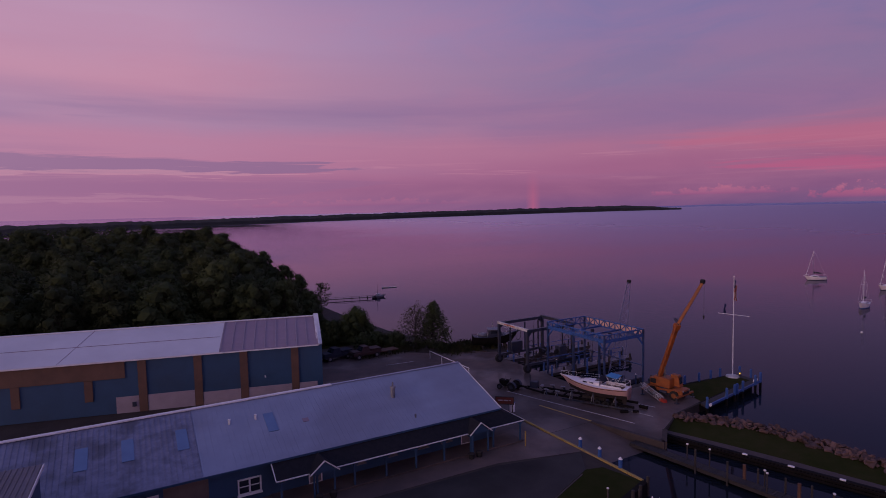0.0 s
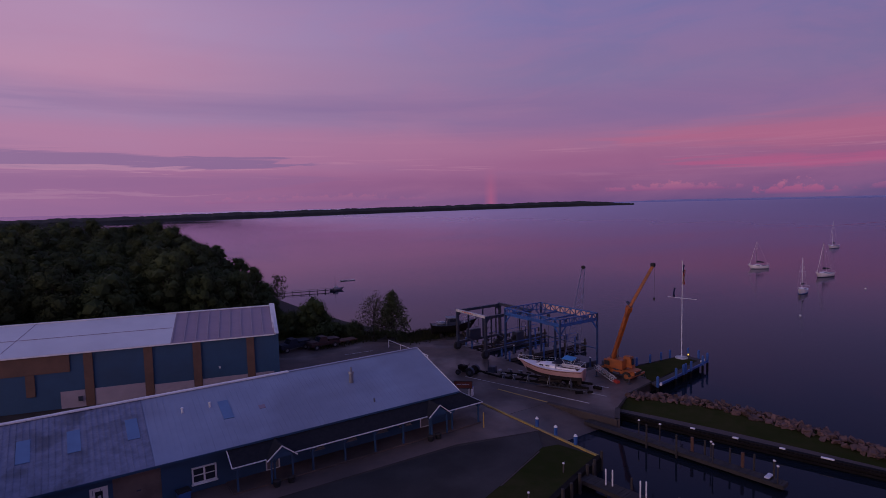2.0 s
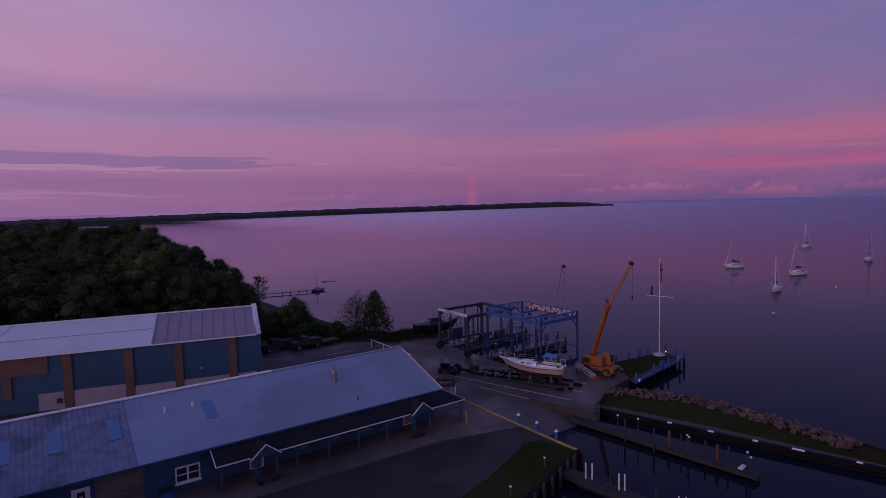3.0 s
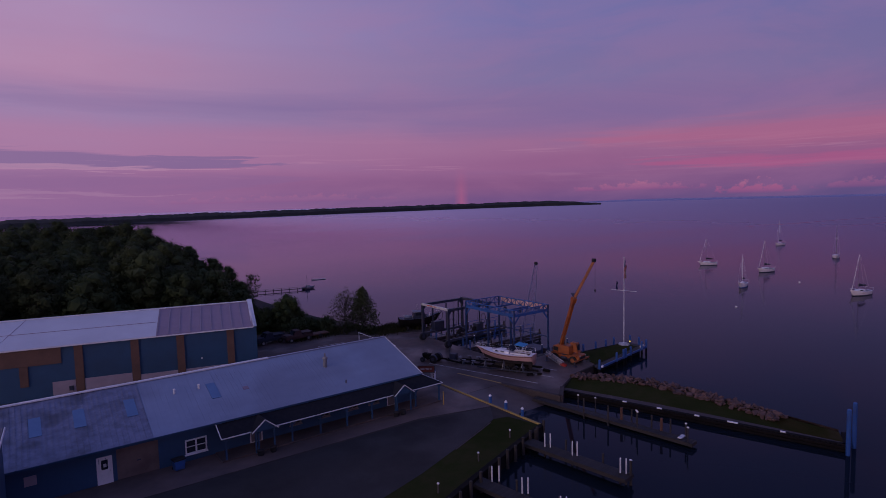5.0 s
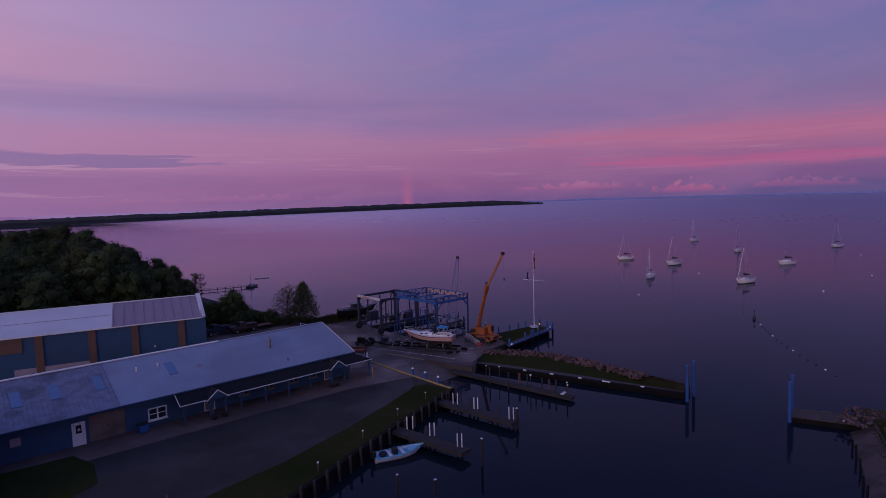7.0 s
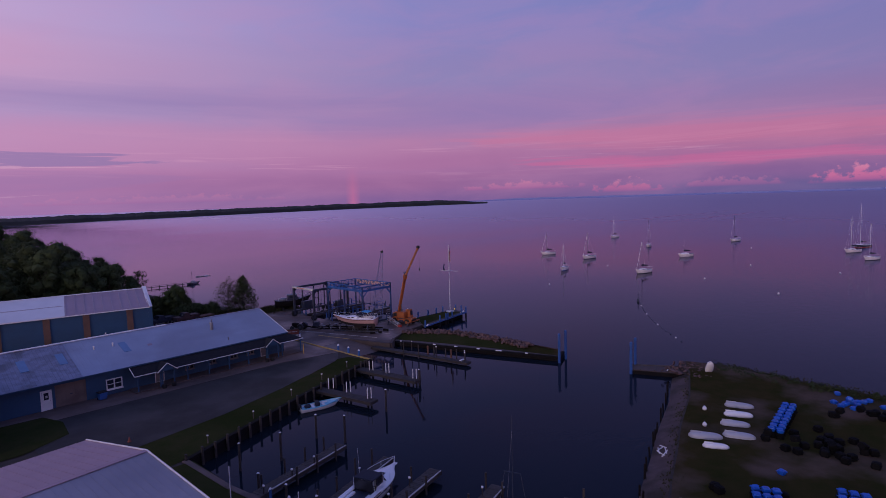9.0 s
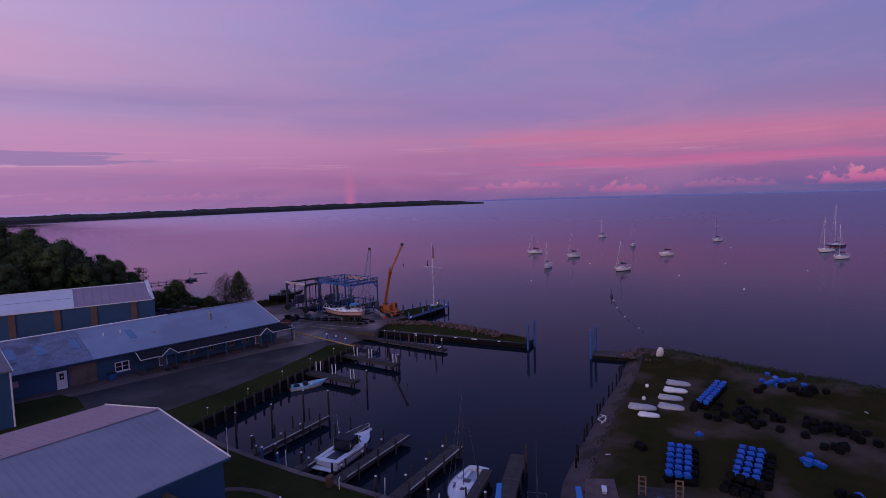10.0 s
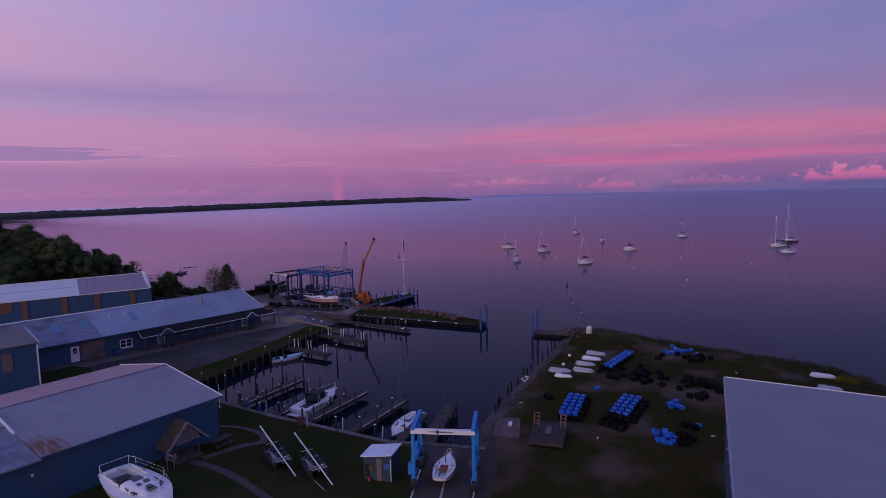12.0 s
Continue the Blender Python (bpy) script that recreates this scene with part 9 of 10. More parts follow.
rnd = random.Random(7)
KINDS = [tree("tree", 15.0, 4.8, 11, clumps=34, per=150, size=0.27), tree("tree", 17.0, 4.6, 12, "leaf_mid", clumps=34, per=150, size=0.27, label="tall mid green tree in the shore woods"),
         tree("tree", 13.0, 5.2, 13, clumps=32, per=150, size=0.27, label="broad dark tree in the shore woods"), tree("tree", 15.5, 4.2, 14, "leaf_mid", clumps=34, per=150, size=0.27, label="slim dark tree in the shore woods")]
spots = []
tries = 0
while len(spots) < 230 and tries < 9000:
    tries += 1
    y = 92 + 210 * rnd.random() ** 1.5
    edge = 31.0 + (y - 92) * 0.17 if y < 140 else 39.2 + (y - 140) * 0.045
    x = edge - 4.0 - 118 * rnd.random() ** 1.25
    if x < -85:
        continue
    gap = 4.4 + (y - 92) * 0.012
    if all((x - a) ** 2 + (y - b) ** 2 > gap ** 2 for a, b in spots):
        spots.append((x, y))
spots.sort(key=lambda p: p[1])
for i, (x, y) in enumerate(spots):
    src = KINDS[i % 4]
    edge = 31.0 + (y - 92) * 0.17 if y < 140 else 39.2 + (y - 140) * 0.045
    # trees stand lower at the water's edge
    k = rnd.uniform(0.76, 1.0) * (0.46 + 0.54 * smoothstep((edge - x) / 17.0)) * (0.88 + 0.12 * smoothstep((y - 92) / 60))
    m = pose(x, y, 0.9, rnd.uniform(-3, 3), rnd.uniform(-3, 3), rnd.uniform(0, 360))
    if i < 4:
        src.matrix_basis = m
        src.scale = (k, k, k)
        c = src
    else:
        c = copy_thing(src, m)
    c.scale = (k * rnd.uniform(0.95, 1.15), k * rnd.uniform(0.95, 1.15), k)
# the woods go on behind as one mass
bm = B()
cent = []
for i in range(360):
    y = 300 + 330 * rnd.random()
    x = 40 - (y - 300) * 0.25 - 260 * rnd.random()
    cent.append((x, y, rnd.uniform(5, 11), rnd.uniform(3.5, 5.0)))
for i in range(260):
    cent.append((-88 - 150 * rnd.random(), 70 + 240 * rnd.random(), rnd.uniform(6, 14), rnd.uniform(3.5, 5.0)))
tagged(part("far_woods", leaf_cloud(bm, cent, 60, 1.0, rnd), "leaf"), "dark mass of woods behind the shore trees", "woods", kind="stuff")
floor_bm = grid_mesh(-300, 34, 88, 560, 12, 12, lambda x, y: 0.985)
bmesh.ops.delete(floor_bm, geom=[f for f in floor_bm.faces if f.calc_center_median().x > 10 and f.calc_center_median().y > 330], context="FACES")
tagged(part("forest_floor", floor_bm, "grass"), "dark undergrowth floor of the woods", "ground", kind="structure")

# shrubs by the tractor yard and along the north shore
for i, (x, y, h, sp, lf, seed, kw) in enumerate(((40.4, 78.3, 7.0, 3.0, "leaf_mid", 31, dict(clumps=84, per=58, size=0.17, low=0.06, pointed=True, label="upright pointed green tree on the shore")),
                                                (38.3, 80.2, 6.6, 3.1, "leaf_pale", 32, dict(clumps=52, per=22, size=0.15, low=0.15, bare=True, label="half bare shrub with thin twigs")),
                                                (31.8, 89.0, 5.3, 2.8, "leaf", 33, dict(clumps=30, per=150, size=0.14, low=0.12, label="round dark shore bush")),
                                                (28.0, 90.0, 3.6, 2.3, "leaf", 34, dict(clumps=26, per=150, size=0.14, low=0.1, label="dark rounded shore bush")),
                                                (34.2, 85.2, 2.0, 2.2, "leaf", 35, dict(clumps=22, per=110, size=0.14, low=0.1, label="low dark shore bush")),
                                                (36.4, 83.4, 2.0, 2.0, "leaf_mid", 36, dict(clumps=22, per=100, size=0.14, low=0.1, label="low pale shore bush")),
                                                (31.4, 84.4, 2.1, 2.2, "leaf", 37, dict(clumps=16, per=44, size=0.24, low=0.1, label="low dark hedge bush behind the trucks")),
                                                (34.6, 94.0, 2.6, 2.4, "leaf", 38, dict(clumps=22, per=110, size=0.14, low=0.1, label="dark bush at the water's edge")),
                                                (35.4, 100.0, 2.2, 2.3, "leaf", 39, dict(clumps=22, per=100, size=0.14, low=0.1, label="leaning bush at the water's edge")),
                                                (36.4, 122.0, 6.0, 2.2, "leaf_mid", 40, dict(clumps=26, per=22, size=0.24, low=0.2, label="thin leafy tree over the water")))):
    b = tree("shrub" if h < 6 else "shore_tree", h, sp, seed, lf, **kw)
    b.matrix_basis = pose(x, y, 0.95, 0, 0, 40 * i)
    b["group"] = "shore shrubs"
    b["category"] = "shrub" if h < 6 else "tree"


def tufts(name, spots, per, h, spread, label, mat="weed"):
    bm = B()
    r = random.Random(len(spots))
    for x, y, z in spots:
        for _ in range(per):
            px, py = x + r.gauss(0, spread), y + r.gauss(0, spread)
            hh, a = h * r.uniform(0.5, 1.3), r.uniform(0, 6.28)
            w = 0.05 + 0.05 * r.random()
            tx, ty = r.gauss(0, 0.25) * hh, r.gauss(0, 0.25) * hh
            q = [bm.verts.new((px - math.cos(a) * w, py - math.sin(a) * w, z)), bm.verts.new((px + math.cos(a) * w, py + math.sin(a) * w, z)), bm.verts.new((px + tx + math.cos(a) * w * 0.3, py + ty, z + hh))]
            bm.faces.new(q)
    return tagged(part(name, bm, mat), label, "weeds", kind="stuff")


line = [(58.2, -4.5), (57, -13.5), (56.3, -21.5), (56.2, -28.5), (56, -34.6), (52.8, -38.8), (49.8, -41.6)]
sp_ = []
for (ax, ay), (bx, by) in zip(line, line[1:]):
    n = int(math.hypot(bx - ax, by - ay) * 5)
    for k in range(n):
        t = k / n
        sp_.append((ax + (bx - ax) * t - rnd.uniform(-0.4, 1.5), ay + (by - ay) * t, 0.8))
scrub = [(x + rnd.uniform(-1.2, 0.6), y + rnd.uniform(-0.5, 0.5), 0.9 + rnd.uniform(0, 0.15), rnd.uniform(0.25, 0.62)) for x, y, z in sp_ if rnd.random() < 0.8]
tagged(part("bank_scrub", leaf_cloud(B(), scrub, 90, 0.08, rnd), "leaf"), "low dark scrub along the lake edge of the lawn", "scrub", kind="stuff")
tufts("reeds", sp_, 60, 0.20, 0.7, "low dark weeds along the lawn's lake edge")
edge_ = [(53.4, -3.4), (45.3, -6.2), (36.9, -8.3), (31, -10.1), (26.4, -11.4), (20.0, -13.6), (16.0, -15.4)]
sp_ = []
for (ax, ay), (bx, by) in zip(edge_, edge_[1:]):
    for k in range(int(math.hypot(bx - ax, by - ay) * 4)):
        t = rnd.random()
        sp_.append((ax + (bx - ax) * t + rnd.gauss(0, 0.3), ay + (by - ay) * t + rnd.gauss(0, 0.35), 0.9))
tufts("bank_grass", sp_, 9, 0.14, 0.35, "ragged grass edge above the gravel bank")
sp_ = [(rnd.uniform(40.5, 50.5), rnd.uniform(73.5, 79.5), 0.95) for _ in range(150)] + [(rnd.uniform(29, 42), 84 - (rnd.random() * 5), 0.95) for _ in range(110)]
tufts("shore_weeds", sp_, 16, 0.55, 0.5, "rough grass and weeds on the north shore")
sp_ = [(51.6 + rnd.gauss(0, 0.5), -37.9 + rnd.gauss(0, 0.5), 0.95) for _ in range(26)] + [(51.0 + rnd.random() * 3, -37 - rnd.random() * 4, 0.95) for _ in range(10)]
tufts("yellow_weeds", sp_, 16, 0.3, 0.3, "yellow flowering weeds beside the upturned boat", "weed_yellow")

# ---- rocks ----
def rock_mesh(seed):
    """A broken slab of stone: a cube cut askew, its corners knocked off."""
    r = random.Random(seed)
    bm = B()
    bmesh.ops.create_cube(bm, size=1.6)
    for v in bm.verts:
        v.co = Vector((v.co.x * r.uniform(0.55, 1.25), v.co.y * r.uniform(0.5, 1.05), v.co.z * r.uniform(0.16, 0.42)))
    bmesh.ops.bevel(bm, geom=bm.edges[:], offset=0.08, segments=1, affect="EDGES")
    return mesh_of(bm, "rock")


ROCKS = [rock_mesh(100 + k) for k in range(7)]
rip = thing("riprap", 0, 0, 0, 0, "bank of rough reddish boulders along the jetty", "rocks", kind="structure")
ridge = [(47.2, 39.4), (49.6, 38.0), (51.2, 34.8), (52.3, 31.2), (52.8, 26.6), (52.8, 22.5), (52.3, 18.4)]
rr = random.Random(5)
for (ax, ay), (bx, by) in zip(ridge, ridge[1:]):
    n = int(math.hypot(bx - ax, by - ay) * 27)
    d = Vector((bx - ax, by - ay, 0)).normalized()
    for k in range(n):
        t = k / n
        off = rr.uniform(-1.25, 1.35)
        x, y = ax + (bx - ax) * t - d.y * off, ay + (by - ay) * t + d.x * off
        s = rr.choice((0.14, 0.2, 0.26, 0.32, 0.38, 0.46))
        o = part_of("rock", ROCKS[k % 7], None, rip)
        o.matrix_basis = pose(x, y, 0.96 + 0.26 * (1 - abs(off) / 1.4) - max(0, off) * 0.40 + rr.uniform(-0.06, 0.12), rr.gauss(0, 28), rr.gauss(0, 28), rr.uniform(0, 360)) @ Matrix.Diagonal((s, s * rr.uniform(0.75, 1.2), s, 1))
rip2 = thing("riprap", 0, 0, 0, 0, "scattered boulders at the harbour mouth and lake edge", "rocks", kind="structure")
for k in range(290):
    if k < 190:
        x, y = rr.uniform(51.8, 59), rr.uniform(-5.8, -0.4)
        x = min(x, 58.8)
        z = 0.95 if x < 57.5 else 0.4
        if 53.2 < x < 55.5 and -6.2 < y < -4.2:
            continue
    else:
        t = rr.random()
        i = min(5, int(t * 6))
        u = t * 6 - i
        x, y = line[i][0] + (line[i + 1][0] - line[i][0]) * u + rr.uniform(0.0, 1.3), line[i][1] + (line[i + 1][1] - line[i][1]) * u
        z = 0.35
    s = rr.choice((0.1, 0.14, 0.18, 0.22, 0.3))
    o = part_of("rock", ROCKS[k % 7], None, rip2)
    o.matrix_basis = pose(x, y, z, rr.gauss(0, 30), rr.gauss(0, 30), rr.uniform(0, 360)) @ Matrix.Diagonal((s, s * rr.uniform(0.75, 1.2), s, 1))

# ---- floats stored on the east lawn ----
def float_block(mat, label, group, half=0.32, tall=0.46):
    f = thing("dock_float", 0, 0, 0, 0, label, "dock float", group)
    bm = B()
    rings = []
    for z, k in ((0.0, 0.92), (0.05, 1.0), (tall, 1.0), (tall + 0.06, 0.88)):
        w, c = half * k, 0.07
        rings.append([(w - c, -w, z), (w, -w + c, z), (w, w - c, z), (w - c, w, z), (-w + c, w, z), (-w, w - c, z), (-w, -w + c, z), (-w + c, -w, z)])
    loft(bm, rings)
    part("shell", bm, mat, f)
    bm = B()
    box(bm, 0, 0, tall + 0.07, half * 1.1, half, 0.05, None, 0.02)
    part("ridge", bm, mat, f)
    for sx_, sy_ in ((1, 1), (1, -1), (-1, 1), (-1, -1)):
        part("lug", box(B(), sx_ * half * 0.96, sy_ * half * 0.96, 0.2, 0.09, 0.09, 0.06, 45), mat, f)
    return f


blue0 = float_block("plastic_blue", "bright blue plastic dock float stacked in rows", "blue dock floats", 0.24, 0.27)
black0 = float_block("plastic_black", "black plastic dock float at the bottom of a stack", "black dock floats", 0.29, 0.42)
used = {"blue": False, "black": False}


def place(kind, m):
    src = blue0 if kind == "blue" else black0
    if not used[kind]:
        used[kind] = True
        src.matrix_basis = m
        return src
    return copy_thing(src, m)


def stack(x, y, turn, cols, rows, dx, dy, layers=2):
    for i in range(rows):
        for j in range(cols):
            for l in range(layers):
                top = l == layers - 1
                px, py = i * dx, (j - (cols - 1) / 2) * dy
                a = radians(turn)
                place("blue" if top else "black", pose(x + px * math.cos(a) - py * math.sin(a), y + px * math.sin(a) + py * math.cos(a), 0.99 + 0.535 * l, rr.uniform(-5, 5) if top else 0, rr.uniform(-14, 4) if top else 0, turn + 14 + rr.uniform(-7, 7)))


stack(22.9, -18.75, 18, 3, 6, 1.0, 0.64)
stack(25.6, -22.6, 9, 3, 6, 1.02, 0.66)
for i in range(3):
    for j in range(4):
        place("black", pose(24.9 - i * 0.72 + j * 0.1, -23.7 + j * 0.7 - 0.1, 0.99 + (0.42 if i == 0 else 0), 0, 16, 10 + rr.uniform(-8, 8)))
for i in range(6):
    place("black", pose(23.3 + 0.98 * i, -19.75 + 0.32 * i, 0.99 + 0.1 * (i % 2), rr.uniform(-8, 8), 0, 18 + rr.uniform(-9, 9)))
    place("black", pose(26.0 + 1.0 * i, -23.95 + 0.16 * i, 0.99 + 0.1 * (i % 2), rr.uniform(-8, 8), 0, 9 + rr.uniform(-9, 9)))
stack(39.2, -15.3, 3, 2, 9, 0.88, 0.62)


def heap(kind, x, y, n, sx_, sy_, turn=0):
    for k in range(n):
        a = radians(turn)
        u, v = rr.gauss(0, sx_ * 0.72), rr.gauss(0, sy_ * 0.72)
        z = 0.99 + (0.45 if (k % 4 == 0 and abs(u) < sx_ * 0.7) else 0)
        place(kind, pose(x + u * math.cos(a) - v * math.sin(a), y + u * math.sin(a) + v * math.cos(a), z, rr.uniform(-20, 20) if z > 1.1 else 0, rr.uniform(-25, 25) if z > 1.1 else 0, rr.uniform(0, 90)))


heap("blue", 31.9, -25.5, 8, 0.9, 0.6)
heap("blue", 24.2, -27.4, 15, 1.3, 0.8, 35)
heap("black", 24.6, -29.2, 7, 0.9, 0.5)
heap("blue", 52.2, -19.6, 16, 1.2, 1.4)
heap("black", 49.4, -22.4, 16, 1.0, 1.3)
heap("black", 39.4, -19.7, 27, 1.7, 2.2, 10)
heap("black", 40.0, -25.8, 26, 1.6, 2.0, -5)
heap("black", 35.9, -26.6, 6, 0.7, 0.6)
heap("black", 47.5, -18.7, 3, 0.6, 0.6)
heap("black", 38.2, -14.9, 2, 0.5, 0.3)
for kind, x, y in (("blue", 32.3, -17.2), ("blue", 28.5, -29.0), ("black", 28.0, -28.0), ("black", 27.8, -28.9), ("black", 26.6, -14.5), ("black", 26.9, -14.1), ("black", 36.8, -17.4)):
    place(kind, pose(x, y, 0.99, 0, 0, rr.uniform(0, 90)))

# raft with two ladders, concrete pad with a cooler, small things on the lawn
rf = thing("swim_raft", 18.3, -19.3, 1.0, 23, "dark wooden swim raft with tan ladder frames on the grass", "raft")
planks(rf, 4.4, 3.0, 0.55, "plank_wet", 0.2, 0.0, -2.2)
part("frame", span(B(), -2.2, 2.2, -1.5, 1.5, 0.18, 0.5), "timber_dark", rf)
for s in (-1, 1):
    part("float_log", rod(B(), (-2.1, s * 1.0, 0.18), (2.1, s * 1.0, 0.18), 0.2, seg=10), "plastic_black", rf)
for s in (-1, 1):
    bm = B()
    for y in (s * 1.2 - 0.22, s * 1.2 + 0.22):
        rod(bm, (0.9, y, 0.55), (1.25, y, 1.75), 0.05, square=True)
    for k in range(4):
        rod(bm, (0.98 + 0.09 * k, s * 1.2 - 0.22, 0.8 + 0.3 * k), (0.98 + 0.09 * k, s * 1.2 + 0.22, 0.8 + 0.3 * k), 0.04, square=True)
    part("ladder", bm, "brown", rf, "tan timber ladder frame")
part("hatch", box(B(), 0.1, 0, 0.6, 1.5, 0.5, 0.06), "hatch", rf)
flat("concrete_pad", [(15.6, -15.1), (16.5, -17.4), (20.5, -14.9), (19.2, -13.2)], 1.03, "pad", "pinkish concrete pad beside the revetment", 0.08, "pavement")
cl = thing("cooler_box", 18.3, -15.2, 1.03, 30, "white cooler box on the concrete pad", "cooler")
part("body", box(B(), 0, 0, 0.11, 0.8, 0.32, 0.22, None, 0.04), "gel_grey", cl)
part("lid", box(B(), 0, 0, 0.245, 0.84, 0.36, 0.05, None, 0.02), "gel", cl)
ch = thing("pipe_tangle", 30.6, -8.9, 0.85, 20, "tangle of white pipe frame on the bank", "pipe frame")
for k in range(6):
    a = k * 1.05
    part("pipe", rod(B(), (0.9 * math.cos(a), 0.4 * math.sin(a), 0.1 + 0.1 * (k % 3)), (0.9 * math.cos(a + 1.6), 0.4 * math.sin(a + 1.6), 0.15 + 0.14 * (k % 2)), 0.04, seg=6), "white", ch)
for x, y in ((41.9, -8.6), (37.9, -9.9)):
    bu = thing("mooring_buoy", x, y, 1.0, 0, "white round buoy lying on the grass", "buoy", "buoys ashore")
    part("ball", ball(B(), 0, 0, 0.2, 0.21, 1.0, 12), "gel", bu)
    part("rope", rod(B(), (0.2, 0, 0.05), (1.2, 0.4, 0.03), 0.03, seg=5), "line", bu)
for x, y in ((52.4, -1.0), (47.3, -27.6), (24.0, -22.0 + 9.3), (27.3, -30.6), (20.8, -22.8)):
    ds = thing("debris", x, y, 1.0, rr.uniform(0, 180), "small pale scrap on the grass", "scrap", "scraps")
    part("piece", box(B(), 0, 0, 0.03, 0.4, 0.12, 0.05, 12), "line", ds)
for x, y, w in ((46.2, 27.6, 0.7), (48.1, 21.2, 1.3), (49.3, 17.3, 0.6), (45.2, 31.0, 0.6), (47.2, 24.2, 0.6)):
    bx = thing("white_box", x + 0.35, y + 0.1, 0.615, -74, "small white fender box on the jetty wall", "box", "jetty boxes")
    part("body", box(B(), 0, 0, 0.08, w * 0.7, 0.2, 0.14, None, 0.03), "gel", bx)

# ---- things on the lake ----
mk = thing("marker_buoy", 98.0, 22.5, 0, 0, "dark can buoy marking the channel", "buoy")
part("can", rod(B(), (0, 0, -0.3), (0, 0, 0.6), 0.28, 0.24, 12), "steel_dark", mk)
part("stem", rod(B(), (0, 0, 0.6), (0, 0, 1.4), 0.05, seg=6), "steel_dark", mk)
part("topmark", ball(B(), 0, 0, 1.45, 0.16), "steel_dark", mk)
fo = None
for k in range(15):
    t = k / 14
    x, y = 95.5 - 25.0 * t, 21.0 - 17.3 * t + 1.2 * math.sin(t * 3)
    if fo is None:
        fo = thing("line_float", x, y, 0, 0, "small dark float of a swim line", "float", "swim line floats")
        part("ball", ball(B(), 0, 0, 0.05, 0.11, 0.8), "steel_dark", fo)
    else:
        if k % 4 == 1:
            wf = thing("line_float", x, y, 0, 0, "small white float of a swim line", "float", "swim line floats")
            part("ball", ball(B(), 0, 0, 0.06, 0.14, 0.8), "gel", wf)
        else:
            copy_thing(fo, pose(x, y, 0))
wbu = None
for x, y in ((162.7, -3.5), (169.8, 19.4), (136.5, 21.7), (108, 50), (150, 55), (225, 33), (122, 2)):
    if wbu is None:
        wbu = thing("mooring_ball", x, y, 0, 0, "small white mooring ball on the water", "buoy", "mooring balls")
        part("ball", ball(B(), 0, 0, 0.1, 0.22, 0.9, 10), "gel", wbu)
        part("ring", rod(B(), (0, 0, 0.27), (0, 0, 0.4), 0.04, seg=6), "steel_grey", wbu)
    else:
        copy_thing(wbu, pose(x, y, 0))
fdk = thing("far_dock", 41.0, 140.0, 0, -14, "long thin timber dock reaching into the bay", "dock")
part("deck", box(B(), 7.5, 0, 0.38, 15.0, 0.8, 0.07), "timber_dark", fdk)
part("rail", box(B(), 7.5, 0.38, 0.78, 15.0, 0.04, 0.04), "timber_dark", fdk)
for k in range(8):
    for s in (-1, 1):
        part("piling", rod(B(), (0.5 + k * 2, s * 0.38, -1.5), (0.5 + k * 2, s * 0.38, 0.8), 0.05, seg=6), "timber_dark", fdk)
fb = thing("dock_boat", 56.6, 137.6, 0, 8, "small white boat lying at the far dock", "boat")
rings = hull_rings(3.6, 1.5, 0.42, 0.2, 8, 2.4, 0.9, 0.1)
hull(fb, "cockpit", rings), deck(fb, "cockpit", rings, 0.2)
part("console", box(B(), -0.3, 0, 0.7, 0.8, 0.8, 0.6), "gel_grey", fb)
part("pole", rod(B(), (-0.5, 0, 0.9), (-0.5, 0, 3.6), 0.04, seg=5), "steel_dark", fb)
fs = thing("rowing_boat", 66.4, 153.0, 0, 170, "low white boat anchored off the far dock", "boat")
rings = hull_rings(4.2, 1.0, 0.16, 0.15, 8, 2.0, 0.85, 0.08)
hull(fs, "gel", rings), deck(fs, "cockpit", rings, 0.15)


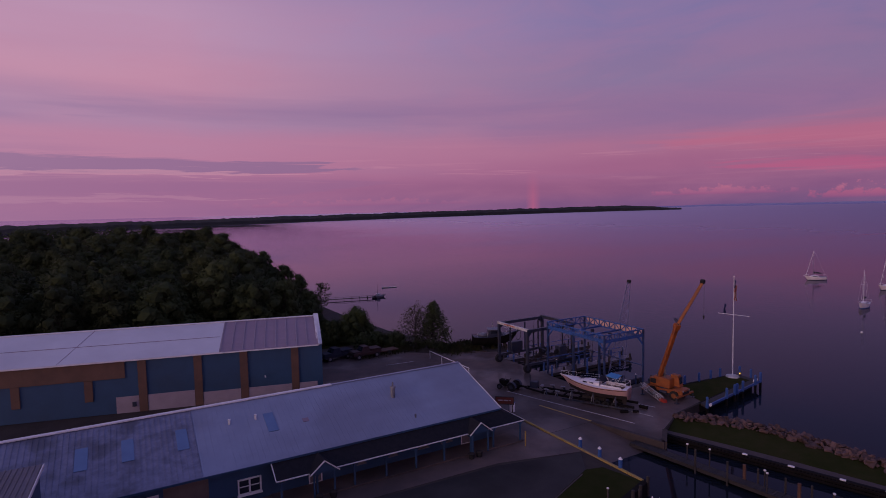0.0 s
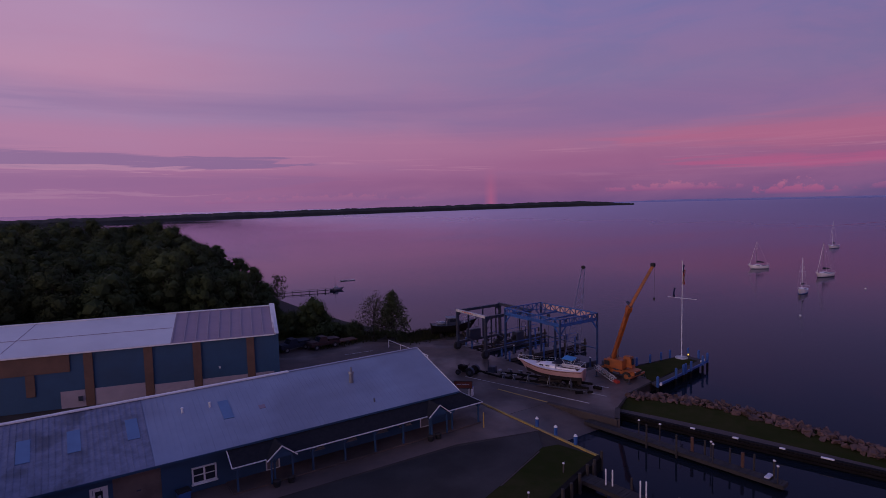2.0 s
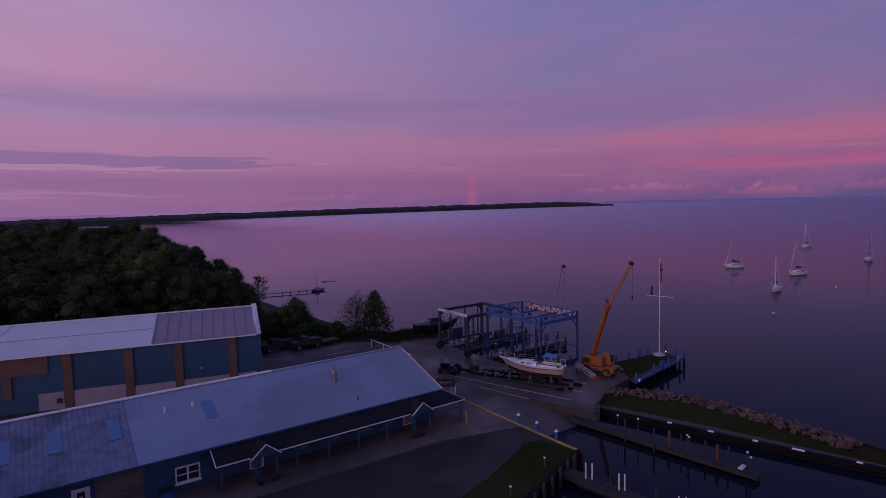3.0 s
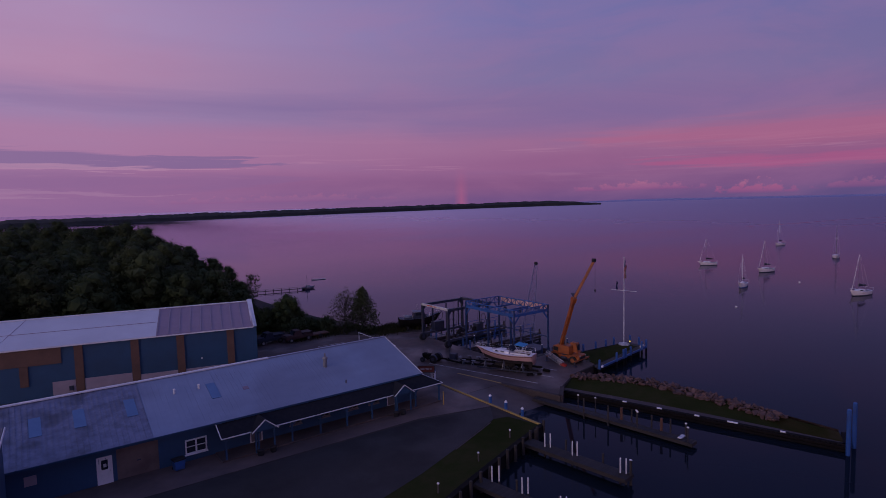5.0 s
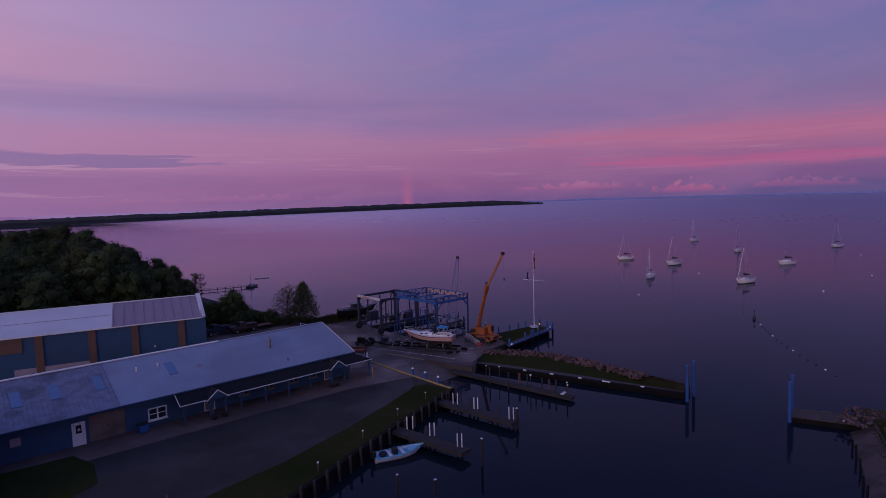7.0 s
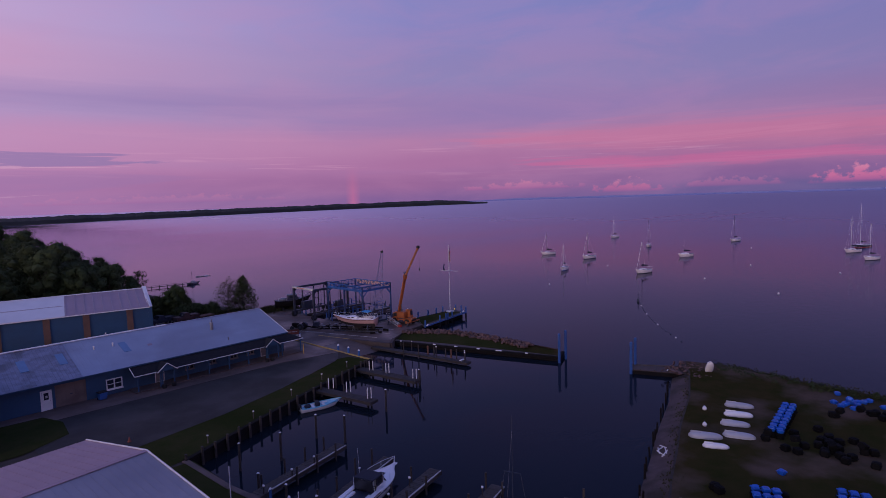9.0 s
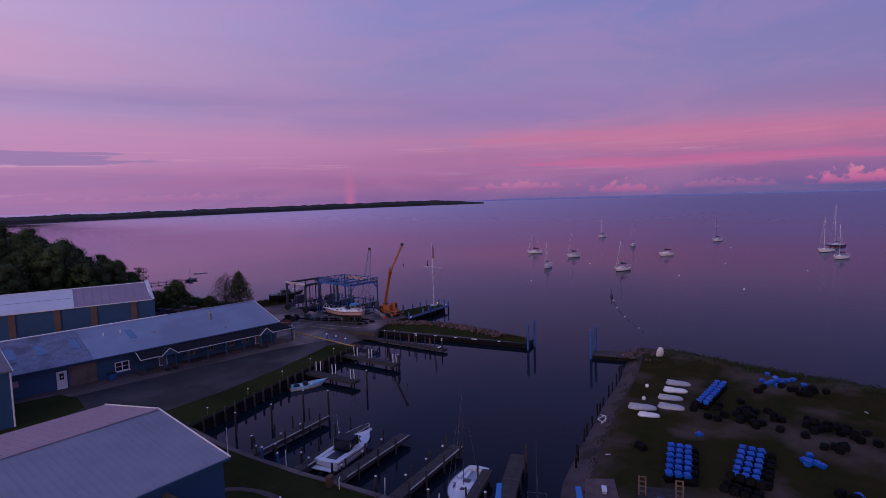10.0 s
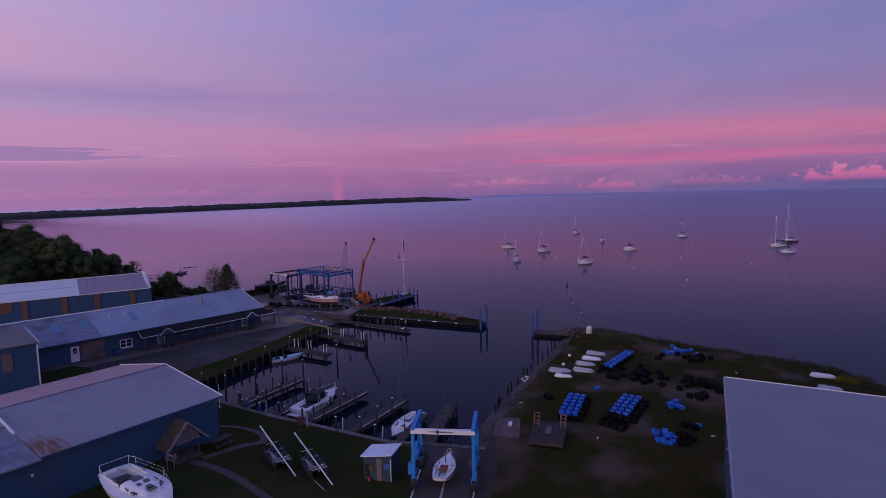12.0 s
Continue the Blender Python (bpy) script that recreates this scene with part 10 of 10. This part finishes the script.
# vehicles parked by the trees
def pickup(x, y, turn, mat, label):
    v = thing("old_truck", x, y, 0.985, turn, label, "truck", "parked vehicles")
    part("body", box(B(), 0, 0, 0.75, 4.6, 1.8, 0.5, None, 0.08), mat, v)
    part("cab", loft(B(), [[(-0.4, -0.85, 1.0), (1.1, -0.85, 1.0), (1.1, 0.85, 1.0), (-0.4, 0.85, 1.0)], [(-0.25, -0.72, 1.75), (0.6, -0.72, 1.75), (0.6, 0.72, 1.75), (-0.25, 0.72, 1.75)]]), mat, v)
    part("bonnet", box(B(), 1.65, 0, 1.08, 1.2, 1.6, 0.2, None, 0.06), mat, v)
    part("windscreen", slab(B(), (1.08, -0.7, 1.08), (1.08, 0.7, 1.08), (0.66, 0.66, 1.7), (0.66, -0.66, 1.7), 0.02), "glass", v)
    part("bed", framed(B(), -1.4, 0, 1.15, 1.7, 0.3, 0.1, 1.7), mat, v)
    for xx in (-1.45, 1.45):
        for s in (-1, 1):
            w_ = part("wheel", rod(B(), (xx, s * 0.7, 0.38), (xx, s * 0.95, 0.38), 0.38, seg=14), "rubber", v)
            part("rim", rod(B(), (xx, s * 0.94, 0.38), (xx, s * 0.97, 0.38), 0.2, seg=10), "steel_grey", w_)
    return v


pickup(25.6, 81.0, 190, "canvas_navy", "dark blue old truck parked under the trees")
pickup(29.6, 79.6, 185, "truck_red", "dull red old truck parked under the trees")
ut = thing("flat_trailer", 33.2, 80.0, 0.985, 185, "low rusty flat trailer by the bushes", "trailer")
part("bed", box(B(), 0, 0, 0.55, 3.2, 1.6, 0.15), "rust_post", ut)
for s in (-1, 1):
    part("wheel", rod(B(), (0, s * 0.8, 0.32), (0, s * 1.0, 0.32), 0.32, seg=12), "rubber", ut)
part("drawbar", rod(B(), (1.6, 0, 0.5), (2.6, 0, 0.4), 0.05, seg=6), "rust_post", ut)
wr = thing("white_rail", 37.2, 68.3, 0.985, 90, "long white pipe rail beside the yard", "rail")
part("bar", rod(B(), (-5.4, 0, 1.1), (5.4, 0, 1.1), 0.05, seg=6), "white", wr)
for x in (-5.3, -1.8, 1.8, 5.3):
    part("post", rod(B(), (x, 0, 0), (x, 0, 1.1), 0.05, seg=6), "white", wr)
